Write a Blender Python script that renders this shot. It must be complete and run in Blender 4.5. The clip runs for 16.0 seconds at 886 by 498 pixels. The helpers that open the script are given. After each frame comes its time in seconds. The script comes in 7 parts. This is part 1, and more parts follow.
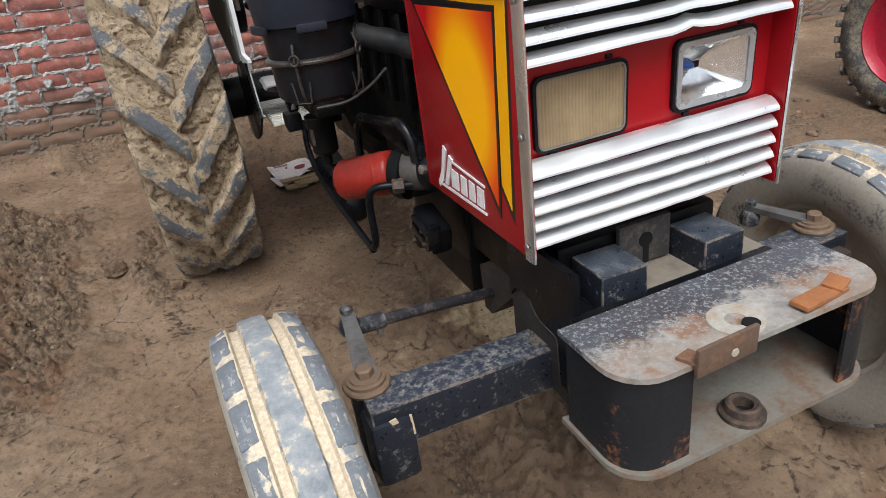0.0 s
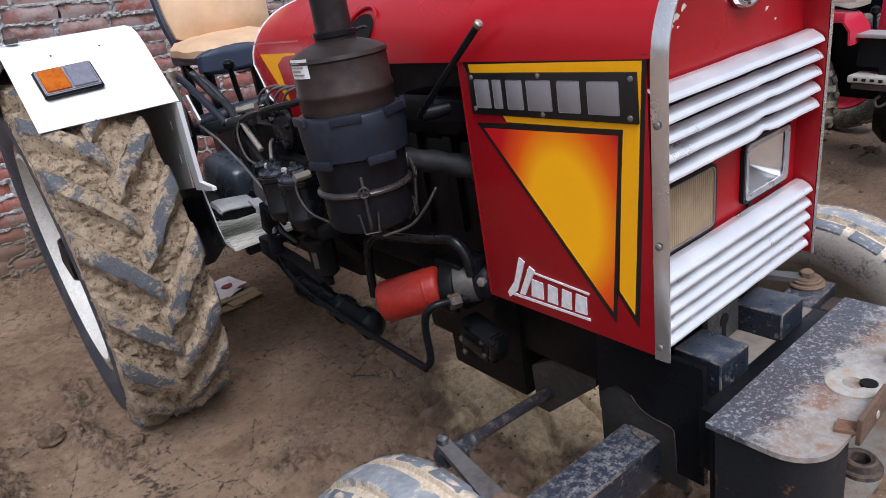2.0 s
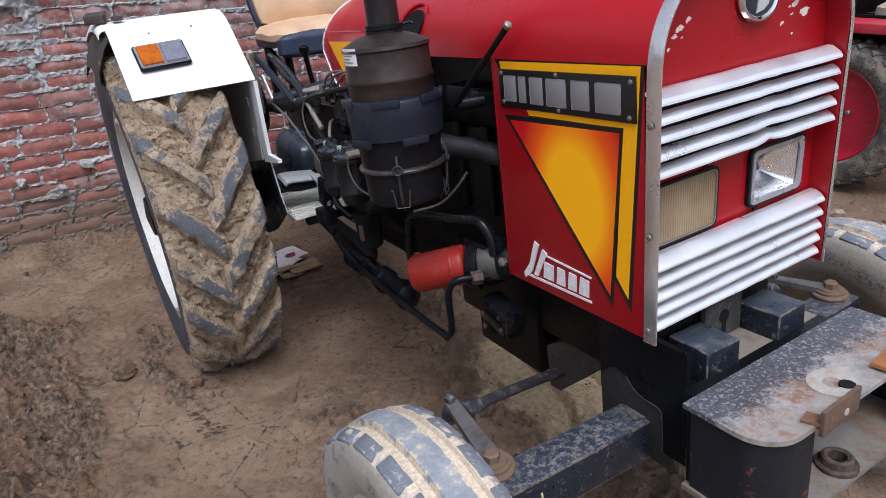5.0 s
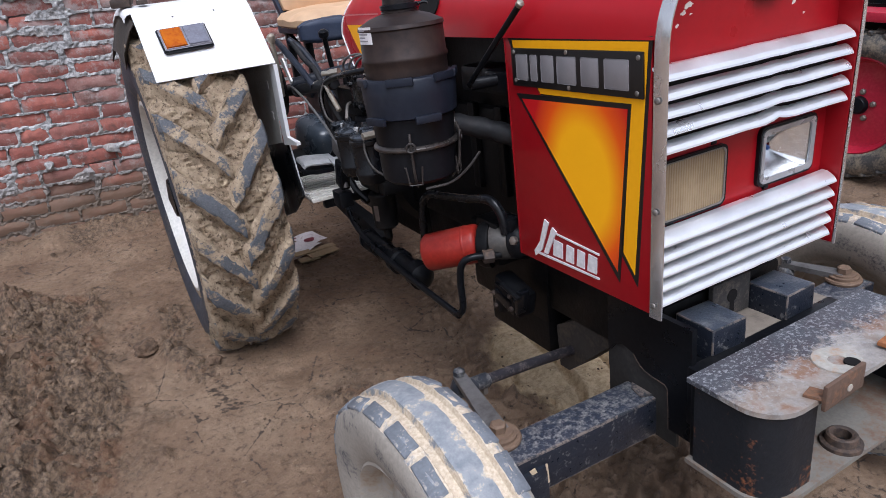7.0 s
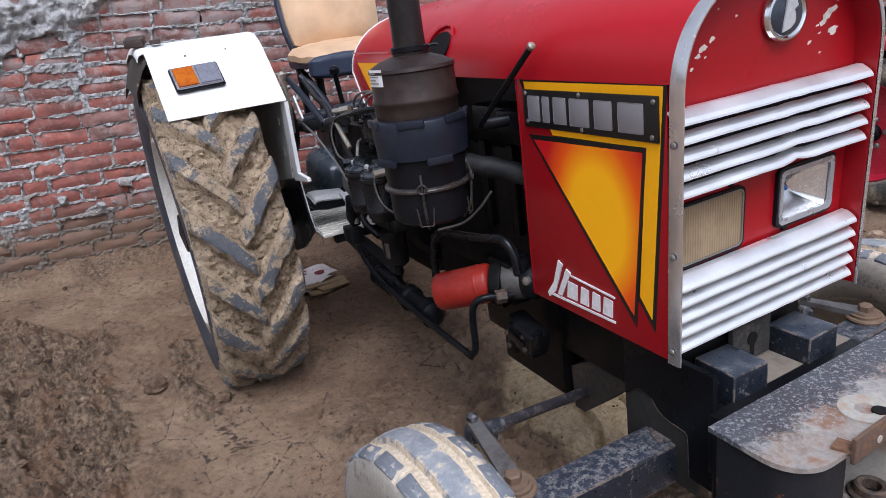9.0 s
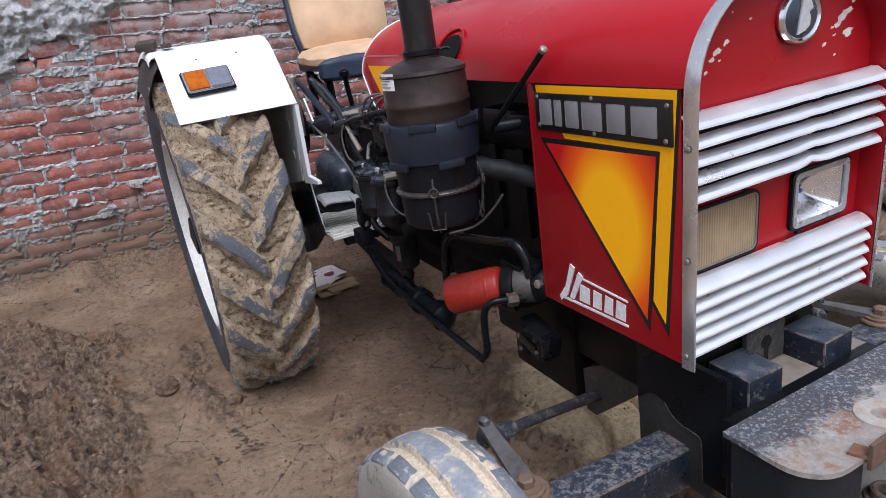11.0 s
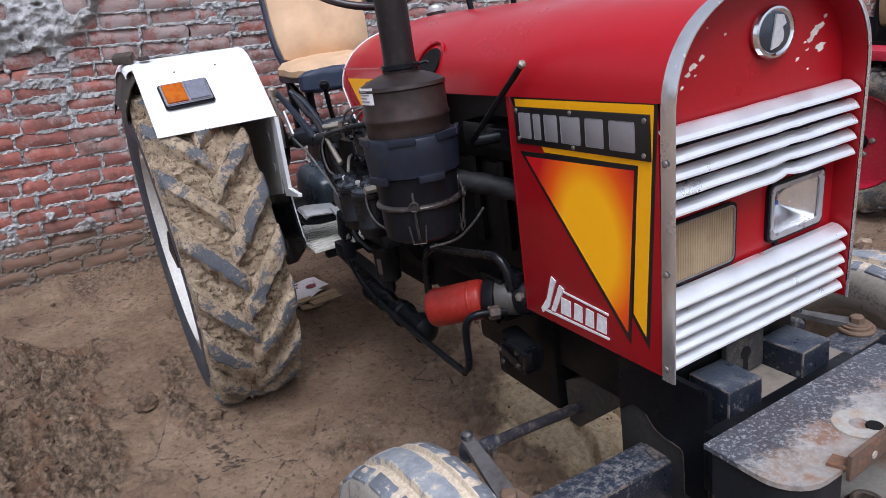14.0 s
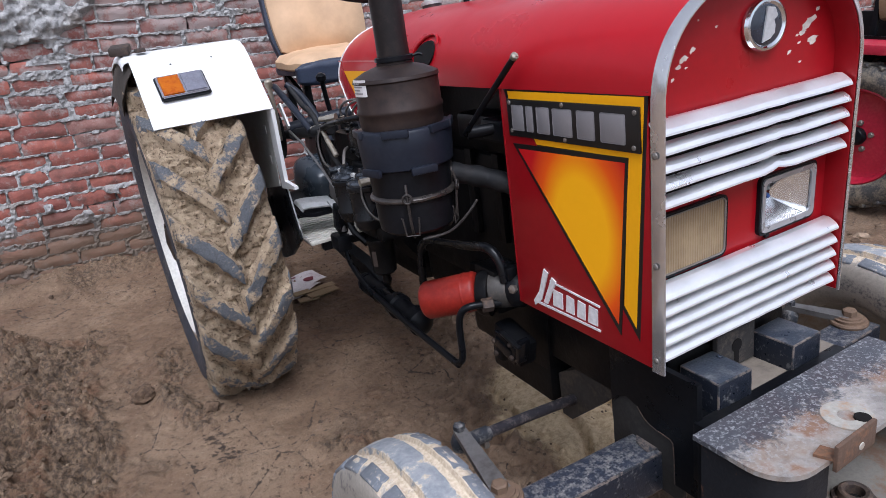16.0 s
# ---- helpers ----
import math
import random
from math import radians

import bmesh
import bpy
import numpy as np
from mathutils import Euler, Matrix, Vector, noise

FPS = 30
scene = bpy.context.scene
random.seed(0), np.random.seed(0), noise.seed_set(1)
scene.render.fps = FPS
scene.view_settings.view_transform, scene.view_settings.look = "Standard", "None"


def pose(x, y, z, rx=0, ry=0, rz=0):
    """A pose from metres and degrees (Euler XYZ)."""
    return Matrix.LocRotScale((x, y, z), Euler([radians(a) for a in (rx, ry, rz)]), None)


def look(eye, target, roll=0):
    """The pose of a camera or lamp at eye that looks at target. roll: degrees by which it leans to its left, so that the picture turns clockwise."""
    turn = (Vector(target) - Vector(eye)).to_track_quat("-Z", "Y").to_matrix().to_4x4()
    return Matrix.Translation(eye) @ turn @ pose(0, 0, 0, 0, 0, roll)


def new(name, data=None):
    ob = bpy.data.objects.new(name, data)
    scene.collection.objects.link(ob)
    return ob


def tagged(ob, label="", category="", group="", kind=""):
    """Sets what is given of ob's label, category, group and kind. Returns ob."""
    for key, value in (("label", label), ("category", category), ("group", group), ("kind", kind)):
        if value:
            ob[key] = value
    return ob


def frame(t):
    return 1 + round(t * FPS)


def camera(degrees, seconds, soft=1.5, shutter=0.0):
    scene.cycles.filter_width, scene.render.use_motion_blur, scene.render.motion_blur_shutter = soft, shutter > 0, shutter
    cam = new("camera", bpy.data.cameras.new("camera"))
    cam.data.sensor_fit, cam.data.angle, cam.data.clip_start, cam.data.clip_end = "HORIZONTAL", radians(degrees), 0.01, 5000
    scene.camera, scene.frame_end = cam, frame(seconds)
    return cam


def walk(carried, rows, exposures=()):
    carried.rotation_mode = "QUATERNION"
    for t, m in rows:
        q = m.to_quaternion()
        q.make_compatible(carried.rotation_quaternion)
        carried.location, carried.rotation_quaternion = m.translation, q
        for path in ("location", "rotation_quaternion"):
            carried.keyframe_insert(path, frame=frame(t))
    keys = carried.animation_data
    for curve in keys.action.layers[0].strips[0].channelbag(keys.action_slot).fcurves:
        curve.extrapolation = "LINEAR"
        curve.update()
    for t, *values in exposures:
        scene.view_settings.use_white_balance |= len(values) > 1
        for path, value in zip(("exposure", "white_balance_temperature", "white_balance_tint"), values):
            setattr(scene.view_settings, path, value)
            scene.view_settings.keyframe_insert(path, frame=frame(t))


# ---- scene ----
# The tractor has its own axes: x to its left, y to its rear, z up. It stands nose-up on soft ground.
TILT = Vector((0.045, -0.078, 1.0)).normalized().rotation_difference(Vector((0, 0, 1))).to_matrix().to_4x4()
TR = TILT @ Matrix.Translation((0, 0, 0.01))

cam = camera(68.0, 16.0, soft=0.6)
PATH = [
    (0, (-0.417, -0.770, 1.199), (0.195, 0.902, 0.288), -7.93),
    (0.5, (-0.450, -0.682, 1.209), (0.228, 0.975, 0.318), -7.26),
    (1, (-0.587, -0.592, 1.210), (0.299, 0.981, 0.349), -9.74),
    (1.5, (-0.736, -0.528, 1.278), (0.325, 0.941, 0.432), -8.98),
    (2, (-0.752, -0.529, 1.315), (0.323, 0.980, 0.562), -9.76),
    (2.5, (-0.718, -0.568, 1.329), (0.284, 1.007, 0.611), -8.94),
    (3, (-0.707, -0.594, 1.343), (0.212, 1.040, 0.647), -8.49),
    (3.5, (-0.700, -0.633, 1.349), (0.185, 1.032, 0.681), -8.47),
    (4, (-0.703, -0.664, 1.363), (0.211, 0.986, 0.699), -8.41),
    (4.5, (-0.731, -0.670, 1.353), (0.181, 0.975, 0.673), -7.92),
    (5, (-0.747, -0.690, 1.320), (0.143, 0.940, 0.577), -7.43),
    (7.5, (-0.752, -0.729, 1.294), (0.076, 0.928, 0.541), -7.32),
    (8, (-0.739, -0.719, 1.296), (0.102, 0.931, 0.541), -7.25),
    (8.5, (-0.733, -0.709, 1.304), (0.110, 0.952, 0.577), -7.28),
    (9, (-0.738, -0.702, 1.320), (0.089, 0.989, 0.641), -7.89),
    (11.5, (-0.743, -0.696, 1.332), (0.063, 1.006, 0.659), -8.26),
    (12, (-0.735, -0.695, 1.337), (0.096, 0.999, 0.673), -8.48),
    (12.5, (-0.734, -0.692, 1.333), (0.114, 0.993, 0.669), -8.24),
    (13, (-0.735, -0.690, 1.335), (0.119, 0.990, 0.665), -8.28),
    (13.5, (-0.733, -0.689, 1.334), (0.127, 0.989, 0.667), -8.19),
    (14, (-0.734, -0.693, 1.335), (0.123, 0.990, 0.678), -8.18),
    (14.5, (-0.732, -0.699, 1.337), (0.123, 0.991, 0.695), -8.36),
    (15, (-0.730, -0.704, 1.340), (0.124, 0.985, 0.693), -8.75),
    (15.5, (-0.725, -0.706, 1.340), (0.132, 0.982, 0.695), -8.72),
    (16, (-0.724, -0.705, 1.330), (0.127, 0.975, 0.657), -8.04),
]
walk(cam, [(t, TR @ look(eye, target, roll)) for t, eye, target, roll in PATH], exposures=[(0.0, 0.90, 6250, 7), (0.5, 0.88, 6130, 6), (1.0, 0.83, 6030, 9), (2.5, 0.76, 5780, 14), (16.0, 0.76, 5740, 14)])

# ---- light: bright overcast sky ----
world = bpy.data.worlds.new("sky")
scene.world = world
world.use_nodes = True
wn = world.node_tree
sky = wn.nodes.new("ShaderNodeTexSky")
sky.sky_type = "NISHITA"
sky.sun_disc = False
sky.sun_elevation, sky.sun_rotation = radians(61.5), radians(203)
sky.dust_density, sky.ozone_density = 4.0, 1.0
hsv = wn.nodes.new("ShaderNodeHueSaturation")
hsv.inputs["Saturation"].default_value = 0.25
wn.links.new(sky.outputs[0], hsv.inputs["Color"])
wn.links.new(hsv.outputs[0], wn.nodes["Background"].inputs[0])
wn.nodes["Background"].inputs[1].default_value = 0.112
sun = new("sun", bpy.data.lights.new("sun", "SUN"))
sun.data.energy, sun.data.angle, sun.data.color = 1.45, radians(34), (1.0, 0.99, 0.97)
sun.matrix_world = look((0, 0, 10), (2.1, 5.0, 0))


# ---- mesh helpers ----
def V(*a):
    return Vector(a)


def box(bm, c, s, bev=0.0, rot=None, seg=2):
    """A box of size s at c, turned by rot (degrees), with bevelled edges."""
    r = bmesh.ops.create_cube(bm, size=1.0)
    m = pose(*c, *(rot or (0, 0, 0))) @ Matrix.Diagonal((*s, 1))
    bmesh.ops.transform(bm, matrix=m, verts=r["verts"])
    if bev:
        edges = list({e for v in r["verts"] for e in v.link_edges})
        bmesh.ops.bevel(bm, geom=edges, offset=bev, segments=seg, affect="EDGES", profile=0.6)


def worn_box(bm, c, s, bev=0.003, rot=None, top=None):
    """A box whose bevelled edges (slot 1) and, if asked, top (slot 2) carry wear or a tint of their own."""
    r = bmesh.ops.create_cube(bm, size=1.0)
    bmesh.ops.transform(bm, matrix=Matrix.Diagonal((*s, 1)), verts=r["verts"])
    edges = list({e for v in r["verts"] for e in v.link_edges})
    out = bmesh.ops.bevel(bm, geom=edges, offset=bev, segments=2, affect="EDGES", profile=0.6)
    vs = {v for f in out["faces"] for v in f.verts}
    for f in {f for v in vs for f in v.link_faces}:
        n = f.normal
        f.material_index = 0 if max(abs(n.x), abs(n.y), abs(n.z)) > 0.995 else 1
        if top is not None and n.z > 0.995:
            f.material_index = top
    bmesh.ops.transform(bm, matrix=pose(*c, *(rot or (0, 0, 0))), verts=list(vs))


def frame_of(axis):
    z = Vector(axis).normalized()
    x = z.orthogonal().normalized()
    if abs(z.z) < 0.95:
        x = Vector((0, 0, 1)).cross(z).normalized()
    return x, z.cross(x), z


def lathe(bm, p, axis, prof, seg=32, close=True):
    """Turns a profile of (along the axis, radius) round the axis through p."""
    x, y, z = frame_of(axis)
    p = Vector(p)
    rings = []
    for h, r in prof:
        rings.append([bm.verts.new(p + z * h + (x * math.cos(2 * math.pi * k / seg) + y * math.sin(2 * math.pi * k / seg)) * r) for k in range(seg)])
    for a, b in zip(rings, rings[1:]):
        for k in range(seg):
            bm.faces.new((a[k], a[(k + 1) % seg], b[(k + 1) % seg], b[k]))
    if close:
        bm.faces.new(list(reversed(rings[0])))
        bm.faces.new(rings[-1])


def cyl(bm, p0, p1, r0, r1=None, seg=20, bev=0.0):
    p0, p1 = Vector(p0), Vector(p1)
    L = (p1 - p0).length
    r1 = r0 if r1 is None else r1
    b = min(bev, L * 0.4)
    prof = [(0, r0 - b), (b, r0), (L - b, r1), (L, r1 - b)] if b else [(0, r0), (L, r1)]
    lathe(bm, p0, p1 - p0, prof, seg)


def spline(pts, n=6):
    """A smooth line through the points."""
    P = [Vector(p) for p in pts]
    P = [2 * P[0] - P[1]] + P + [2 * P[-1] - P[-2]]
    out = []
    for a, b, c, d in zip(P, P[1:], P[2:], P[3:]):
        for k in range(n):
            t = k / n
            out.append(0.5 * (2 * b + (c - a) * t + (2 * a - 5 * b + 4 * c - d) * t * t + (3 * b - a - 3 * c + d) * t ** 3))
    return out + [P[-2]]


def tube(bm, pts, r, seg=10, n=6):
    """A round bar along a smooth line; n=0 keeps the corners."""
    P = spline(pts, n) if n else [Vector(p) for p in pts]
    rings = []
    up = None
    for k, p in enumerate(P):
        d = (P[min(k + 1, len(P) - 1)] - P[max(k - 1, 0)]).normalized()
        up = (d.orthogonal() if up is None else up - d * up.dot(d)).normalized()
        s = d.cross(up)
        rr = r[k * (len(r) - 1) // max(1, len(P) - 1)] if isinstance(r, (list, tuple)) else r
        rings.append([bm.verts.new(p + (up * math.cos(2 * math.pi * j / seg) + s * math.sin(2 * math.pi * j / seg)) * rr) for j in range(seg)])
    for a, b in zip(rings, rings[1:]):
        for j in range(seg):
            bm.faces.new((a[j], a[(j + 1) % seg], b[(j + 1) % seg], b[j]))
    bm.faces.new(list(reversed(rings[0])))
    bm.faces.new(rings[-1])


def slab(bm, pts, vec):
    """A flat outline made thick along vec."""
    vec = Vector(vec)
    a = [bm.verts.new(Vector(p)) for p in pts]
    b = [bm.verts.new(Vector(p) + vec) for p in pts]
    n = len(a)
    bm.faces.new(a)
    bm.faces.new(list(reversed(b)))
    for k in range(n):
        bm.faces.new((a[(k + 1) % n], a[k], b[k], b[(k + 1) % n]))


def sheet(bm, rows, thick=0.0):
    """A surface through rows of points."""
    G = [[bm.verts.new(Vector(p)) for p in row] for row in rows]
    faces = []
    for a, b in zip(G, G[1:]):
        for k in range(len(a) - 1):
            faces.append(bm.faces.new((a[k], a[k + 1], b[k + 1], b[k])))
    if thick:
        bmesh.ops.recalc_face_normals(bm, faces=faces)
        bmesh.ops.solidify(bm, geom=faces, thickness=thick)


def mesh_of(name, bm, material, smooth=40):
    bmesh.ops.recalc_face_normals(bm, faces=bm.faces)
    me = bpy.data.meshes.new(name)
    bm.to_mesh(me)
    bm.free()
    for m in material if isinstance(material, (list, tuple)) else [material]:
        me.materials.append(m)
    if smooth:
        me.polygons.foreach_set("use_smooth", [True] * len(me.polygons))
        me.set_sharp_from_angle(angle=radians(smooth))
    return me


def part(name, bm, material, parent, label="", smooth=40):
    ob = new(name, mesh_of(name, bm, material, smooth))
    ob.parent = parent
    return tagged(ob, label)


def thing(name, bm, material, label, category, group="", kind="", smooth=40):
    return tagged(new(name, mesh_of(name, bm, material, smooth)), label, category, group, kind)


def empty(name, m, label, category, group=""):
    ob = new(name)
    ob.matrix_world = m
    ob.empty_display_size = 0.1
    return tagged(ob, label, category, group)


# ---- materials ----
class Nodes:
    def __init__(self, name):
        self.mat = bpy.data.materials.new(name)
        self.mat.use_nodes = True
        self.t = self.mat.node_tree
        self.p = self.t.nodes["Principled BSDF"]
        self.co = self.t.nodes.new("ShaderNodeTexCoord").outputs["Object"]

    def link(self, a, b):
        self.t.links.new(a, b)

    def noise(self, scale, detail=6, rough=0.6, stretch=None):
        n = self.t.nodes.new("ShaderNodeTexNoise")
        n.inputs["Scale"].default_value, n.inputs["Detail"].default_value, n.inputs["Roughness"].default_value = scale, detail, rough
        src = self.co
        if stretch:
            mp = self.t.nodes.new("ShaderNodeMapping")
            mp.inputs["Scale"].default_value = stretch
            self.link(src, mp.inputs[0])
            src = mp.outputs[0]
        self.link(src, n.inputs["Vector"])
        return n.outputs["Fac"]

    def voro(self, scale, feature="F1", rnd=1.0):
        n = self.t.nodes.new("ShaderNodeTexVoronoi")
        n.feature = feature
        n.inputs["Scale"].default_value, n.inputs["Randomness"].default_value = scale, rnd
        self.link(self.co, n.inputs["Vector"])
        return n.outputs["Distance"]

    def ramp(self, fac, *stops):
        r = self.t.nodes.new("ShaderNodeValToRGB")
        e = r.color_ramp.elements
        while len(e) < len(stops):
            e.new(0.5)
        for k, (pos, col) in enumerate(stops):
            e[k].position = pos
            e[k].color = (*col, 1) if isinstance(col, tuple) else (col, col, col, 1)
        self.link(fac, r.inputs[0])
        return r.outputs[0]

    def mix(self, fac, a, b, mode="MIX"):
        m = self.t.nodes.new("ShaderNodeMix")
        m.data_type, m.blend_type = "RGBA", mode
        for k, v in ((0, fac), (6, a), (7, b)):
            sock = m.inputs[k]
            if isinstance(v, (int, float)):
                sock.default_value = v if k == 0 else (v, v, v, 1)
            elif isinstance(v, tuple):
                sock.default_value = (*v, 1)
            else:
                self.link(v, sock)
        return m.outputs[2]

    def bump(self, height, strength=0.3, dist=0.005, prev=None):
        b = self.t.nodes.new("ShaderNodeBump")
        b.inputs["Strength"].default_value, b.inputs["Distance"].default_value = strength, dist
        self.link(height, b.inputs["Height"])
        if prev:
            self.link(prev, b.inputs["Normal"])
        return b.outputs[0]

    def done(self, color=None, rough=None, metal=None, normal=None, **more):
        for key, v in (("Base Color", color), ("Roughness", rough), ("Metallic", metal), ("Normal", normal)):
            if v is None:
                continue
            s = self.p.inputs[key]
            if isinstance(v, tuple):
                s.default_value = (*v, 1)
            elif isinstance(v, (int, float)):
                s.default_value = v
            else:
                self.link(v, s)
        for key, v in more.items():
            self.p.inputs[key.replace("_", " ")].default_value = v
        return self.mat


def surface(name, col, dirt=None, rough=0.5, metal=0.0, scale=6.0, amount=0.35, fine=90.0, bump=0.15, edge=(0.5, 0.68), coat=0.0, spec=0.5, vary=1.0):
    """Paint, metal or plastic with large and small variation and patches of dirt or wear."""
    n = Nodes(name)
    big, small = n.noise(scale), n.noise(fine, 4)
    base = n.mix(n.ramp(small, (0.3, 0.0), (0.75, 1.0)), tuple(c * (1 - 0.2 * vary) for c in col), tuple(min(1, c * (1 + 0.12 * vary)) for c in col))
    r = n.ramp(big, (0.3, max(0.0, rough - 0.1)), (0.7, min(1.0, rough + 0.15)))
    if dirt:
        f = n.ramp(n.mix(0.35, big, small), (edge[0], 0.0), (edge[1], amount))
        base = n.mix(f, base, dirt)
    return n.done(base, r, metal, n.bump(small, bump, 0.002), Coat_Weight=coat, Coat_Roughness=0.15, Specular_IOR_Level=spec)


MUD = (0.29, 0.205, 0.125)
M_red = surface("red_paint", (0.365, 0.005, 0.011), (0.305, 0.007, 0.013), 0.30, 0, 3, 0.3, 25, 0.0, coat=0.16, spec=0.25, vary=0.3)
M_redflat = surface("red_panel_paint", (0.36, 0.012, 0.016), (0.22, 0.03, 0.03), 0.42, 0, 8, 0.3, 60, 0.02)
M_white = surface("white_paint", (0.68, 0.678, 0.675), (0.56, 0.53, 0.49), 0.38, 0, 4, 0.3, 60, 0.01, vary=0.2)
M_chrome = surface("bright_aluminium", (0.91, 0.915, 0.935), (0.66, 0.64, 0.61), 0.34, 0.82, 14, 0.3, 45, 0.01, (0.57, 0.68), vary=0.15)
M_alu = surface("dull_aluminium", (0.50, 0.49, 0.48), (0.30, 0.26, 0.22), 0.45, 0.7, 10, 0.5, 120, 0.1)
M_black = surface("black_paint", (0.005, 0.0055, 0.007), (0.022, 0.020, 0.018), 0.30, 0, 9, 0.35, 90, 0.12, (0.52, 0.75), spec=0.15)
M_engine = surface("oily_black_casting", (0.0035, 0.0035, 0.004), (0.014, 0.012, 0.010), 0.40, 0, 12, 0.45, 70, 0.35, spec=0.15)
M_plastic = surface("black_plastic", (0.0055, 0.006, 0.008), (0.015, 0.015, 0.017), 0.36, 0, 10, 0.4, 90, 0.08, spec=0.15)
M_brown = surface("heat_browned_metal", (0.020, 0.013, 0.012), (0.048, 0.029, 0.021), 0.40, 0.2, 7, 0.6, 60, 0.1, spec=0.35)
M_iron = surface("worn_black_iron", (0.020, 0.023, 0.030), (0.17, 0.16, 0.15), 0.5, 0.1, 45, 0.7, 160, 0.3, (0.48, 0.58))
M_rust = surface("rusty_iron", (0.11, 0.066, 0.045), (0.22, 0.10, 0.045), 0.75, 0.1, 18, 0.8, 120, 0.4)
M_steel = surface("dirty_steel", (0.22, 0.20, 0.18), (0.16, 0.10, 0.06), 0.5, 0.6, 14, 0.7, 100, 0.2)
M_filter = surface("orange_red_enamel", (0.235, 0.016, 0.010), (0.24, 0.045, 0.026), 0.38, 0, 12, 0.5, 90, 0.05, spec=0.25)
M_yellow = surface("yellow_decal", (0.86, 0.395, 0.001), None, 0.4, bump=0.005, spec=0.15, vary=0.15)
M_decalblack = surface("black_decal", (0.008, 0.007, 0.007), None, 0.35, bump=0.01)
M_letter = surface("grey_letter", (0.27, 0.26, 0.27), (0.19, 0.19, 0.20), 0.4, 0.3, 12, 0.5, 80, 0.02, vary=0.3)
M_decalwhite = surface("white_decal", (0.72, 0.70, 0.70), None, 0.4, bump=0.01)
M_seat = surface("tan_vinyl", (0.57, 0.375, 0.225), (0.50, 0.30, 0.165), 0.5, 0, 3, 0.12, 9, 0.02)
M_navy = surface("navy_vinyl", (0.022, 0.032, 0.06), (0.06, 0.06, 0.07), 0.5, 0, 8, 0.4, 120, 0.1)
M_amber = surface("amber_lens", (0.46, 0.125, 0.002), (0.24, 0.040, 0.001), 0.16, 0, 16, 0.8, 90, 0.1, (0.42, 0.60), coat=0.0, spec=0.18)
M_grey_lens = surface("grey_lens", (0.16, 0.16, 0.195), (0.08, 0.08, 0.10), 0.16, 0, 40, 0.7, 90, 0.05, coat=0.0, spec=0.3)

M_redpanel = surface("red_panel_paint", (0.275, 0.004, 0.008), (0.22, 0.008, 0.012), 0.36, 0, 8, 0.3, 60, 0.02, coat=0.1, spec=0.25, vary=0.4)
M_seamline = surface("faded_pink_line", (0.42, 0.13, 0.13), None, 0.4)
M_badgerim = surface("polished_chrome", (0.72, 0.72, 0.74), None, 0.16, 1.0, 6, 0.1, 30, 0.0, vary=0.2)
M_badgemark = surface("satin_silver_enamel", (0.50, 0.50, 0.51), None, 0.35, 0.2)
M_trim = surface("polished_trim", (0.74, 0.73, 0.73), (0.50, 0.46, 0.43), 0.20, 0.9, 12, 0.35, 60, 0.03, vary=0.4)
# near-black: shade inside holes and louvre gaps as a colour; also step studs
M_dark = surface("dark_hole", (0.006, 0.005, 0.005), None, 0.9, spec=0.25)
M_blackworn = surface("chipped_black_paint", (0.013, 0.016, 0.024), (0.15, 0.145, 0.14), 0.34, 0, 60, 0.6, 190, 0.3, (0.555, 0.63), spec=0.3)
M_cheek = surface("black_paint_with_rust", (0.013, 0.014, 0.017), (0.20, 0.075, 0.03), 0.5, 0, 9, 0.85, 110, 0.3, (0.55, 0.64), spec=0.25)
M_rustbright = surface("bright_rust", (0.28, 0.105, 0.035), (0.14, 0.06, 0.03), 0.85, 0, 25, 0.7, 120, 0.5)
M_rustiron = surface("brown_rusty_iron", (0.045, 0.032, 0.026), (0.16, 0.10, 0.065), 0.65, 0.2, 20, 0.8, 110, 0.35)
M_axle = surface("worn_axle_paint", (0.016, 0.020, 0.028), (0.22, 0.21, 0.19), 0.5, 0.05, 55, 0.65, 170, 0.3, (0.52, 0.62))
M_armsteel = surface("worn_grey_steel", (0.15, 0.143, 0.14), (0.045, 0.038, 0.035), 0.5, 0.5, 18, 0.8, 110, 0.25)
M_guardinner = surface("grey_underside", (0.44, 0.44, 0.41), (0.30, 0.25, 0.19), 0.7, 0, 9, 0.7, 80, 0.2)
M_sidewall = surface("blue_black_sidewall", (0.030, 0.036, 0.050), (0.20, 0.16, 0.11), 0.6, 0, 10, 0.6, 90, 0.15, (0.52, 0.7))
M_frontside = surface("grey_muddy_sidewall", (0.30, 0.270, 0.230), (0.042, 0.044, 0.055), 0.85, 0, 8, 0.85, 110, 0.3, (0.55, 0.64))
M_palemud = surface("pale_dried_mud", (0.52, 0.41, 0.27), (0.36, 0.27, 0.17), 0.95, 0, 30, 0.6, 120, 0.8)
M_rim = surface("cream_rim_paint", (0.62, 0.60, 0.55), (0.40, 0.34, 0.26), 0.45, 0, 9, 0.6, 80, 0.1)
M_rimfront = surface("muddy_rim", (0.34, 0.31, 0.27), (0.22, 0.15, 0.09), 0.7, 0, 10, 0.8, 80, 0.25)
M_navyplastic = surface("navy_plastic", (0.010, 0.013, 0.022), (0.024, 0.025, 0.030), 0.42, 0, 9, 0.5, 90, 0.08, spec=0.25)
M_pipe = surface("brown_black_pipe", (0.016, 0.013, 0.013), (0.050, 0.035, 0.028), 0.4, 0.2, 8, 0.6, 70, 0.1, spec=0.25)
M_hose = surface("rubber_hose", (0.009, 0.0095, 0.011), (0.035, 0.030, 0.028), 0.6, 0, 12, 0.6, 60, 0.4, spec=0.25)
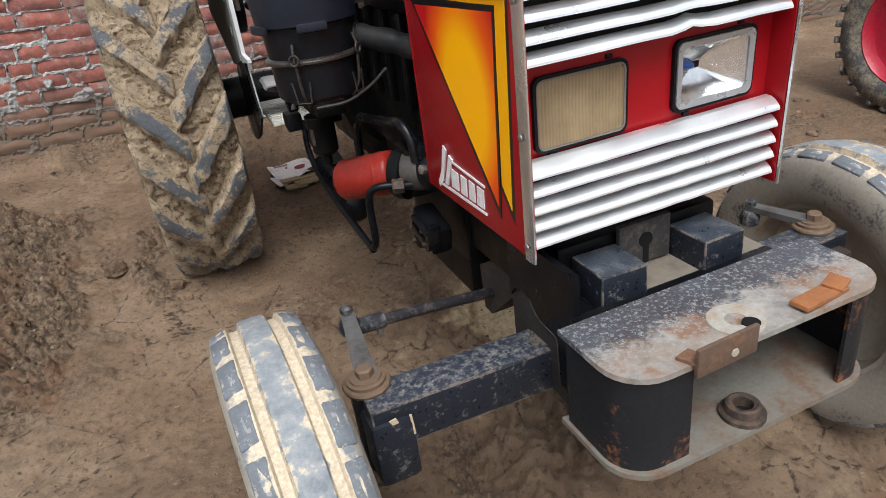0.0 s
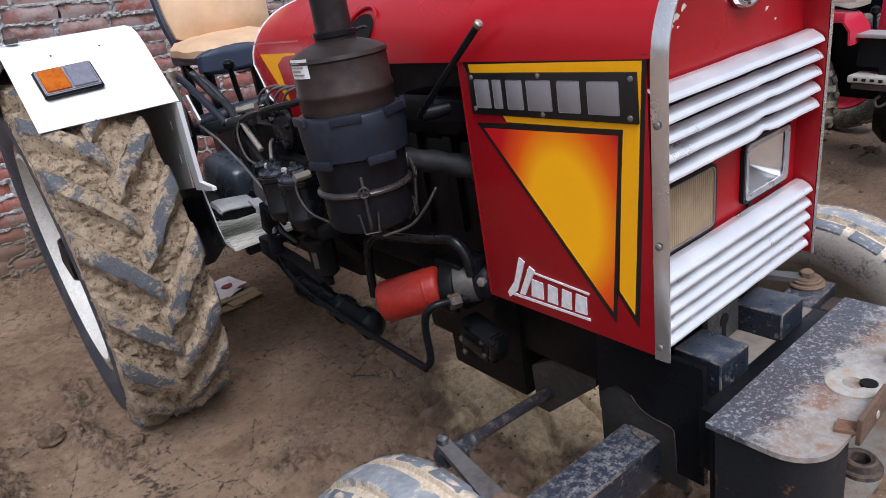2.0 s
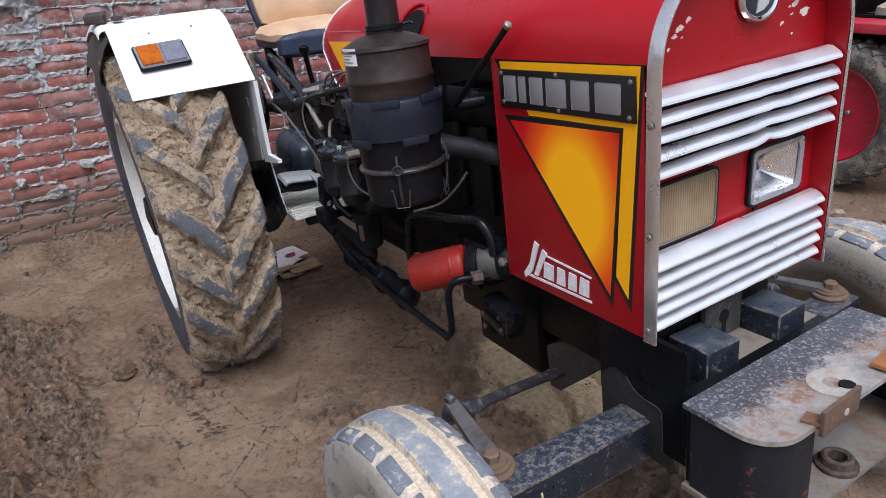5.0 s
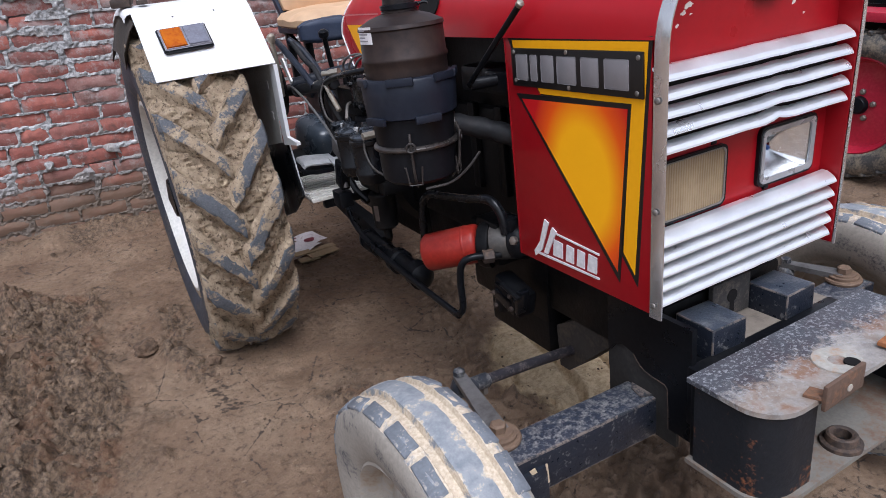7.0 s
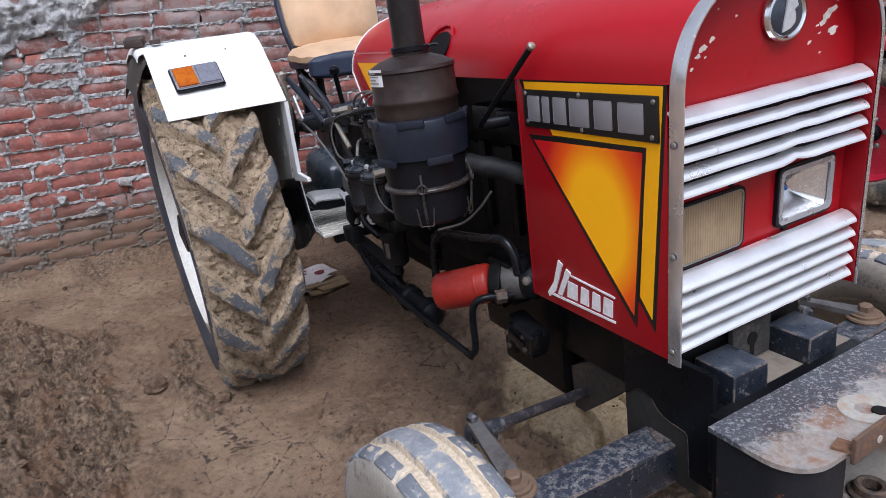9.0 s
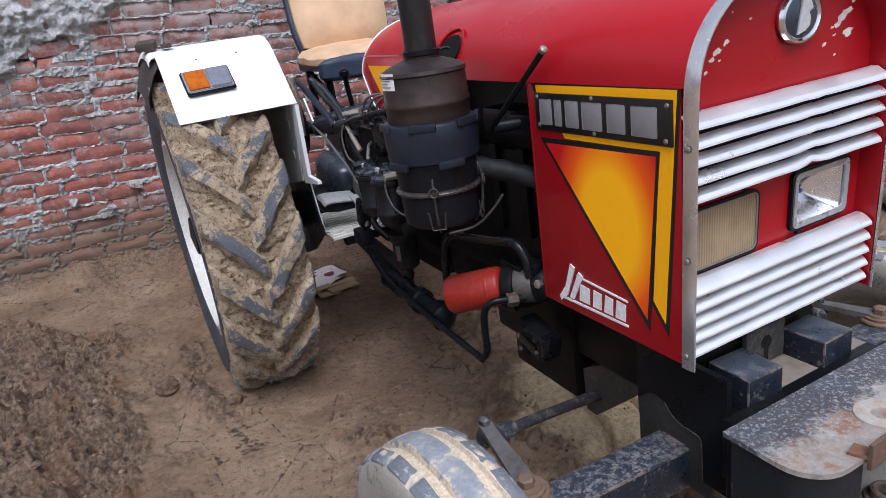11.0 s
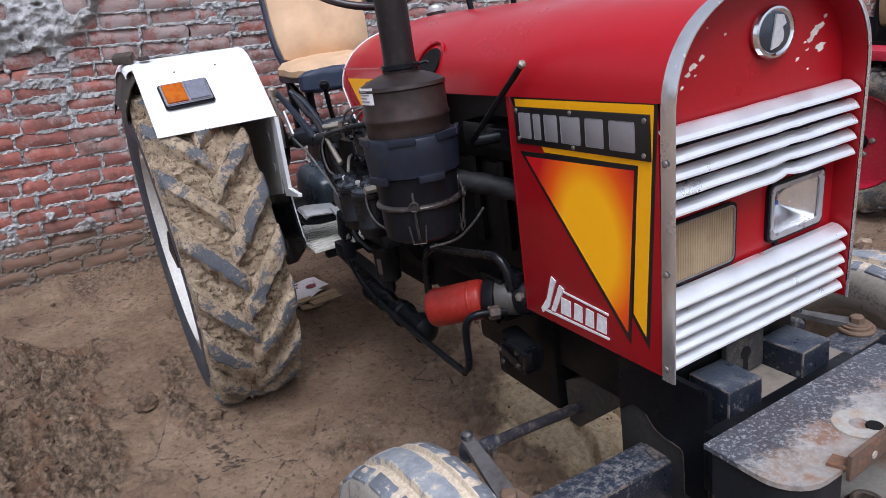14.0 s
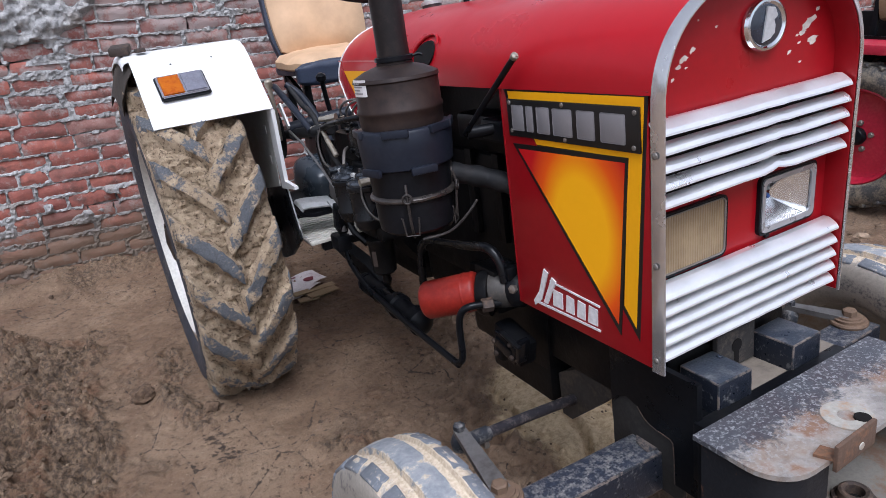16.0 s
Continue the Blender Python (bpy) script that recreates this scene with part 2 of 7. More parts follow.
M_pump = surface("pale_pump_band", (0.060, 0.054, 0.048), (0.12, 0.09, 0.07), 0.5, 0.3, 16, 0.7, 100, 0.2)
M_unions = surface("worn_brass", (0.32, 0.29, 0.24), (0.20, 0.15, 0.10), 0.4, 0.6, 16, 0.6, 100, 0.15)
M_foot = surface("weathered_ribbed_plate", (0.62, 0.59, 0.54), (0.32, 0.26, 0.19), 0.7, 0.1, 14, 0.7, 90, 0.3)
M_wheelrim = surface("worn_wheel_rim", (0.022, 0.012, 0.012), (0.15, 0.015, 0.012), 0.35, 0, 4, 0.8, 80, 0.05)
M_chip = surface("bare_primer", (0.62, 0.56, 0.50), (0.30, 0.28, 0.27), 0.6, 0, 60, 0.8, 150, 0.1)
M_navyenamel = surface("navy_enamel", (0.014, 0.020, 0.035), (0.05, 0.05, 0.06), 0.25, 0, 20, 0.3, 90, 0.02, coat=0.5)
M_bluecap = surface("blue_bulb", (0.03, 0.09, 0.32), None, 0.2, 0.2)
M_bowl = surface("mirror_reflector", (0.95, 0.96, 0.97), None, 0.14, 1.0, bump=0.0)
M_lowplate = surface("brown_dusty_plate", (0.185, 0.172, 0.150), (0.14, 0.075, 0.042), 0.6, 0.1, 16, 0.8, 150, 0.3, (0.47, 0.60))
M_bowl_dirty = surface("dusty_reflector", (0.52, 0.44, 0.33), (0.30, 0.22, 0.14), 0.5, 0.4, 10, 0.7, 80, 0.1)
M_keyplate = surface("brown_worn_plate", (0.045, 0.042, 0.040), (0.13, 0.105, 0.085), 0.6, 0, 30, 0.6, 120, 0.3, spec=0.15)
M_floor = surface("dusty_steel_shelf", (0.20, 0.168, 0.135), (0.08, 0.066, 0.054), 0.7, 0.1, 30, 0.6, 120, 0.3)
M_washers = surface("muted_rust", (0.155, 0.10, 0.065), (0.08, 0.052, 0.037), 0.7, 0.15, 25, 0.7, 110, 0.3)


def plate_top():
    """Steel plate: flaking blue-black paint left along its back, rubbed to grey-brown towards its front, rust in patches."""
    n = Nodes("rubbed_steel_plate")
    big, mid, fine = n.noise(9, 7, 0.65), n.noise(60, 8, 0.75), n.noise(170, 5)
    sep = n.t.nodes.new("ShaderNodeSeparateXYZ")
    n.link(n.co, sep.inputs[0])
    back = n.t.nodes.new("ShaderNodeMapRange")
    back.inputs["From Min"].default_value, back.inputs["From Max"].default_value = -0.235, -0.095
    n.link(sep.outputs[1], back.inputs["Value"])
    grey = n.mix(n.ramp(n.noise(26, 8, 0.7), (0.36, 0.0), (0.62, 1.0)), (0.200, 0.182, 0.168), (0.380, 0.350, 0.320))
    grey = n.mix(n.ramp(big, (0.45, 0.0), (0.58, 0.8)), grey, (0.225, 0.160, 0.115))
    grey = n.mix(n.ramp(n.noise(13, 7), (0.53, 0.0), (0.63, 0.9)), grey, (0.200, 0.100, 0.055))
    paint = n.ramp(n.mix(0.42, n.mix(0.40, back.outputs[0], big), mid), (0.485, 0.0), (0.555, 0.85))
    base = n.mix(paint, grey, (0.028, 0.036, 0.054))
    flake = n.ramp(n.noise(170, 6, 0.65), (0.52, 0.0), (0.62, 0.8))
    base = n.mix(n.mix(1.0, flake, n.ramp(back.outputs[0], (0.1, 0.35), (0.6, 1.0)), "MULTIPLY"), base, (0.34, 0.345, 0.35))
    return n.done(base, n.ramp(mid, (0.3, 0.34), (0.7, 0.55)), 0.1, n.bump(fine, 0.25, 0.002, n.bump(mid, 0.3, 0.003)))


def tyre_mud(name, rubber, lo, hi):
    """Dried clay, its crevices darkened in the colour as shade, and the rubber showing through where rubber is given.
    """
    n = Nodes(name)
    n.co = n.t.nodes.new("ShaderNodeNewGeometry").outputs["Position"]
    big, mid, fine, grit = n.noise(7, 6, 0.6), n.noise(26, 8, 0.7), n.noise(85, 8, 0.75), n.noise(230, 4)
    mud = n.mix(n.ramp(mid, (0.36, 0.0), (0.62, 1.0)), (0.285, 0.203, 0.130), (0.53, 0.41, 0.28))
    mud = n.mix(n.ramp(big, (0.42, 0.0), (0.60, 0.6)), mud, (0.37, 0.28, 0.183))
    mud = n.mix(n.ramp(fine, (0.39, 0.9), (0.48, 0.0)), mud, (0.085, 0.055, 0.032))
    mud = n.mix(n.ramp(n.noise(48, 6), (0.60, 0.0), (0.68, 0.7)), mud, (0.60, 0.48, 0.32))
    if rubber:
        skin = n.mix(n.ramp(grit, (0.35, 0.0), (0.65, 1.0)), tuple(c * 0.75 for c in rubber), tuple(c * 1.25 for c in rubber))
        mud = n.mix(n.ramp(n.mix(0.22, n.mix(0.40, big, mid), fine), (lo, 0.0), (hi, 1.0)), skin, mud)
    return n.done(mud, 0.9, 0.0, n.bump(grit, 0.5, 0.003, n.bump(fine, 1.0, 0.012, n.bump(mid, 0.8, 0.014))))


M_rubber = tyre_mud("mud_smeared_rubber", (0.120, 0.127, 0.140), 0.485, 0.525)
M_mudtyre = tyre_mud("dried_mud", None, 0, 0)


def front_tread():
    """Blue-grey worn rubber; pale clay fills the grooves and smears past their edges."""
    n = Nodes("worn_front_tread")
    sep = n.t.nodes.new("ShaderNodeSeparateXYZ")
    n.link(n.co, sep.inputs[0])
    ab = n.t.nodes.new("ShaderNodeMath")
    ab.operation = "ABSOLUTE"
    n.link(sep.outputs[0], ab.inputs[0])
    groove = n.ramp(ab.outputs[0], (0.016, 0.0), (0.030, 0.26), (0.040, 0.26), (0.062, 0.08))
    mid, fine = n.noise(32, 7, 0.7), n.noise(150, 5)
    skin = n.mix(n.ramp(mid, (0.35, 0.0), (0.65, 1.0)), (0.16, 0.176, 0.198), (0.30, 0.308, 0.315))
    clay = n.mix(n.ramp(fine, (0.35, 0.0), (0.65, 1.0)), (0.40, 0.325, 0.235), (0.58, 0.49, 0.375))
    f = n.ramp(n.mix(1.0, groove, mid, "ADD"), (0.56, 0.0), (0.64, 1.0))
    return n.done(n.mix(f, skin, clay), 0.85, 0.0, n.bump(fine, 0.4, 0.003, n.bump(mid, 0.5, 0.006)))


M_fronttyre = front_tread()
M_block = surface("worn_tread_block", (0.135, 0.146, 0.165), (0.40, 0.36, 0.30), 0.8, 0, 60, 0.7, 150, 0.35, (0.55, 0.61))
M_edgewear = surface("paint_worn_edge", (0.030, 0.034, 0.042), (0.19, 0.15, 0.125), 0.5, 0.1, 55, 0.7, 180, 0.3, (0.45, 0.54))
# scuffed black block tops, the sky's blue-grey reflection put into their colour
M_blocktop = surface("scuffed_black_sky_tint", (0.036, 0.045, 0.062), (0.20, 0.20, 0.20), 0.34, 0, 30, 0.55, 210, 0.3, (0.48, 0.68))
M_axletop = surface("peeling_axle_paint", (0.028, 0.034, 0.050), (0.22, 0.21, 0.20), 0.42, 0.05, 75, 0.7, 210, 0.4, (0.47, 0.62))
M_rod = surface("dark_rod_steel", (0.030, 0.028, 0.034), (0.22, 0.18, 0.16), 0.42, 0.3, 42, 0.8, 140, 0.25)
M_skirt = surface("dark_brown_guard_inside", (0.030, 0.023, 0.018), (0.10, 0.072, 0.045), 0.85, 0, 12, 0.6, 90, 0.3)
M_clamp = surface("dark_clamp_steel", (0.060, 0.052, 0.048), (0.15, 0.12, 0.10), 0.3, 0.6, 25, 0.6, 120, 0.05)
# dark caps and bolts; pale blue patches paint their highlights
M_captop = surface("sheen_tinted_cap", (0.014, 0.017, 0.022), (0.070, 0.080, 0.095), 0.22, 0.2, 40, 0.6, 120, 0.05, (0.48, 0.56))
M_pedal = surface("worn_pedal_steel", (0.50, 0.50, 0.50), (0.18, 0.16, 0.14), 0.45, 0.2, 22, 0.7, 120, 0.1)
M_coverblue = surface("blue_grey_cover", (0.035, 0.045, 0.058), (0.09, 0.085, 0.08), 0.25, 0, 9, 0.6, 90, 0.05)
M_dustblack = surface("dusty_black_plate", (0.015, 0.014, 0.013), (0.045, 0.039, 0.033), 0.7, 0, 14, 0.6, 90, 0.3)
M_support = surface("dusty_grey_brown_iron", (0.075, 0.066, 0.056), (0.16, 0.125, 0.09), 0.7, 0, 12, 0.6, 90, 0.2)
M_ring = surface("cream_washer", (0.38, 0.36, 0.32), (0.34, 0.20, 0.11), 0.5, 0.1, 35, 0.8, 120, 0.15, (0.48, 0.60))
M_lensrim = surface("clouded_lens_rim", (0.24, 0.235, 0.26), (0.10, 0.09, 0.10), 0.2, 0, 40, 0.6, 90, 0.05, coat=0.6)
M_darkclod = surface("dark_damp_clod", (0.125, 0.078, 0.046), (0.050, 0.030, 0.018), 0.92, 0, 45, 0.9, 130, 1.0, (0.45, 0.56))
M_gloss = surface("glossy_black_enamel", (0.004, 0.0045, 0.006), (0.012, 0.012, 0.014), 0.24, 0, 12, 0.4, 60, 0.03, spec=0.28)
M_lampframe = surface("grey_lamp_frame", (0.42, 0.43, 0.45), (0.25, 0.25, 0.26), 0.3, 0.6, 20, 0.4, 60, 0.03, vary=0.4)
M_darkwire = surface("dark_wire", (0.028, 0.024, 0.022), (0.10, 0.08, 0.065), 0.5, 0.3, 30, 0.6, 120, 0.1)
M_platetop = plate_top()


def flame():
    """A printed triangle: yellow in its middle, through orange to red at the rim."""
    n = Nodes("flame_decal")
    mp = n.t.nodes.new("ShaderNodeMapping")
    mp.vector_type = "POINT"
    mp.inputs["Location"].default_value = (0.0, -0.170 / 0.165, -0.930 / 0.235)
    mp.inputs["Scale"].default_value = (0.0, 1 / 0.165, 1 / 0.235)
    n.link(n.co, mp.inputs[0])
    g = n.t.nodes.new("ShaderNodeTexGradient")
    g.gradient_type = "SPHERICAL"
    n.link(mp.outputs[0], g.inputs[0])
    col = n.ramp(g.outputs["Fac"], (0.08, (0.48, 0.010, 0.012)), (0.32, (0.78, 0.10, 0.006)), (0.58, (0.98, 0.45, 0.001)))
    return n.done(col, 0.4, 0.0, None, Specular_IOR_Level=0.15)


M_flame = flame()


def glass(name, tint, rough):
    n = Nodes(name)
    rib = n.t.nodes.new("ShaderNodeTexWave")
    rib.inputs["Scale"].default_value, rib.inputs["Distortion"].default_value = 60, 0.5
    n.link(n.co, rib.inputs["Vector"])
    return n.done(tint, rough, 0.0, n.bump(rib.outputs["Fac"], 0.02, 0.001), Transmission_Weight=1.0, IOR=1.2)


M_glass = glass("clear_glass", (0.97, 0.98, 0.99), 0.0)


def dusty_lens():
    """Ribbed headlight glass under a film of brown dust."""
    n = Nodes("dusty_ribbed_glass")
    rib = n.t.nodes.new("ShaderNodeTexWave")
    rib.bands_direction = "X"
    rib.inputs["Scale"].default_value, rib.inputs["Distortion"].default_value, rib.inputs["Detail"].default_value = 55, 1.2, 1
    n.link(n.co, rib.inputs["Vector"])
    dust = n.noise(14)
    base = n.mix(n.ramp(dust, (0.35, 0.0), (0.7, 1.0)), (0.165, 0.108, 0.052), (0.30, 0.215, 0.120))
    base = n.mix(n.ramp(rib.outputs["Fac"], (0.4, 0.0), (0.9, 0.16)), base, (0.42, 0.36, 0.27))
    return n.done(base, 0.35, 0.0, n.bump(rib.outputs["Fac"], 0.4, 0.002), Transmission_Weight=0.1, Coat_Weight=0.7, Coat_Roughness=0.12)


M_amberglass = dusty_lens()

# ---- the tractor ----
tractor = empty("tractor", TR, "red tractor with white mudguard and mud-caked tyres on clay", "tractor")
CX, SPRING, RISE = 0.2395, 1.15, 0.185


def P(name, fill, material, parent=tractor, label="", smooth=40):
    """A part from a function that fills a bmesh."""
    bm = bmesh.new()
    fill(bm)
    return part(name, bm, material, parent, label, smooth)


def hood_section(y, w, z0, spring, rise, n=40, power=2.4):
    """Points of the hood's cross-section, from one lower edge over the top to the other."""
    pts = [V(CX - w, y, z0), V(CX - w, y, z0 + 0.5 * (spring - z0))]
    for k in range(n + 1):
        a = math.pi * k / n
        c, s = math.cos(a), math.sin(a)
        u = -math.copysign(abs(c) ** (2 / power), c)
        pts.append(V(CX + w * u, y, spring + rise * abs(s) ** (2 / power)))
    return pts + [V(CX + w, y, z0 + 0.5 * (spring - z0)), V(CX + w, y, z0)]


def bonnet_row(y, w, spring, rise, n=44):
    """A cross-section of the bonnet above its lower edge, at the same angles for every row."""
    low = math.asin(min(1.0, max(0.0, (1.177 - spring) / rise)) ** 1.2)
    pts = []
    for k in range(n + 1):
        a = low + (math.pi - 2 * low) * k / n
        c, q = math.cos(a), math.sin(a)
        pts.append(V(CX - math.copysign(abs(c) ** (2 / 2.4), c) * w, y, spring + rise * abs(q) ** (2 / 2.4)))
    return pts


# bonnet, cowl and grille
hood = P("hood", lambda bm: sheet(bm, [bonnet_row(y, w, spring, r) for y, w, spring, r in
         ((-0.006, 0.2412, 1.150, 0.1825), (0.03, 0.2412, 1.154, 0.1790), (0.1, 0.2408, 1.164, 0.1710), (0.2, 0.241, 1.1765, 0.1612), (0.35, 0.242, 1.1768, 0.1642), (0.5, 0.243, 1.1768, 0.1672), (0.65, 0.244, 1.1768, 0.1692), (0.8, 0.245, 1.1768, 0.1702), (0.952, 0.245, 1.1768, 0.1712))], 0.003), M_red, label="glossy red bonnet")


COWL_BACK = ((0.98, 0.99), (1.026, 1.076), (1.039, 1.125), (1.072, 1.184), (1.112, 1.243), (1.163, 1.265), (1.206, 1.256), (1.248, 1.238), (1.29, 1.225), (1.36, 1.215))


def cowl_rows(grow=0.0):
    """From the bonnet's end back to the cowl's swept rear edge, rounding inward a little on the way."""
    fore = hood_section(0.952, 0.245 + grow, 1.0, 1.178, 0.170)
    rows = []
    for k in range(9):
        f = k / 8
        row = []
        for p in fore:
            z = p.z - 0.020 * f * f * max(0.0, p.z - 1.178) / 0.17
            back = float(np.interp(z, [q[0] for q in COWL_BACK], [q[1] for q in COWL_BACK]))
            row.append(V(CX + (p.x - CX) * (1 - 0.035 * f ** 3), p.y + (back - p.y) * f, z))
        rows.append(row)
    return rows


cowl = P("cowl", lambda bm: sheet(bm, cowl_rows(), 0.003), M_red, label="rounded red rear cowl")
P("cowl_edge", lambda bm: tube(bm, [p + V(0, 0.002, 0) for p in cowl_rows(0.001)[-1]], 0.0026, 8, 0), M_decalwhite, cowl, "thin pale edge strip")
P("cowl_back", lambda bm: slab(bm, [p for p in hood_section(1.19, 0.232, 1.08, 1.178, 0.145)], (0, -0.003, 0)), M_black, cowl)
P("cowl_seam", lambda bm: slab(bm, [(-0.0045, y, z) for y, z in ((1.225, 1.232), (0.96, 1.231), (0.96, 1.2345), (1.223, 1.2355))], (-0.0008, 0, 0)), M_seamline, cowl, "thin pinkish decal line")
P("decal", lambda bm: slab(bm, [(-0.0035, y, z) for y, z in ((1.196, 1.206), (0.99, 1.206), (1.078, 1.070))], (-0.001, 0, 0)), M_yellow, cowl, "yellow wedge decal")
for k, z in enumerate((1.165, 1.13)):
    P("decal", lambda bm: slab(bm, [(-0.0047, y, zz) for y, zz in ((1.05, z + 0.012), (0.99, z + 0.012), (0.995, z - 0.012), (1.055, z - 0.012))], (-0.0006, 0, 0)), M_redflat, cowl, "dark red decal bar")


def bonnet_x(z):
    """How far in the bonnet's side lies at a height."""
    up = min(1.0, max(0.0, (z - SPRING - 0.028) / 0.168)) ** 1.2
    return CX - 0.2445 * math.sqrt(1 - up * up) ** (2 / 2.4)


def teardrop(grow, k, n):
    a = 2 * math.pi * k / n
    y, z = 0.690 + (0.044 + grow) * math.cos(a), 1.242 + (0.031 + grow) * math.sin(a) - 0.10 * (0.044 + grow) * math.cos(a)
    return y, z


# not cut through: a near-black patch stands for the shade inside
P("bonnet_hole", lambda bm: slab(bm, [(bonnet_x(z) - 0.0045, y, z) for y, z in (teardrop(0.0, k, 28) for k in range(28))], (0.004, 0, 0)), M_dark, hood, "dark teardrop opening")
P("hole_lip", lambda bm: tube(bm, [(bonnet_x(z) - 0.004, y, z) for y, z in (teardrop(0.012, k, 32) for k in range(-4, 15))], [0.001, 0.003, 0.0038, 0.0038, 0.0038, 0.003, 0.001], 8, 0), M_red, hood, "raised red lip")
P("filler_neck", lambda bm: lathe(bm, (0.235, 1.04, 1.325), (0, 0.1, 1), [(0, 0.024), (0.018, 0.024), (0.020, 0.028), (0.028, 0.028)], 24), M_wheelrim, hood)
P("filler_cap", lambda bm: lathe(bm, (0.235, 1.043, 1.353), (0, 0.1, 1), [(0, 0.030), (0.008, 0.030), (0.011, 0.022), (0.017, 0.020), (0.021, 0.010)], 24), M_alu, hood, "chromed filler cap")

side_panel = None
for x0 in (0.476, 0.0):
    side_panel = P("side_panel", lambda bm: box(bm, (x0 + 0.0015, 0.197, 0.949), (0.003, 0.386, 0.458), 0.001), M_redpanel, label="red side panel with flame decal")
    P("panel_rim", lambda bm: box(bm, (x0 + 0.0035, 0.387, 0.949), (0.009, 0.004, 0.456), 0.001), M_redpanel, side_panel)


def decal(name, pts, material, level, label=""):
    """A printed film on the side panel, at its level above the paint."""
    P(name, lambda bm: slab(bm, [(0.001, y, z) for y, z in pts], (-0.0012 - 0.0006 * level, 0, 0)), material, side_panel, label, 0)


decal("decal", ((0.377, 1.181), (0.002, 1.183), (0.035, 0.760), (0.078, 0.815), (0.053, 1.074), (0.276, 1.070), (0.300, 1.096), (0.340, 1.10)), M_decalblack, 0, "black outline decal")
decal("decal", ((0.361, 1.173), (0.010, 1.175), (0.042, 0.783), (0.069, 0.818), (0.047, 1.079), (0.281, 1.077), (0.297, 1.10), (0.35, 1.11)), M_yellow, 1, "yellow angled stripe decal")
decal("decal", ((0.357, 1.0725), (0.0455, 1.080), (0.079, 0.756)), M_decalblack, 2, "black triangle outline decal")
decal("decal", ((0.340, 1.0635), (0.0535, 1.071), (0.0835, 0.776)), M_flame, 3, "yellow triangle decal fading to red")
plate = P("nameplate", lambda bm: box(bm, (-0.003, 0.189, 1.1245), (0.004, 0.344, 0.071), 0.001, (-0.3, 0, 0)), M_decalblack, side_panel, "black name plate with grey raised shapes")
for y0, y1 in ((0.345, 0.309), (0.300, 0.280), (0.268, 0.232), (0.222, 0.171), (0.158, 0.115), (0.101, 0.046)):
    P("plate_mark", lambda bm: box(bm, (-0.005, (y0 + y1) / 2, 1.1245), (0.003, y0 - y1, 0.048), 0.003), M_letter, plate)
for y, z in ((0.352, 1.152), (0.350, 1.099), (0.196, 1.155), (0.192, 1.095), (0.026, 1.152), (0.029, 1.098)):
    P("screw", lambda bm: lathe(bm, (-0.0045, y, z), (-1, 0, 0), [(0, 0.0045), (0.002, 0.004), (0.003, 0.002)], 12), M_steel, plate)
emblem = P("emblem", lambda bm: slab(bm, [(0.001, y, z) for y, z in ((0.292, 0.824), (0.279, 0.818), (0.306, 0.752), (0.330, 0.732), (0.334, 0.742), (0.312, 0.770))], (-0.0035, 0, 0)), M_decalwhite, side_panel, "white slanted emblem film")
P("emblem_bar", lambda bm: slab(bm, [(0.001, y, z) for y, z in ((0.272, 0.800), (0.132, 0.792), (0.132, 0.7955), (0.275, 0.8035))], (-0.0033, 0, 0)), M_decalwhite, emblem)
P("emblem_bar", lambda bm: slab(bm, [(0.001, y, z) for y, z in ((0.320, 0.739), (0.133, 0.742), (0.133, 0.746), (0.316, 0.744))], (-0.0033, 0, 0)), M_decalwhite, emblem)
for y0, y1 in ((0.27, 0.238), (0.23, 0.204), (0.197, 0.172), (0.166, 0.138)):
    P("emblem_bar", lambda bm: slab(bm, [(0.001, y, z) for y, z in ((y0, 0.751), (y1 + 0.002, 0.751), (y1, 0.785), (y0 - 0.005, 0.787))], (-0.003, 0, 0)), M_decalwhite, emblem)
P("emblem_bar", lambda bm: slab(bm, [(0.001, y, z) for y, z in ((0.268, 0.812), (0.255, 0.806), (0.287, 0.748), (0.300, 0.748))], (-0.0038, 0, 0)), M_decalwhite, emblem)


def lean(p):
    """The grille leans forward a little towards its top."""
    return p + V(0, -0.022 * (p.z - 0.72), 0)


def trim_shape(bm):
    outer = hood_section(0, 0.2415, 0.716, SPRING, RISE - 0.002)
    inner = hood_section(0, 0.2360, 0.716, SPRING, RISE - 0.007)
    rows = [[p + V(0, 0.007, 0) for p in outer], [p + V(0, 0.004, 0) for p in outer], [p + V(0, -0.012, 0) for p in outer], [o.lerp(i, 0.3) + V(0, -0.018, 0) for o, i in zip(outer, inner)],
            [o.lerp(i, 0.8) + V(0, -0.018, 0) for o, i in zip(outer, inner)], [p + V(0, -0.0145, 0) for p in inner]]
    sheet(bm, [[lean(p) for p in r] for r in rows], 0.002)


trim = P("grille_trim", trim_shape, M_trim, label="dull aluminium edge trim with rivets")
for z in (1.09, 0.912, 0.742):
    P("rivet", lambda bm: lathe(bm, (-0.0045, -0.004 - 0.022 * (z - 0.72), z), (-1, 0, 0), [(0, 0.0055), (0.002, 0.005), (0.0035, 0.002)], 12), M_steel, trim)
def grille_top(bm):
    arch = [p for p in hood_section(0, 0.2365, 0.976, SPRING, RISE - 0.008)]
    slab(bm, [lean(p) + V(0, 0.028, 0) for p in arch], (0, 0.004, 0))


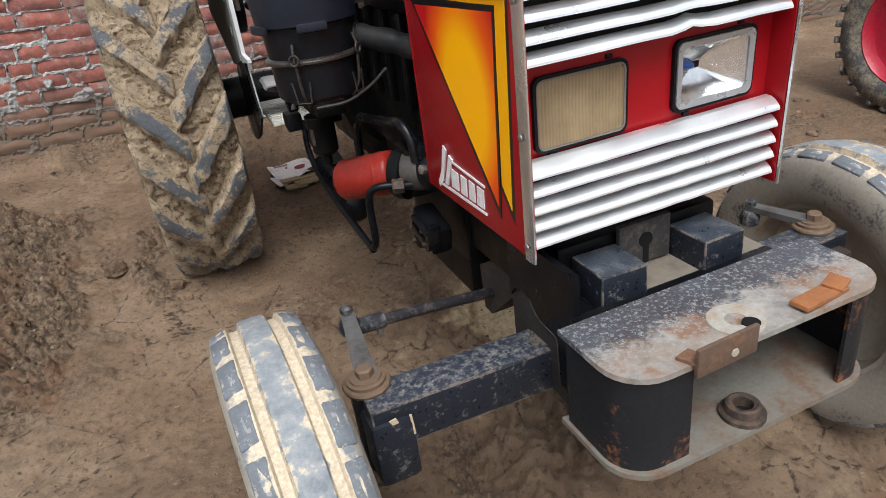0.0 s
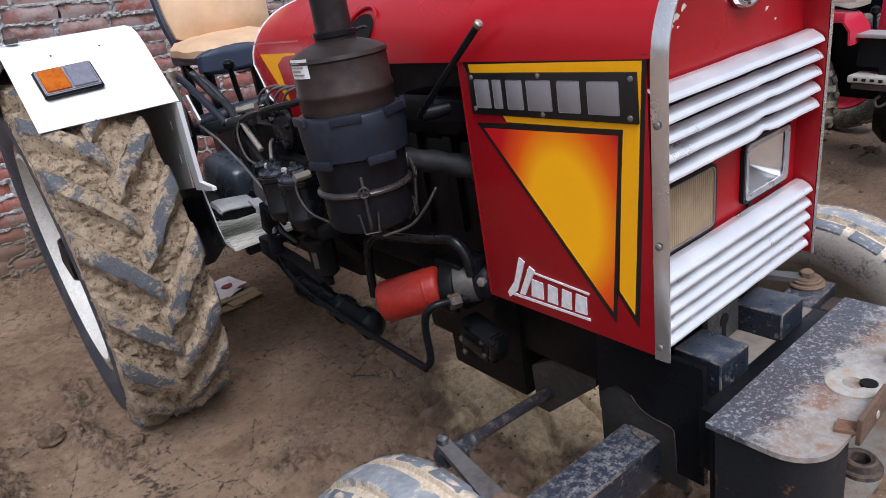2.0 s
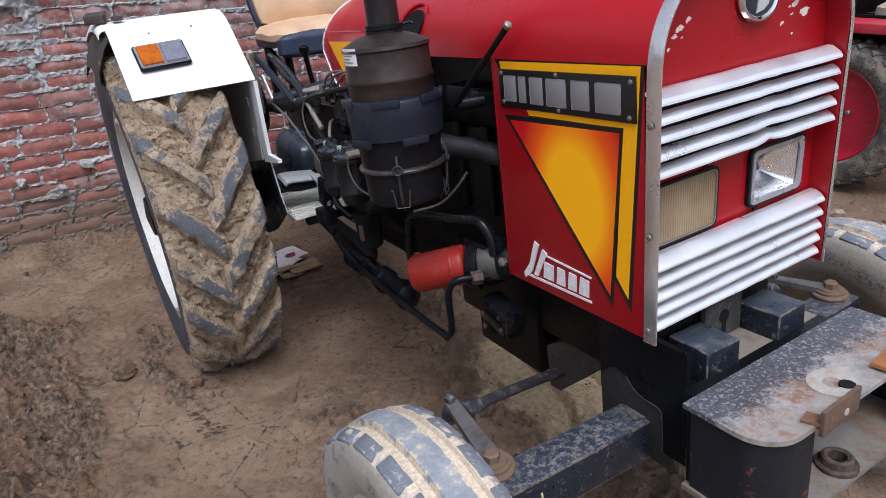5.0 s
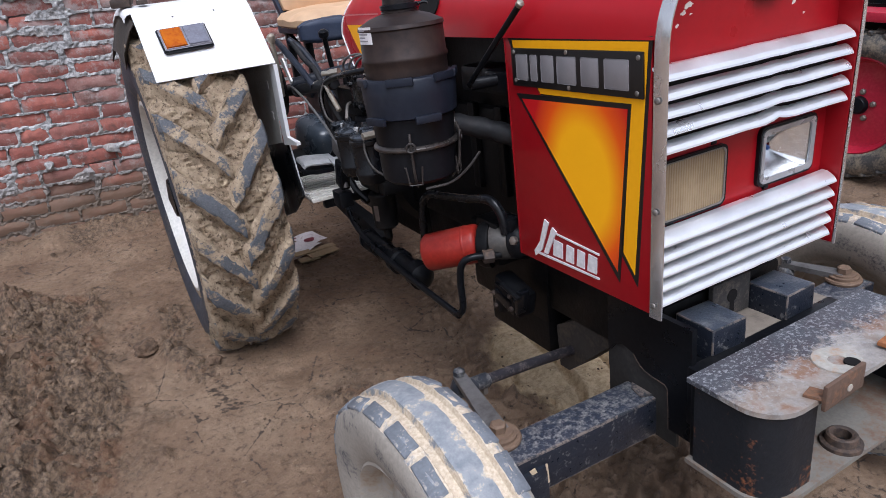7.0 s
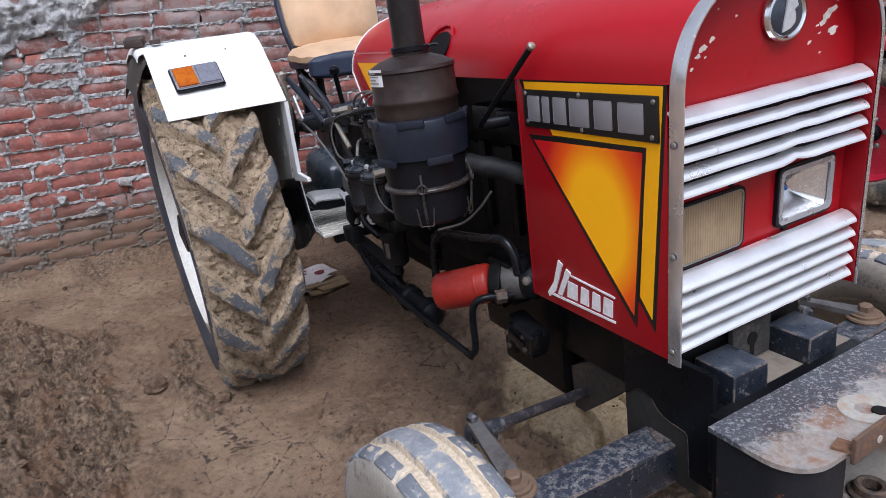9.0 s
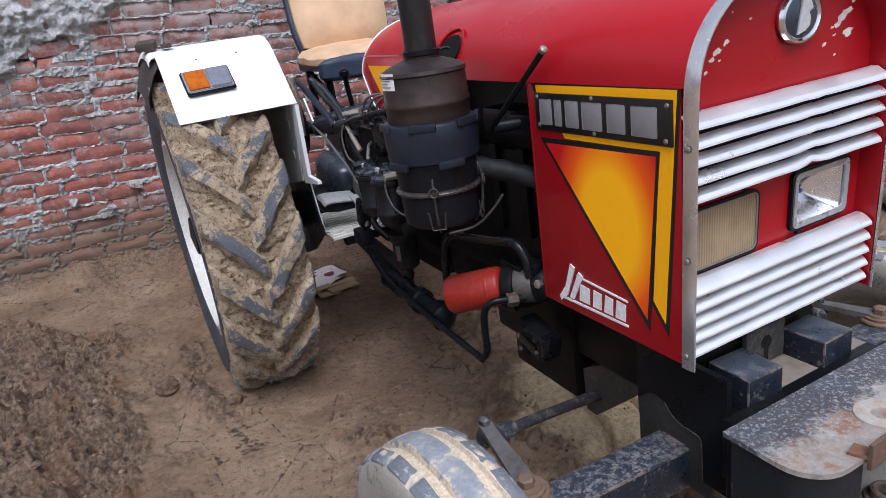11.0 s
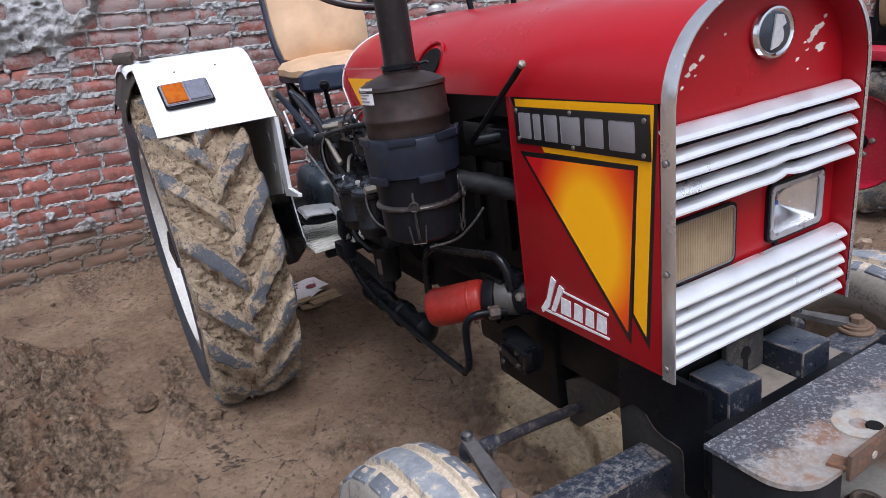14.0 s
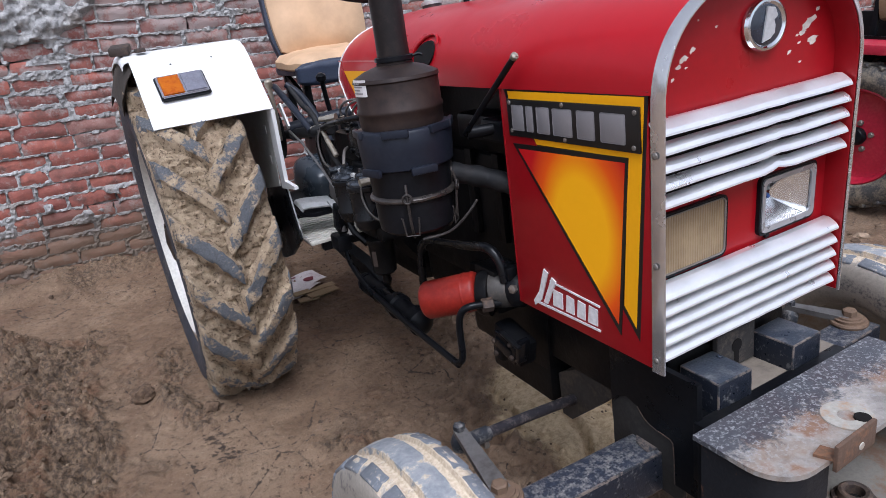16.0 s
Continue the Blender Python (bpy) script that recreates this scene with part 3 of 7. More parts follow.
grille = P("grille_panel", grille_top, M_redpanel, label="red grille panel with chipped paint")
for x0, x1, z0, z1 in ((0.003, 0.476, 0.725, 0.880), (0.003, 0.035, 0.880, 0.976), (0.183, 0.283, 0.880, 0.976), (0.430, 0.476, 0.880, 0.976)):
    P("panel_strip", lambda bm: slab(bm, [lean(V(x, 0.028, z)) for x, z in ((x0, z0), (x1, z0), (x1, z1), (x0, z1))], (0, 0.004, 0)), M_redpanel, grille)
P("grille_wall", lambda bm: sheet(bm, [[lean(p) + V(0, -0.013, 0) for p in hood_section(0, 0.2355, 0.72, SPRING, RISE - 0.008)], [lean(p) + V(0, 0.028, 0) for p in hood_section(0, 0.2345, 0.72, SPRING, RISE - 0.010)]], 0.002), M_redpanel, grille)


def louvre(bm, z, tall, dent):
    prof = ([(0.020, z + 0.0050 + tall), (0.0090, z + 0.0045 + tall)] if tall else [(0.0065, z + 0.0028), (0.0055, z + 0.0032)]) + [(0.000, z + 0.0010), (-0.0075, z - 0.0045), (-0.0115, z - 0.0105), (-0.0120, z - 0.0140), (-0.0095, z - 0.0142), (-0.004, z - 0.0085), (0.004, z - 0.004), (0.0065, z - 0.002)]
    xs = [0.007, 0.10, 0.19, 0.24, 0.265, 0.28, 0.295, 0.32, 0.40, 0.468]
    rows = []
    for k, x in enumerate(xs):
        d = dent * max(0.0, 1 - abs(x - 0.28) / 0.03)
        w = 0.0006 * math.sin(k * 2.1 + z * 90)
        rows.append([lean(V(x - (0.006 if x < 0.02 else 0) * (y > 0), y + d * 0.8 * (y < 0.01), zz + d * 0.9 * (y < 0.01) + w)) for y, zz in prof + prof[:1]])
    sheet(bm, rows)
    bm.faces.new([bm.verts.new(p) for p in rows[0][:-1]])
    bm.faces.new([bm.verts.new(p) for p in rows[-1][:-1]])
    bmesh.ops.remove_doubles(bm, verts=bm.verts, dist=1e-5)


for k in range(10):
    z = (1.130 - 0.0278 * k) if k < 5 else (0.8605 - 0.0272 * (k - 5))
    P("louvre", lambda bm: louvre(bm, z, 0.002 if k == 0 else 0.001 if k == 5 else 0.0, (0, 0.0005, 0.001, 0.003, 0.005, 0, 0, 0, 0, 0)[k]), M_chrome, grille, "bright aluminium louvre", 18)
# near-black strips added behind the louvres as the shadow in their gaps
for z0, z1 in ((1.002, 1.134), (0.738, 0.864)):
    P("louvre_backing", lambda bm: slab(bm, [lean(V(x, 0.0215, z)) for x, z in ((0.008, z0), (0.468, z0), (0.468, z1), (0.008, z1))], (0, 0.003, 0)), M_dark, grille)


def rounded(cx, cz, w, h, r, n=5):
    out = []
    for sx, sz, a0 in ((1, 1, 0), (-1, 1, 90), (-1, -1, 180), (1, -1, 270)):
        for k in range(n + 1):
            a = radians(a0 + 90 * k / n)
            out.append((cx + sx * (w / 2 - r) + r * math.cos(a), cz + sz * (h / 2 - r) + r * math.sin(a)))
    return out


def ring_between(bm, outer, inner, y0, y1, back):
    rows = [[V(x, back, z) for x, z in outer], [V(x, y0, z) for x, z in outer], [V(x, y1, z) for x, z in inner], [V(x, back, z) for x, z in inner]]
    sheet(bm, [[lean(p) for p in r + r[:1]] for r in rows])


for cx, cz, lens, bowl in ((0.112, 0.925, M_amberglass, M_bowl_dirty), (0.356, 0.931, M_glass, M_bowl)):
    w, h = 0.160, 0.112
    light = P("headlight", lambda bm: ring_between(bm, rounded(cx, cz, w, h, 0.014), rounded(cx, cz, w - 0.009, h - 0.009, 0.012), 0.0205, 0.0205, 0.034), M_plastic, grille, "rectangular headlight in black rubber surround")

    def bowl_shape(bm):
        rows = []
        for f, d in ((1.0, 0.0255), (0.93, 0.032), (0.82, 0.042), (0.62, 0.054), (0.35, 0.064), (0.12, 0.067)):
            rows.append([lean(V(x, d, z)) for x, z in rounded(cx, cz, (w - 0.016) * f, (h - 0.016) * f, 0.012 * f)])
        sheet(bm, [r + r[:1] for r in rows])

    P("reflector", bowl_shape, bowl, light)
    P("headlight_lens", lambda bm: slab(bm, [lean(V(x, 0.0222, z)) for x, z in rounded(cx, cz, w - 0.010, h - 0.010, 0.012)], (0, 0.003, 0)), lens, light, "", 0).visible_shadow = False
    if lens is M_glass:
        P("bulb", lambda bm: lathe(bm, (cx - 0.025, 0.064, cz + 0.006), (0, -1, 0), [(0, 0.009), (0.012, 0.009), (0.016, 0.006), (0.024, 0.005), (0.027, 0.002)], 14), M_bluecap, light, "blue tipped bulb")
        P("lens_frame", lambda bm: ring_between(bm, rounded(cx, cz, w - 0.010, h - 0.010, 0.012), rounded(cx, cz, w - 0.030, h - 0.030, 0.008), 0.018, 0.0195, 0.024), M_lampframe, light)
    else:
        P("lens_frame", lambda bm: ring_between(bm, rounded(cx, cz, w - 0.009, h - 0.009, 0.012), rounded(cx, cz, w - 0.014, h - 0.014, 0.011), 0.0195, 0.0203, 0.0235), M_steel, light)
    for dx in (-0.05, 0.05):
        P("clip", lambda bm: box(bm, (cx + dx, 0.024, cz + (h / 2 + 0.005) * (1 if dx > 0 else -1)), (0.012, 0.01, 0.007), 0.002), M_plastic, light)

BX, BZ = 0.266, 1.243


def oval(bm, prof, back):
    """A turned disc on the grille, drawn out sideways to an oval."""
    lathe(bm, lean(V(0, back, BZ)), (0, -1, 0), prof, 48)
    for v in bm.verts:
        v.co.x = BX + 1.2 * v.co.x


badge = P("badge", lambda bm: oval(bm, [(0, 0.041), (0.005, 0.042), (0.010, 0.0395), (0.011, 0.036), (0.008, 0.0325)], 0.026), M_badgerim, grille, "oval chrome badge with dark blue disc")
P("badge_disc", lambda bm: oval(bm, [(0, 0.032), (0.006, 0.032), (0.008, 0.028)], 0.024), M_navyenamel, badge)
P("badge_mark", lambda bm: slab(bm, [lean(V(BX + x, 0.0165, BZ + z)) for x, z in ((-0.004, 0.028), (0.014, 0.025), (0.021, 0.012), (0.012, 0.006), (0.016, -0.002), (0.015, -0.014), (0.004, -0.022), (-0.014, -0.026))], (0, -0.003, 0)), M_badgemark, badge, "pale plain badge mark", 0)
rng = random.Random(4)
for cx, cz, r in ((0.372, 1.238, 0.013), (0.385, 1.247, 0.011), (0.362, 1.228, 0.008), (0.392, 1.213, 0.012), (0.355, 1.212, 0.004), (0.33, 1.20, 0.006), (0.40, 1.262, 0.005), (0.348, 1.225, 0.003), (0.07, 1.213, 0.009), (0.058, 1.203, 0.006), (0.088, 1.224, 0.007), (0.046, 1.186, 0.004), (0.075, 1.20, 0.003), (0.14, 1.252, 0.003), (0.10, 1.266, 0.002), (0.36, 1.18, 0.003)):
    r = 0.75 * r
    cx, cz = (cx + 0.012, cz - 0.010) if cx > 0.3 else (cx + 0.020, cz + 0.002)
    ring = [(cx + r * (1.5 if cx > 0.2 else 1.3) * math.cos(a) * rng.uniform(0.5, 1.2) + 0.5 * r * math.sin(a), cz + r * math.sin(a) * rng.uniform(0.4, 1.1)) for a in [2 * math.pi * k / 11 for k in range(11)]]
    P("paint_chip", lambda bm: slab(bm, [lean(V(x, 0.0285, z)) for x, z in ring], (0, -0.0012, 0)), M_chip, grille, "bare primer where paint chipped", 0)

# chassis, front bolster, hitch
chassis = P("chassis", lambda bm: (box(bm, (0.245, 0.565, 0.60), (0.35, 0.33, 0.20), 0.012), box(bm, (0.245, 0.235, 0.615), (0.33, 0.37, 0.14), 0.01)), M_engine, label="black chassis rail")
P("engine_sump", lambda bm: box(bm, (0.22, 0.525, 0.47), (0.30, 0.25, 0.09), 0.008), M_engine, chassis, "black engine sump")
P("bolster", lambda bm: box(bm, (0.245, 0.07, 0.555), (0.38, 0.22, 0.10), 0.008), M_black, chassis)
P("pivot_block", lambda bm: box(bm, (0.245, 0.06, 0.52), (0.30, 0.16, 0.18), 0.01), M_black, chassis)
P("front_plate", lambda bm: box(bm, (0.24, -0.055, 0.56), (0.40, 0.03, 0.12), 0.004), M_black, chassis)
P("keyhole_plate", lambda bm: box(bm, (0.240, 0.036, 0.660), (0.105, 0.012, 0.080), 0.002), M_keyplate, chassis, "worn plate with keyhole")
P("keyhole", lambda bm: (lathe(bm, (0.241, 0.0305, 0.664), (0, -1, 0), [(0, 0.014), (0.0015, 0.014)], 20), box(bm, (0.241, 0.0299, 0.640), (0.012, 0.0016, 0.040))), M_dark, chassis)
P("bolster_floor", lambda bm: box(bm, (0.277, -0.01, 0.612), (0.33, 0.10, 0.008), 0.001), M_floor, chassis, "dusty steel shelf between the blocks")
for x in (0.1415, 0.339):
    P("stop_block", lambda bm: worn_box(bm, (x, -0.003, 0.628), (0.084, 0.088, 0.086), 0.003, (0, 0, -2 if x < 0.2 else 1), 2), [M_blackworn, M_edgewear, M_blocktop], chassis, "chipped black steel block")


def hitch_outline(x0, x1, yb, yf, r, n=7):
    pts = [(x0, yb), (x0, yf + r)]
    pts += [(x0 + r - r * math.cos(a), yf + r - r * math.sin(a)) for a in [math.pi / 2 * k / n for k in range(1, n + 1)]]
    pts += [(x1 - r + r * math.sin(a), yf + r - r * math.cos(a)) for a in [math.pi / 2 * k / n for k in range(0, n)]]
    return pts + [(x1, yf + r), (x1, yb)]


HX0, HX1, HYB, HYF = -0.006, 0.478, -0.080, -0.243
P("hitch_top", lambda bm: slab(bm, [(x, y, 0.629) for x, y in hitch_outline(HX0, HX1, HYB, HYF, 0.065)], (0, 0, 0.009)), M_platetop, label="worn steel hitch top plate", smooth=30)
P("hitch_bottom", lambda bm: slab(bm, [(x, y, 0.462) for x, y in hitch_outline(HX0, HX1, HYB, HYF - 0.004, 0.065)], (0, 0, 0.009)), M_lowplate, label="dirty steel hitch bottom plate", smooth=30)
P("hitch_back", lambda bm: box(bm, (0.236, -0.085, 0.55), (0.46, 0.012, 0.158), 0.002), M_black)
for sgn, x0 in ((1, HX0 + 0.006), (-1, HX1 - 0.006)):
    def cheek(bm):
        r = 0.058
        line = [(x0, -0.092), (x0, HYF + 0.006 + r)] + [(x0 + sgn * (r - r * math.cos(a)), HYF + 0.006 + r - r * math.sin(a)) for a in [math.pi / 2 * k / 8 for k in range(1, 9)]]
        line += [(x0 + sgn * 0.105, HYF + 0.006)] if sgn > 0 else [(x0 + sgn * 0.075, HYF + 0.006)]
        line += [(line[-1][0], HYF + 0.012)]
        sheet(bm, [[(x, y, 0.471) for x, y in line], [(x, y, 0.55) for x, y in line], [(x, y, 0.629) for x, y in line]], 0.006)
    P("hitch_cheek", cheek, M_cheek, label="black hitch side with rust at the corner")
P("weld_bracket", lambda bm: (box(bm, (0.148, -0.2485, 0.643), (0.108, 0.007, 0.044), 0.002, (0, 1, 3)), slab(bm, [(0.084, -0.224, 0.6385), (0.096, -0.252, 0.6385), (0.120, -0.244, 0.6385), (0.110, -0.218, 0.6385)], (0, 0, 0.005))), M_rust, label="rusty welded angle bracket")
P("bracket_hole", lambda bm: lathe(bm, (0.158, -0.2523, 0.638), (0, -1, 0), [(0, 0.0065), (0.0012, 0.006)], 14), M_ring)
P("weld_tab", lambda bm: (box(bm, (0.345, -0.222, 0.643), (0.10, 0.03, 0.008), 0.002, (0, 4, 8)), box(bm, (0.385, -0.215, 0.648), (0.035, 0.03, 0.006), 0.002, (6, -5, 20))), M_rustbright, label="bright rusty welded tab")
P("washer_plate", lambda bm: sheet(bm, [[(0.212 + r * math.cos(a), -0.199 + r * math.sin(a), z) for a in [radians(12 * k) for k in range(31)]] for r, z in ((0.040, 0.636), (0.039, 0.6405), (0.028, 0.6415), (0.0155, 0.6405), (0.015, 0.636))]), M_ring, label="pale washer welded to the hitch plate")
P("washer_middle", lambda bm: lathe(bm, (0.212, -0.200, 0.636), (0, 0, 1), [(0, 0.030), (0.0025, 0.029)], 24), M_platetop)
P("pin_hole", lambda bm: lathe(bm, (0.222, -0.217, 0.6375), (0, 0, 1), [(0, 0.0125), (0.0050, 0.0125)], 20), M_dark)
P("pin_boss", lambda bm: lathe(bm, (0.227, -0.214, 0.470), (0, 0, 1), [(0, 0.034), (0.008, 0.034), (0.010, 0.027), (0.022, 0.025), (0.024, 0.021), (0.022, 0.015), (0.004, 0.014)], 28, False), M_rustiron, label="rusty hollow pin boss")
P("pin_hole", lambda bm: lathe(bm, (0.227, -0.214, 0.4715), (0, 0, 1), [(0, 0.015), (0.003, 0.015)], 20), M_dark)

# front axle, steering arms, wheels
axle = P("axle_centre", lambda bm: box(bm, (0.245, 0.09, 0.445), (0.34, 0.09, 0.10), 0.006), M_axle, label="worn black front axle")
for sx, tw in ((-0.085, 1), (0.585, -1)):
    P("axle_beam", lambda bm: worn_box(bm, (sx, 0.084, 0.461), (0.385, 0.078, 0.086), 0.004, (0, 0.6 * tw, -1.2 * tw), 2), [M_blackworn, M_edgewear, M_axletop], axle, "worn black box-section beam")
P("axle_cap", lambda bm: slab(bm, [(x, y, 0.5035) for x, y in ((0.030, 0.060), (0.052, 0.052), (0.10, 0.050), (0.105, 0.112), (0.062, 0.116), (0.048, 0.104), (0.036, 0.092))], (0, 0, 0.0025)), M_edgewear, axle, "rusty worn pad on the beam")
P("beam_drip", lambda bm: (slab(bm, [(x, 0.0435, z) for x, z in ((-0.252, 0.484), (-0.240, 0.486), (-0.233, 0.466), (-0.229, 0.436), (-0.236, 0.434), (-0.240, 0.460))], (0, -0.002, 0)), slab(bm, [(x, 0.0435, z) for x, z in ((-0.217, 0.482), (-0.213, 0.482), (-0.211, 0.440), (-0.215, 0.440))], (0, -0.002, 0))), M_palemud, axle, "dried mud runs on the beam")
for x, y, ax, ay, az, s in ((-0.259, 0.124, -0.236, 0.298, 0.532, -1), (0.737, 0.101, 0.680, 0.215, 0.520, 1)):
    king = P("kingpin", lambda bm: (lathe(bm, (x, y, 0.30), (0, 0, 1), [(0, 0.03), (0.10, 0.032), (0.20, 0.032), (0.205, 0.036)], 24), box(bm, (x - s * 0.012, y - 0.035, 0.415), (0.075, 0.10, 0.13), 0.014)), M_blackworn if s < 0 else M_rustiron, axle, "rusty steering kingpin")
    P("kingpin_washer", lambda bm: (lathe(bm, (x, y, 0.505), (0, 0, 1), [(0, 0.040), (0.006, 0.042), (0.010, 0.040), (0.011, 0.034), (0.017, 0.034), (0.018, 0.028), (0.022, 0.027)], 28), lathe(bm, (x, y, 0.526), (0, 0, 1), [(0, 0.016), (0.014, 0.016), (0.017, 0.012)], 6)), M_washers, axle, "stacked rusty washers and bolt")
    P("steering_arm", lambda bm: slab(bm, [(x - 0.018, y - 0.008, 0.514), (x + 0.021, y - 0.004, 0.514), (ax + 0.013, ay, az + 0.004), (ax, ay + 0.014, az + 0.004), (ax - 0.012, ay + 0.004, az + 0.004)], (0, 0, 0.013)), M_armsteel, axle, "worn steel steering arm")
    P("ball_joint", lambda bm: (lathe(bm, (ax, ay, az - 0.034), (0, 0, 1), [(0, 0.012), (0.006, 0.020), (0.022, 0.022), (0.034, 0.017), (0.038, 0.014)], 20), lathe(bm, (ax, ay, az + 0.016), (0, 0, 1), [(0, 0.0125), (0.010, 0.0125), (0.013, 0.008)], 6)), M_iron, axle)
    P("stub_axle", lambda bm: cyl(bm, (x, y, 0.315), (x + s * 0.10, y, 0.315), 0.03, 0.024), M_rustiron, axle)
P("grease_nipple", lambda bm: cyl(bm, (-0.268, 0.075, 0.478), (-0.262, 0.105, 0.482), 0.012, 0.015, 10, 0.003), M_rustiron, axle)
P("grease_nipple", lambda bm: cyl(bm, (0.79, 0.09, 0.50), (0.737, 0.10, 0.498), 0.008, 0.012, 10, 0.003), M_rust, axle)
tie = P("tie_rod", lambda bm: tube(bm, [(-0.212, 0.302, 0.508), (-0.05, 0.326, 0.480), (0.10, 0.345, 0.453), (0.25, 0.365, 0.428)], 0.012, 12), M_rod, label="worn dark steel tie rod")
P("rod_end", lambda bm: cyl(bm, (-0.232, 0.298, 0.511), (-0.165, 0.309, 0.500), 0.017, 0.0165, 16, 0.003), M_iron, tie)
P("rod_clamp", lambda bm: (box(bm, (-0.178, 0.307, 0.488), (0.012, 0.02, 0.03), 0.003),), M_steel, tie)
P("rod_bracket", lambda bm: slab(bm, [(0.09, 0.395, 0.50), (0.09, 0.306, 0.553), (0.09, 0.213, 0.545), (0.09, 0.213, 0.522), (0.09, 0.355, 0.392), (0.09, 0.389, 0.392)], (0.085, 0, 0)), M_skirt, chassis, "mud-splashed bracket")
EDGE = [(0.166, 0.556), (0.150, 0.576), (0.125, 0.588), (0.096, 0.580), (0.078, 0.560), (0.050, 0.551), (0.016, 0.549), (0.009, 0.530), (0.007, 0.455)]
P("cheek_edge", lambda bm: tube(bm, [(0.0466, y, z) for y, z in EDGE[3:]], 0.0017, 6, 2), M_rustiron, chassis, "worn bright edge of the pivot cheek")
P("pivot_support", lambda bm: (box(bm, (0.26, 0.235, 0.43), (0.17, 0.09, 0.15), 0.006)), M_support, chassis, "grey-brown dusty pivot support")
P("support_plate", lambda bm: box(bm, (0.056, 0.082, 0.500), (0.008, 0.18, 0.17), 0.002), M_dustblack, chassis, "dusty black side plate")
P("pivot_cheek", lambda bm: slab(bm, [(0.046, y, z) for y, z in EDGE + [(-0.045, 0.455), (-0.0445, 0.69), (0.166, 0.69)]], (0.012, 0, 0)), M_black, chassis, "black curved pivot cheek")


def tyre_carcass(bm, c, profile, seg, lump, seed, fine=1):
    """A tyre round the x axis through c; lump: how uneven the mud on it is; fine: steps between profile points."""
    c = Vector(c)
    prof = []
    for (h0, r0), (h1, r1) in zip(profile, profile[1:]):
        prof += [(h0 + (h1 - h0) * k / fine, r0 + (r1 - r0) * k / fine) for k in range(fine)]
    prof.append(profile[-1])
    rings = []
    for h, r in prof:
        row = []
        for k in range(seg):
            a = 2 * math.pi * k / seg
            q = V(h + seed, r * math.cos(a), r * math.sin(a))
            d = lump * (0.45 * noise.noise(q * 9) + 0.45 * noise.noise(q * 24) + 0.5 * noise.noise(q * 55) + 0.45 * noise.noise(q * 110)) * (1.0 if r < 0.34 else min(1.0, max(0.12, (r - 0.47) / 0.07)))
            row.append(bm.verts.new(c + V(h, (r + d) * math.cos(a), (r + d) * math.sin(a))))
        rings.append(row)
    for a, b in zip(rings, rings[1:]):
        for k in range(seg):
            bm.faces.new((a[k], a[(k + 1) % seg], b[(k + 1) % seg], b[k]))


RC = (1.855, 0.665)
REAR = [(-0.105, 0.352), (-0.128, 0.372), (-0.150, 0.43), (-0.157, 0.48), (-0.155, 0.52), (-0.148, 0.548), (-0.12, 0.566), (-0.08, 0.577), (-0.04, 0.583), (0, 0.585),
        (0.04, 0.583), (0.08, 0.577), (0.12, 0.566), (0.148, 0.548), (0.155, 0.52), (0.157, 0.48), (0.150, 0.43), (0.128, 0.372), (0.105, 0.352)]


def lug_mesh(side, seed):
    """One slanted tread bar with mud banked against it, from the shoulder to past the middle, in the axes of the wheel."""
    bm = bmesh.new()
    rows = []
    n = 16
    for k in range(n + 1):
        s = k / n
        x = side * (0.151 - 0.167 * s)
        th = 0.33 * s
        base = 0.556 if abs(x) > 0.145 else 0.585 - 0.9 * x * x
        top = base + 0.034 - 0.012 * (k == 0) - 0.016 * (k == n) - 0.006 * (k == n - 1)
        wide = 0.037 + 0.008 * (1 - s) + 0.006 * noise.noise(V(seed, s * 6, 1))
        row = []
        for off, r, mud in ((-wide - 0.014, base - 0.010, 1), (-wide - 0.003, base + 0.008, 1.2), (-wide * 0.80, top - 0.006, 1), (-wide * 0.62, top, 0.3), (-wide * 0.2, top + 0.001, 0.15), (wide * 0.2, top + 0.001, 0.15),
                            (wide * 0.62, top, 0.3), (wide * 0.80, top - 0.006, 1), (wide + 0.003, base + 0.008, 1.2), (wide + 0.014, base - 0.010, 1)):
            w = V(x * 40 + seed, off * 60, s * 9)
            jag = 0.010 * noise.noise(w * 0.7) + 0.008 * noise.noise(w * 1.9)
            a = th + (off + jag * (mud > 0.5)) / 0.6
            rr = r + jag * mud * 1.5
            row.append(V(x + 0.004 * noise.noise(w * 1.3) * mud, -rr * math.cos(a), -rr * math.sin(a)))
        rows.append(row)
    sheet(bm, rows)
    for row in (rows[0], rows[-1]):
        bm.faces.new([bm.verts.new(p) for p in row])
    bmesh.ops.remove_doubles(bm, verts=bm.verts, dist=1e-5)
    for f in bm.faces:
        c = f.calc_center_median()
        base = 0.546 if abs(c.x) > 0.145 else 0.585 - 0.9 * c.x * c.x
        f.material_index = 0 if math.hypot(c.y, c.z) > base + 0.029 and len(f.verts) == 4 else 1
    return mesh_of("lug", bm, [M_rubber, M_mudtyre], 32)


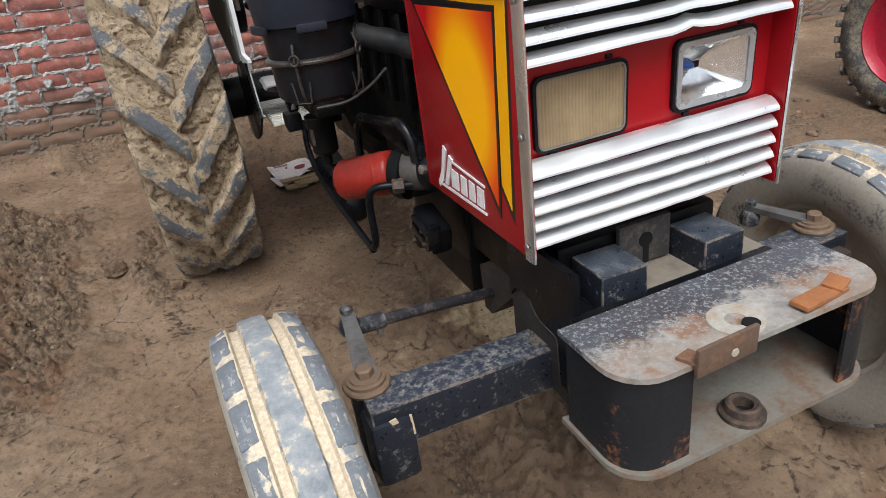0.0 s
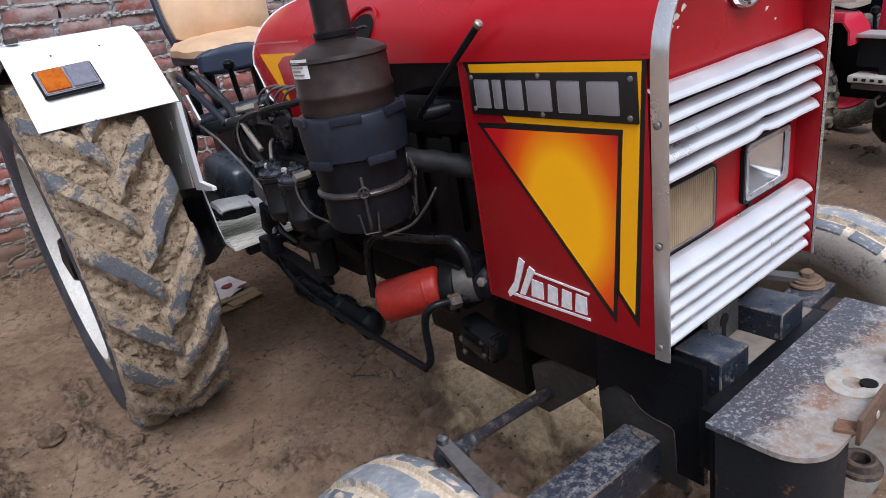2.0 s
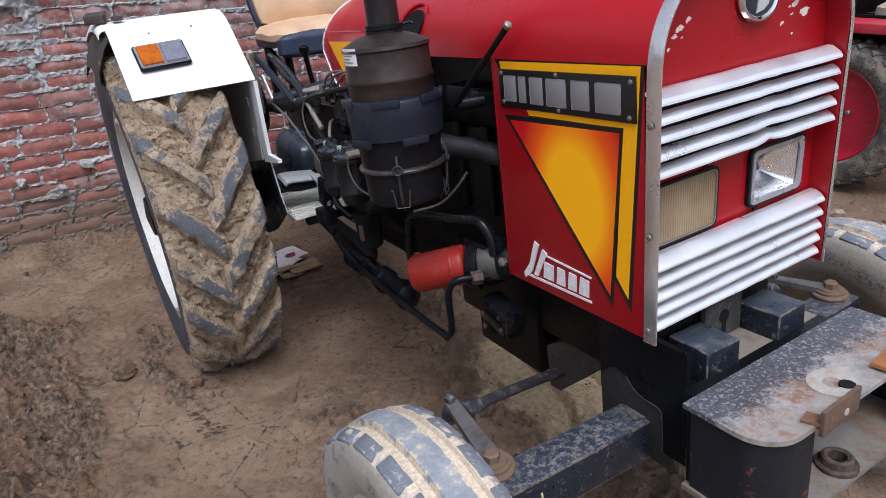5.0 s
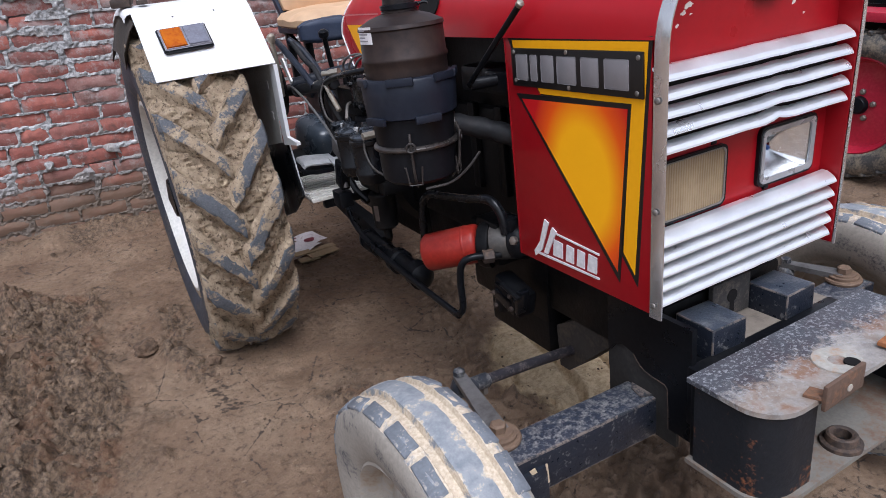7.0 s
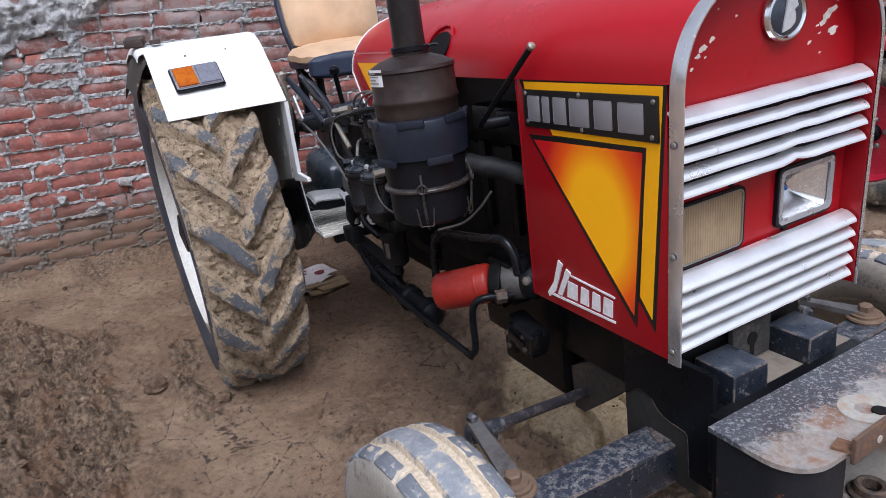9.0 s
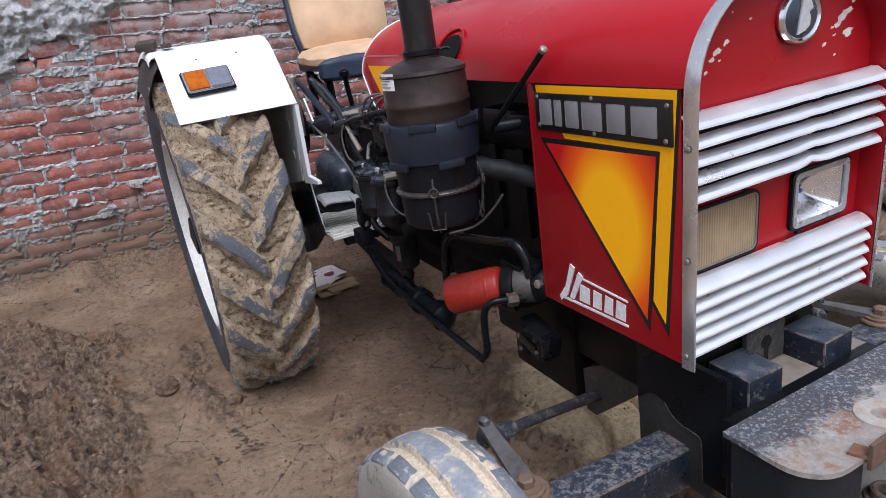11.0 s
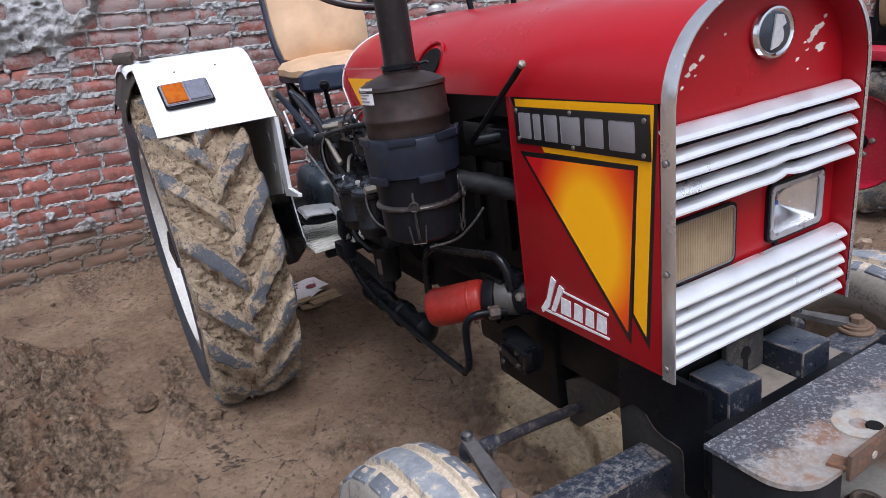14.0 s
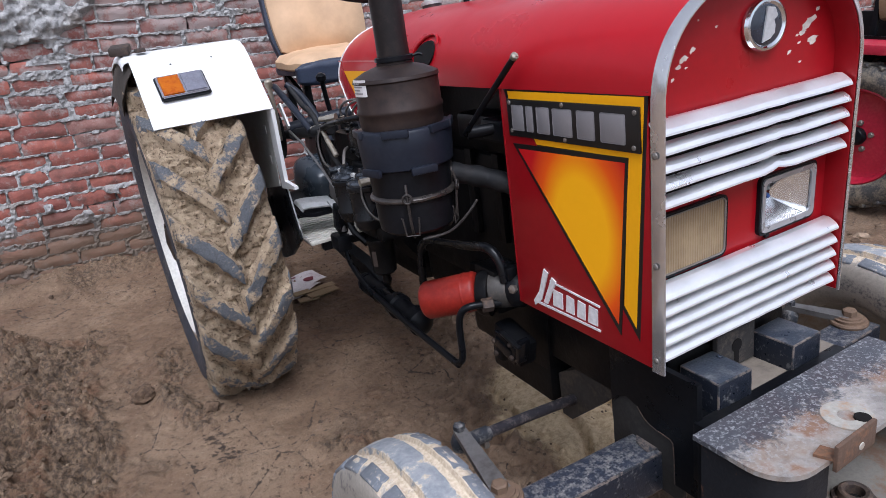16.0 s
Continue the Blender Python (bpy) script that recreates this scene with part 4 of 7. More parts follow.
LUGS = [[lug_mesh(side, seed) for seed in (1, 7, 13)] for side in (-1, 1)]
for x in (-0.425, 0.905):
    tyre = P("rear_tyre", lambda bm: tyre_carcass(bm, (x, *RC), REAR, 420 if x < 0 else 90, 0.024, x * 3, 3 if x < 0 else 1), [M_mudtyre, M_sidewall], label="rear tyre with chevron lugs caked in mud", smooth=22)
    NEAR_TYRE = tyre if x < 0 else NEAR_TYRE
    for f in tyre.data.polygons:
        if abs(f.center.x - x) > 0.135 and math.hypot(f.center.y - RC[0], f.center.z - RC[1]) < 0.525:
            f.material_index = 1
    for k in range(40):
        a = 2 * math.pi * (k // 2 + 0.5 * (k % 2)) / 20
        lug = new("lug", LUGS[k % 2][(k // 2) % 3])
        lug.parent = tyre
        lug.matrix_local = Matrix.Translation((x, *RC)) @ Matrix.Rotation(a, 4, "X")
    s = 1 if x > 0 else -1
    rim = P("rear_rim", lambda bm: lathe(bm, (x, *RC), (s, 0, 0), [(0.138, 0.362), (0.140, 0.350), (0.125, 0.342), (0.10, 0.338), (0.06, 0.325), (0.05, 0.29), (0.045, 0.20), (0.06, 0.12), (0.06, 0.0)], 64, False), M_rim, label="pale painted rear wheel rim")
    P("rim_inner", lambda bm: lathe(bm, (x, *RC), (-s, 0, 0), [(0.138, 0.362), (0.125, 0.342), (0.0, 0.325), (-0.04, 0.29)], 48, False), M_rim, rim)
    P("hub", lambda bm: lathe(bm, (x, *RC), (s, 0, 0), [(0.05, 0.10), (0.09, 0.09), (0.13, 0.07), (0.14, 0.0)], 24, False), M_black, rim)
P("rear_axle", lambda bm: cyl(bm, (-0.36, *RC), (0.84, *RC), 0.075), M_engine, label="black rear axle housing")

FRONT = [(-0.062, 0.205), (-0.075, 0.222), (-0.083, 0.26), (-0.082, 0.292), (-0.074, 0.315), (-0.060, 0.327), (-0.044, 0.331), (-0.040, 0.322), (-0.026, 0.322), (-0.022, 0.335), (0.0, 0.337),
         (0.022, 0.335), (0.026, 0.322), (0.040, 0.322), (0.044, 0.331), (0.060, 0.327), (0.074, 0.315), (0.082, 0.292), (0.083, 0.26), (0.075, 0.222), (0.062, 0.205)]
bm = bmesh.new()
box(bm, (0.057, 0, 0.3165), (0.030, 0.070, 0.021), 0.0022, (0, 20, 0), 1)
BLOCK = mesh_of("tread_block", bm, M_block, 50)
for x, yaw in ((-0.403, 2.0), (0.868, -3.0)):
    turn = Matrix.Translation((x, 0.125, 0.312)) @ Matrix.Rotation(radians(yaw), 4, "Z")
    tyre = P("front_tyre", lambda bm: tyre_carcass(bm, (0, 0, 0), FRONT, 140, 0.0028, x, 2), [M_fronttyre, M_fronttyre, M_frontside], label="ribbed front tyre with pale mud in the grooves")
    tyre.matrix_local = turn
    for f in tyre.data.polygons:
        h = abs(f.center.x)
        r = math.hypot(f.center.y, f.center.z)
        f.material_index = 1 if (0.022 < h < 0.044 and r < 0.334) else (2 if r < 0.318 else 0)
    for k in range(46):
        b = new("tread_block", BLOCK)
        b.parent = tyre
        b.matrix_local = Matrix.Rotation(2 * math.pi * (k // 2 + 0.45 * (k % 2)) / 23, 4, "X") @ Matrix.Rotation(math.pi * (k % 2), 4, "Z")
    s = 1 if x > 0 else -1
    rim = P("front_rim", lambda bm: (lathe(bm, (0, 0, 0), (s, 0, 0), [(0.066, 0.214), (0.070, 0.207), (0.060, 0.198), (0.03, 0.188), (0.02, 0.16), (0.045, 0.10), (0.05, 0.0)], 48, False), lathe(bm, (0, 0, 0), (-s, 0, 0), [(0.066, 0.214), (0.060, 0.198), (0.0, 0.188), (-0.02, 0.16)], 48, False)), M_rimfront, tyre, "mud-stained front wheel rim")

# mudguard with lamp
def guard_line(x):
    return [(x, y, z) for y, z in ((1.428, 1.116), (1.47, 1.160), (1.54, 1.231), (1.590, 1.281), (1.625, 1.309), (1.67, 1.328), (1.74, 1.337), (1.9, 1.338), (2.1, 1.315), (2.3, 1.24), (2.42, 1.12))]


for s in (0, 1):
    mx = (lambda x: x) if s == 0 else (lambda x: 0.49 - x)
    guard = P("mudguard", lambda bm: sheet(bm, [[(mx(x), *p[1:]) for p in guard_line(x)] for x in (-0.538, -0.53, -0.37, -0.19, -0.176)], 0.003), M_white, label="white sheet-metal mudguard")
    P("guard_flange", lambda bm: sheet(bm, [[(mx(x), y, z - d) for y, z in ((1.635, 1.313), (1.67, 1.328), (1.74, 1.337), (1.9, 1.338), (2.1, 1.315), (2.3, 1.24))] for x, d in ((-0.5385, 0.0), (-0.551, 0.003), (-0.560, 0.012), (-0.563, 0.024))], 0.002), M_white, guard, "rounded white guard flange")
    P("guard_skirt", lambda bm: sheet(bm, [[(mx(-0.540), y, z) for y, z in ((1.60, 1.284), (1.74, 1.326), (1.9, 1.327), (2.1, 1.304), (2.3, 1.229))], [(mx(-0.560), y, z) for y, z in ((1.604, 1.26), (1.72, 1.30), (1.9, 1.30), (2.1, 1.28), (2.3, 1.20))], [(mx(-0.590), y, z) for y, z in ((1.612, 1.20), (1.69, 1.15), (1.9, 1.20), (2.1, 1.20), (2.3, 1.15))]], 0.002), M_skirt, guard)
    inner = P("guard_plate", lambda bm: (slab(bm, [(mx(-0.186), y, z) for y, z in ((1.47, 1.14), (1.64, 1.30), (1.95, 1.32), (2.2, 1.2), (2.2, 0.95), (1.75, 0.80), (1.52, 0.845))], (0.003, 0, 0))), M_guardinner, guard, "grey inner mudguard plate")
    P("guard_strip", lambda bm: slab(bm, [(mx(-0.174), y, z) for y, z in ((1.42, 1.112), (1.492, 1.108), (1.492, 0.842), (1.335, 0.862), (1.335, 0.872), (1.44, 0.875))], (-0.012, 0, 0)), M_white, guard, "white angled support strip")
    P("guard_bracket", lambda bm: slab(bm, [(mx(-0.172), y, z) for y, z in ((1.482, 0.845), (1.58, 0.84), (1.75, 0.80), (1.83, 0.70), (1.855, 0.57), (1.80, 0.525), (1.70, 0.530), (1.578, 0.574), (1.415, 0.672), (1.446, 0.739))], (-0.008, 0, 0)), M_black, guard)
    P("bracket_edge", lambda bm: tube(bm, [(mx(-0.1715), y, z) for y, z in ((1.482, 0.845), (1.446, 0.739), (1.420, 0.676), (1.362, 0.690))], 0.0028, 6, 0), M_pedal, guard, "bare worn edge of the black bracket")
    for y, z in ((1.545, 1.04), (1.56, 0.935)):
        P("slot", lambda bm: box(bm, (mx(-0.1875), y, z), (0.004, 0.022, 0.028), 0.002), M_alu, guard)
    if s == 0:
        F = Matrix.Translation((-0.414, 1.524, 1.219)) @ Matrix.Rotation(radians(45), 4, "X")

        def on_face(bm, c, size, bev):
            r = bmesh.ops.create_cube(bm, size=1.0)
            bmesh.ops.transform(bm, matrix=Matrix.Translation(c) @ Matrix.Diagonal((*size, 1)), verts=r["verts"])
            bmesh.ops.bevel(bm, geom=list({e for v in r["verts"] for e in v.link_edges}), offset=bev, segments=3, affect="EDGES")
            bmesh.ops.transform(bm, matrix=F @ Matrix.Rotation(radians(2), 4, "Z"), verts=bm.verts)

        lamp = P("side_lamp", lambda bm: on_face(bm, (0, 0, 0.006), (0.150, 0.097, 0.014), 0.004), M_plastic, guard, "orange and grey indicator lamp")
        P("lens_rim", lambda bm: on_face(bm, (0, 0, 0.009), (0.141, 0.086, 0.015), 0.003), M_lensrim, lamp)
        P("amber_lens", lambda bm: on_face(bm, (-0.0338, 0, 0.0125), (0.067, 0.080, 0.016), 0.004), M_amber, lamp)
        P("grey_lens", lambda bm: on_face(bm, (0.0338, 0, 0.0125), (0.067, 0.080, 0.016), 0.004), M_grey_lens, lamp)
        for dx, dy in ((-0.006, 0.098), (0.123, 0.099)):
            P("hole", lambda bm: on_face(bm, (dx, dy, 0.0022), (0.0055, 0.0055, 0.002), 0.0008), M_dark, guard)
        P("rubber_stop", lambda bm: (box(bm, (-0.545, 1.73, 1.352), (0.06, 0.09, 0.026), 0.006, (8, 0, -12)), box(bm, (-0.49, 1.69, 1.343), (0.03, 0.05, 0.014), 0.004)), M_rustiron, guard)

# engine side
engine = P("engine_block", lambda bm: box(bm, (0.245, 0.80, 0.82), (0.30, 0.66, 0.36), 0.02), M_engine, label="oily black engine block")
P("rocker_cover", lambda bm: box(bm, (0.245, 0.74, 1.06), (0.26, 0.62, 0.22), 0.02), M_engine, engine)
P("sump", lambda bm: box(bm, (0.245, 0.80, 0.60), (0.24, 0.60, 0.16), 0.03), M_engine, engine)
for k in range(5):
    P("engine_rib", lambda bm: box(bm, (0.089, 0.56 + 0.12 * k, 0.90), (0.02, 0.03, 0.22), 0.006), M_engine, engine)
P("cylinder_head", lambda bm: (box(bm, (0.10, 0.56, 1.075), (0.10, 0.20, 0.06), 0.012), box(bm, (0.06, 0.45, 1.085), (0.09, 0.10, 0.045), 0.01)), M_plastic, engine)
gearbox = P("gearbox", lambda bm: (box(bm, (0.245, 1.42, 0.68), (0.27, 0.62, 0.36), 0.05), box(bm, (0.245, 1.85, 0.74), (0.34, 0.4, 0.42), 0.05), lathe(bm, (0.245, 1.12, 0.75), (0, 1, 0), [(0, 0.20), (0.03, 0.22), (0.09, 0.2), (0.12, 0.17)], 28)), M_engine, label="black gearbox housing")
AX, AY = -0.15, 0.53
cleaner = P("air_cleaner", lambda bm: lathe(bm, (AX, AY, 1.118), (0, 0, 1), [(0, 0.084), (0.02, 0.086), (0.036, 0.086), (0.040, 0.0885), (0.046, 0.0885), (0.050, 0.086), (0.098, 0.085), (0.101, 0.088), (0.108, 0.086), (0.120, 0.062), (0.128, 0.036)], 48), M_brown, label="brown and black canister air cleaner")
P("cleaner_band", lambda bm: (lathe(bm, (AX, AY, 1.045), (0, 0, 1), [(0, 0.088), (0.004, 0.095), (0.045, 0.098), (0.075, 0.099), (0.080, 0.096), (0.082, 0.090)], 48)), M_navyplastic, cleaner, "navy plastic cover band with tabs")
for a, z in ((-2.2, 1.122), (-1.2, 1.122), (-3.3, 1.122), (-1.7, 1.046), (-2.9, 1.046), (-0.6, 1.122)):
    P("band_tab", lambda bm: box(bm, (AX + 0.097 * math.cos(a), AY + 0.097 * math.sin(a), z), (0.010, 0.055, 0.016), 0.003, (0, 0, math.degrees(a))), M_navyplastic, cleaner)
P("cleaner_body", lambda bm: lathe(bm, (AX, AY, 0.985), (0, 0, 1), [(0, 0.083), (0.006, 0.084), (0.04, 0.086), (0.062, 0.087)], 48), M_plastic, cleaner)
P("clamp_ring", lambda bm: lathe(bm, (AX, AY, 0.978), (0, 0, 1), [(0, 0.084), (0.001, 0.088), (0.004, 0.0915), (0.008, 0.0915), (0.012, 0.088), (0.013, 0.084)], 48, False), M_clamp, cleaner, "dull steel clamp ring")
P("cleaner_bowl", lambda bm: lathe(bm, (AX, AY, 0.905), (0, 0, 1), [(0, 0.02), (0.002, 0.070), (0.010, 0.080), (0.03, 0.082), (0.076, 0.083)], 48), M_plastic, cleaner, "black oil bowl")
for a in (-2.15, -0.75, 1.2):
    cx, cy = math.cos(a), math.sin(a)
    P("spring_clip", lambda bm: (tube(bm, [(AX + 0.091 * cx, AY + 0.091 * cy, 1.02), (AX + 0.096 * cx, AY + 0.096 * cy, 1.0), (AX + 0.094 * cx, AY + 0.094 * cy, 0.97), (AX + 0.088 * cx, AY + 0.088 * cy, 0.93), (AX + 0.07 * cx, AY + 0.07 * cy, 0.902)], 0.003, 8),
                                 tube(bm, [(AX + 0.098 * cx + 0.009 * math.cos(b) * -cy, AY + 0.098 * cy + 0.009 * math.cos(b) * cx, 0.992 + 0.009 * math.sin(b)) for b in [2 * math.pi * k / 14 for k in range(15)]], 0.0025, 8, 0),
                                 tube(bm, [(AX + 0.088 * cx - q * cy, AY + 0.088 * cy + q * cx, z) for q, z in ((-0.02, 0.95), (-0.017, 0.95), (-0.013, 0.912), (0.013, 0.912), (0.017, 0.95))], 0.002, 6, 0)), M_darkwire, cleaner, "steel spring clip")
P("bail_wire", lambda bm: tube(bm, [(AX - 0.03, AY - 0.078, 0.900), (AX + 0.03, AY - 0.084, 0.902), (AX + 0.085, AY - 0.065, 0.918), (AX + 0.125, AY - 0.05, 0.940)], 0.003, 8), M_darkwire, cleaner, "bent carrying wire")
P("sticker", lambda bm: sheet(bm, [[(AX + 0.0868 * math.cos(a), AY + 0.0868 * math.sin(a), z) for a in [-3.34 + 0.116 * k for k in range(6)]] for z in (1.196, 1.228)], 0.0006), M_decalwhite, cleaner, "small white printed sticker")
for k in range(4):
    P("sticker_print", lambda bm: sheet(bm, [[(AX + 0.0876 * math.cos(a), AY + 0.0876 * math.sin(a), z) for a in [-3.28 + 0.10 * q for q in range(5 - k % 2)]] for z in (1.201 + 0.0062 * k, 1.2037 + 0.0062 * k)], 0.0004), M_letter, cleaner)
P("intake_pipe", lambda bm: lathe(bm, (AX + 0.004, AY + 0.004, 1.24), (0.0, 0.0, 1), [(0, 0.036), (0.010, 0.037), (0.012, 0.033), (0.05, 0.032), (0.16, 0.032), (0.162, 0.036), (0.20, 0.036), (0.202, 0.034), (0.60, 0.034)], 32), M_pipe, cleaner, "dark intake pipe")
P("pipe_clamp", lambda bm: (lathe(bm, (AX + 0.004, AY + 0.004, 1.252), (0, 0, 1), [(0, 0.036), (0.001, 0.039), (0.009, 0.039), (0.010, 0.036)], 32, False), tube(bm, [(AX + 0.034, AY - 0.02, 1.258), (AX + 0.046, AY - 0.024, 1.260), (AX + 0.052, AY - 0.028, 1.257)], 0.003, 8)), M_plastic, cleaner)
P("intake_hose", lambda bm: tube(bm, [(AX + 0.05, AY - 0.01, 1.012), (-0.06, 0.512, 1.005), (0.0, 0.475, 0.985), (0.04, 0.42, 0.965), (0.07, 0.36, 0.95)], [0.021, 0.0235, 0.021, 0.0235, 0.021, 0.0235, 0.021, 0.0235, 0.021, 0.0235, 0.021, 0.0235, 0.021], 18), M_hose, engine, "black rubber intake hose")
for p in ((-0.066, 0.513, 1.006), (0.034, 0.43, 0.968)):
    P("hose_clamp", lambda bm: lathe(bm, p, (0.85, -0.5, -0.06), [(-0.006, 0.022), (-0.006, 0.027), (0.006, 0.027), (0.006, 0.022)], 24, False), M_clamp, engine)
lever = P("choke_lever", lambda bm: tube(bm, [(0.01, 0.49, 1.083), (-0.03, 0.478, 1.086), (-0.034, 0.462, 1.10), (-0.022, 0.298, 1.238)], 0.006, 10, 3), M_black, label="bent black hand lever")
P("lever_knob", lambda bm: lathe(bm, (-0.022, 0.302, 1.235), (0.05, -0.75, 0.62), [(0, 0.0055), (0.003, 0.0075), (0.010, 0.0075), (0.013, 0.004)], 14), M_unions, lever, "worn pale knob")
P("cross_tube", lambda bm: tube(bm, [(-0.03, 0.48, 1.086), (0.03, 0.45, 1.09)], 0.013, 12, 0), M_plastic, engine)
of = P("oil_filter", lambda bm: lathe(bm, (-0.128, 0.610, 0.690), (0.70, -0.71, 0.20), [(0, 0.030), (0.004, 0.040), (0.012, 0.0455), (0.085, 0.0465), (0.132, 0.0465), (0.140, 0.043), (0.144, 0.036)], 36), M_filter, label="orange-red spin-on oil filter")
P("filter_rib", lambda bm: lathe(bm, (-0.128, 0.610, 0.690), (0.70, -0.71, 0.20), [(0.108, 0.0468), (0.110, 0.0477), (0.113, 0.0477), (0.115, 0.0468)], 36, False), M_filter, of)
P("filter_head", lambda bm: (lathe(bm, (-0.029, 0.511, 0.712), (0.70, -0.71, 0.02), [(0, 0.050), (0.012, 0.056), (0.028, 0.056), (0.032, 0.045)], 32), box(bm, (0.02, 0.50, 0.72), (0.08, 0.09, 0.11), 0.015)), M_engine, engine, "dark filter head")
P("pump_body", lambda bm: (lathe(bm, (-0.010, 0.488, 0.721), (0.55, -0.83, 0.12), [(0, 0.043), (0.05, 0.043), (0.054, 0.040)], 32),), M_pump, engine, "pale band pump body")
P("pump_end", lambda bm: (lathe(bm, (0.018, 0.445, 0.728), (0.55, -0.83, 0.12), [(0, 0.040), (0.006, 0.044), (0.03, 0.044), (0.045, 0.034), (0.05, 0.0)], 32), box(bm, (0.01, 0.44, 0.775), (0.035, 0.05, 0.03), 0.006)), M_black, engine)
P("coolant_pipe", lambda bm: tube(bm, [(-0.025, 0.825, 0.60), (-0.025, 0.815, 0.70), (-0.022, 0.80, 0.755), (-0.02, 0.755, 0.782), (-0.02, 0.70, 0.79), (-0.02, 0.55, 0.815), (-0.018, 0.47, 0.828), (-0.01, 0.44, 0.80), (-0.008, 0.432, 0.755)], 0.0108, 14), M_gloss, engine, "bent black pipe")
P("bolt", lambda bm: lathe(bm, (-0.002, 0.405, 0.745), (-1, -0.3, 0.2), [(0, 0.010), (0.010, 0.010), (0.012, 0.006)], 6), M_steel, engine)
P("steering_valve", lambda bm: (box(bm, (0.01, 0.445, 0.594), (0.05, 0.110, 0.064), 0.012, (14, 0, 0)), lathe(bm, (0.0, 0.485, 0.548), (0, -0.5, 1), [(0, 0.020), (0.03, 0.024), (0.05, 0.021)], 20), box(bm, (-0.03, 0.40, 0.63), (0.012, 0.07, 0.008), 0.003, (12, 0, 0))), M_black, chassis, "black steering valve")
P("valve_cover", lambda bm: (box(bm, (-0.018, 0.443, 0.592), (0.010, 0.088, 0.046), 0.006, (14, 0, 0)), box(bm, (-0.024, 0.443, 0.592), (0.006, 0.062, 0.024), 0.003, (14, 0, 0)), box(bm, (-0.012, 0.383, 0.604), (0.030, 0.014, 0.062), 0.005, (14, 0, 0))), M_gloss, chassis, "glossy ribbed valve cover")
for y, z in ((0.410, 0.607), (0.478, 0.592), (0.408, 0.575), (0.474, 0.560)):
    P("valve_bolt", lambda bm: lathe(bm, (-0.022, y + 0.002, z + 0.004), (-1, 0, 0), [(0, 0.0065), (0.006, 0.0065), (0.008, 0.004)], 6), M_rustiron, chassis)
P("hydraulic_pipe", lambda bm: tube(bm, [(-0.02, 0.44, 0.705), (-0.085, 0.46, 0.712), (-0.105, 0.475, 0.695), (-0.108, 0.485, 0.655), (-0.108, 0.487, 0.585), (-0.112, 0.505, 0.560), (-0.112, 0.535, 0.556), (-0.11, 0.80, 0.565), (-0.10, 1.05, 0.572), (-0.085, 1.22, 0.60), (-0.07, 1.30, 0.63)], 0.0085, 10, 4), M_black, chassis, "long bent hydraulic pipe")
P("pipe_nut", lambda bm: lathe(bm, (-0.05, 0.448, 0.708), (0.9, -0.3, -0.05), [(-0.012, 0.014), (-0.010, 0.016), (0.012, 0.016), (0.014, 0.013)], 6), M_rustiron, chassis, "rusty pipe nut")
P("steering_cylinder", lambda bm: (lathe(bm, (-0.055, 1.23, 0.545), (-0.02, -1, -0.01), [(0, 0.016), (0.03, 0.020), (0.035, 0.030), (0.05, 0.034)] + [(0.06 + 0.016 * q, 0.034 if q % 2 else 0.029) for q in range(9)] + [(0.20, 0.027), (0.265, 0.027), (0.27, 0.038), (0.30, 0.038), (0.305, 0.030), (0.40, 0.029), (0.405, 0.037), (0.44, 0.037), (0.455, 0.018)], 24),), M_black, chassis, "black hydraulic steering cylinder")
for y in (1.18, 0.94, 0.84):
    P("cylinder_clamp", lambda bm: lathe(bm, (-0.057, y, 0.544), (0, -1, 0), [(0, 0.024), (0, 0.033), (0.012, 0.033), (0.012, 0.024)], 24, False), M_plastic, chassis)
# fuel filters, injection pump and pipes
fuel = P("fuel_filter", lambda bm: box(bm, (-0.075, 1.0, 0.90), (0.04, 0.16, 0.10), 0.01), M_black, label="pair of black fuel filter canisters on a bracket")
for y in (1.045, 0.93):
    P("filter_canister", lambda bm: lathe(bm, (-0.105, y, 0.800), (0, 0, 1), [(0, 0.014), (0.003, 0.034), (0.012, 0.041), (0.024, 0.043), (0.028, 0.0455), (0.036, 0.0455), (0.040, 0.043), (0.110, 0.045), (0.114, 0.049), (0.124, 0.049), (0.128, 0.044)], 32), M_gloss, fuel, "glossy black canister")
    P("canister_cap", lambda bm: (lathe(bm, (-0.105, y, 0.928), (0, 0, 1), [(0, 0.046), (0.006, 0.047), (0.012, 0.040), (0.016, 0.022), (0.026, 0.020), (0.030, 0.014)], 28), lathe(bm, (-0.105, y, 0.956), (0, 0, 1), [(0, 0.010), (0.012, 0.010), (0.014, 0.006)], 6)), M_captop, fuel, "black cap with blue-grey sheen in its colour")
P("filter_cover", lambda bm: (box(bm, (-0.075, 0.99, 0.940), (0.05, 0.20, 0.018), 0.006), box(bm, (-0.06, 1.0, 0.95), (0.03, 0.16, 0.03), 0.008)), M_black, fuel)
P("banjo_bolt", lambda bm: cyl(bm, (-0.13, 0.90, 0.945), (-0.10, 0.90, 0.945), 0.012, 0.012, 6), M_captop, fuel)
P("banjo_bolt", lambda bm: cyl(bm, (-0.14, 1.10, 0.945), (-0.10, 1.10, 0.945), 0.011, 0.011, 6), M_captop, fuel)
P("fuel_line", lambda bm: tube(bm, [(-0.125, 0.90, 0.94), (-0.135, 0.88, 0.90), (-0.13, 0.85, 0.86), (-0.10, 0.82, 0.83)], 0.0035, 8), M_darkwire, fuel)
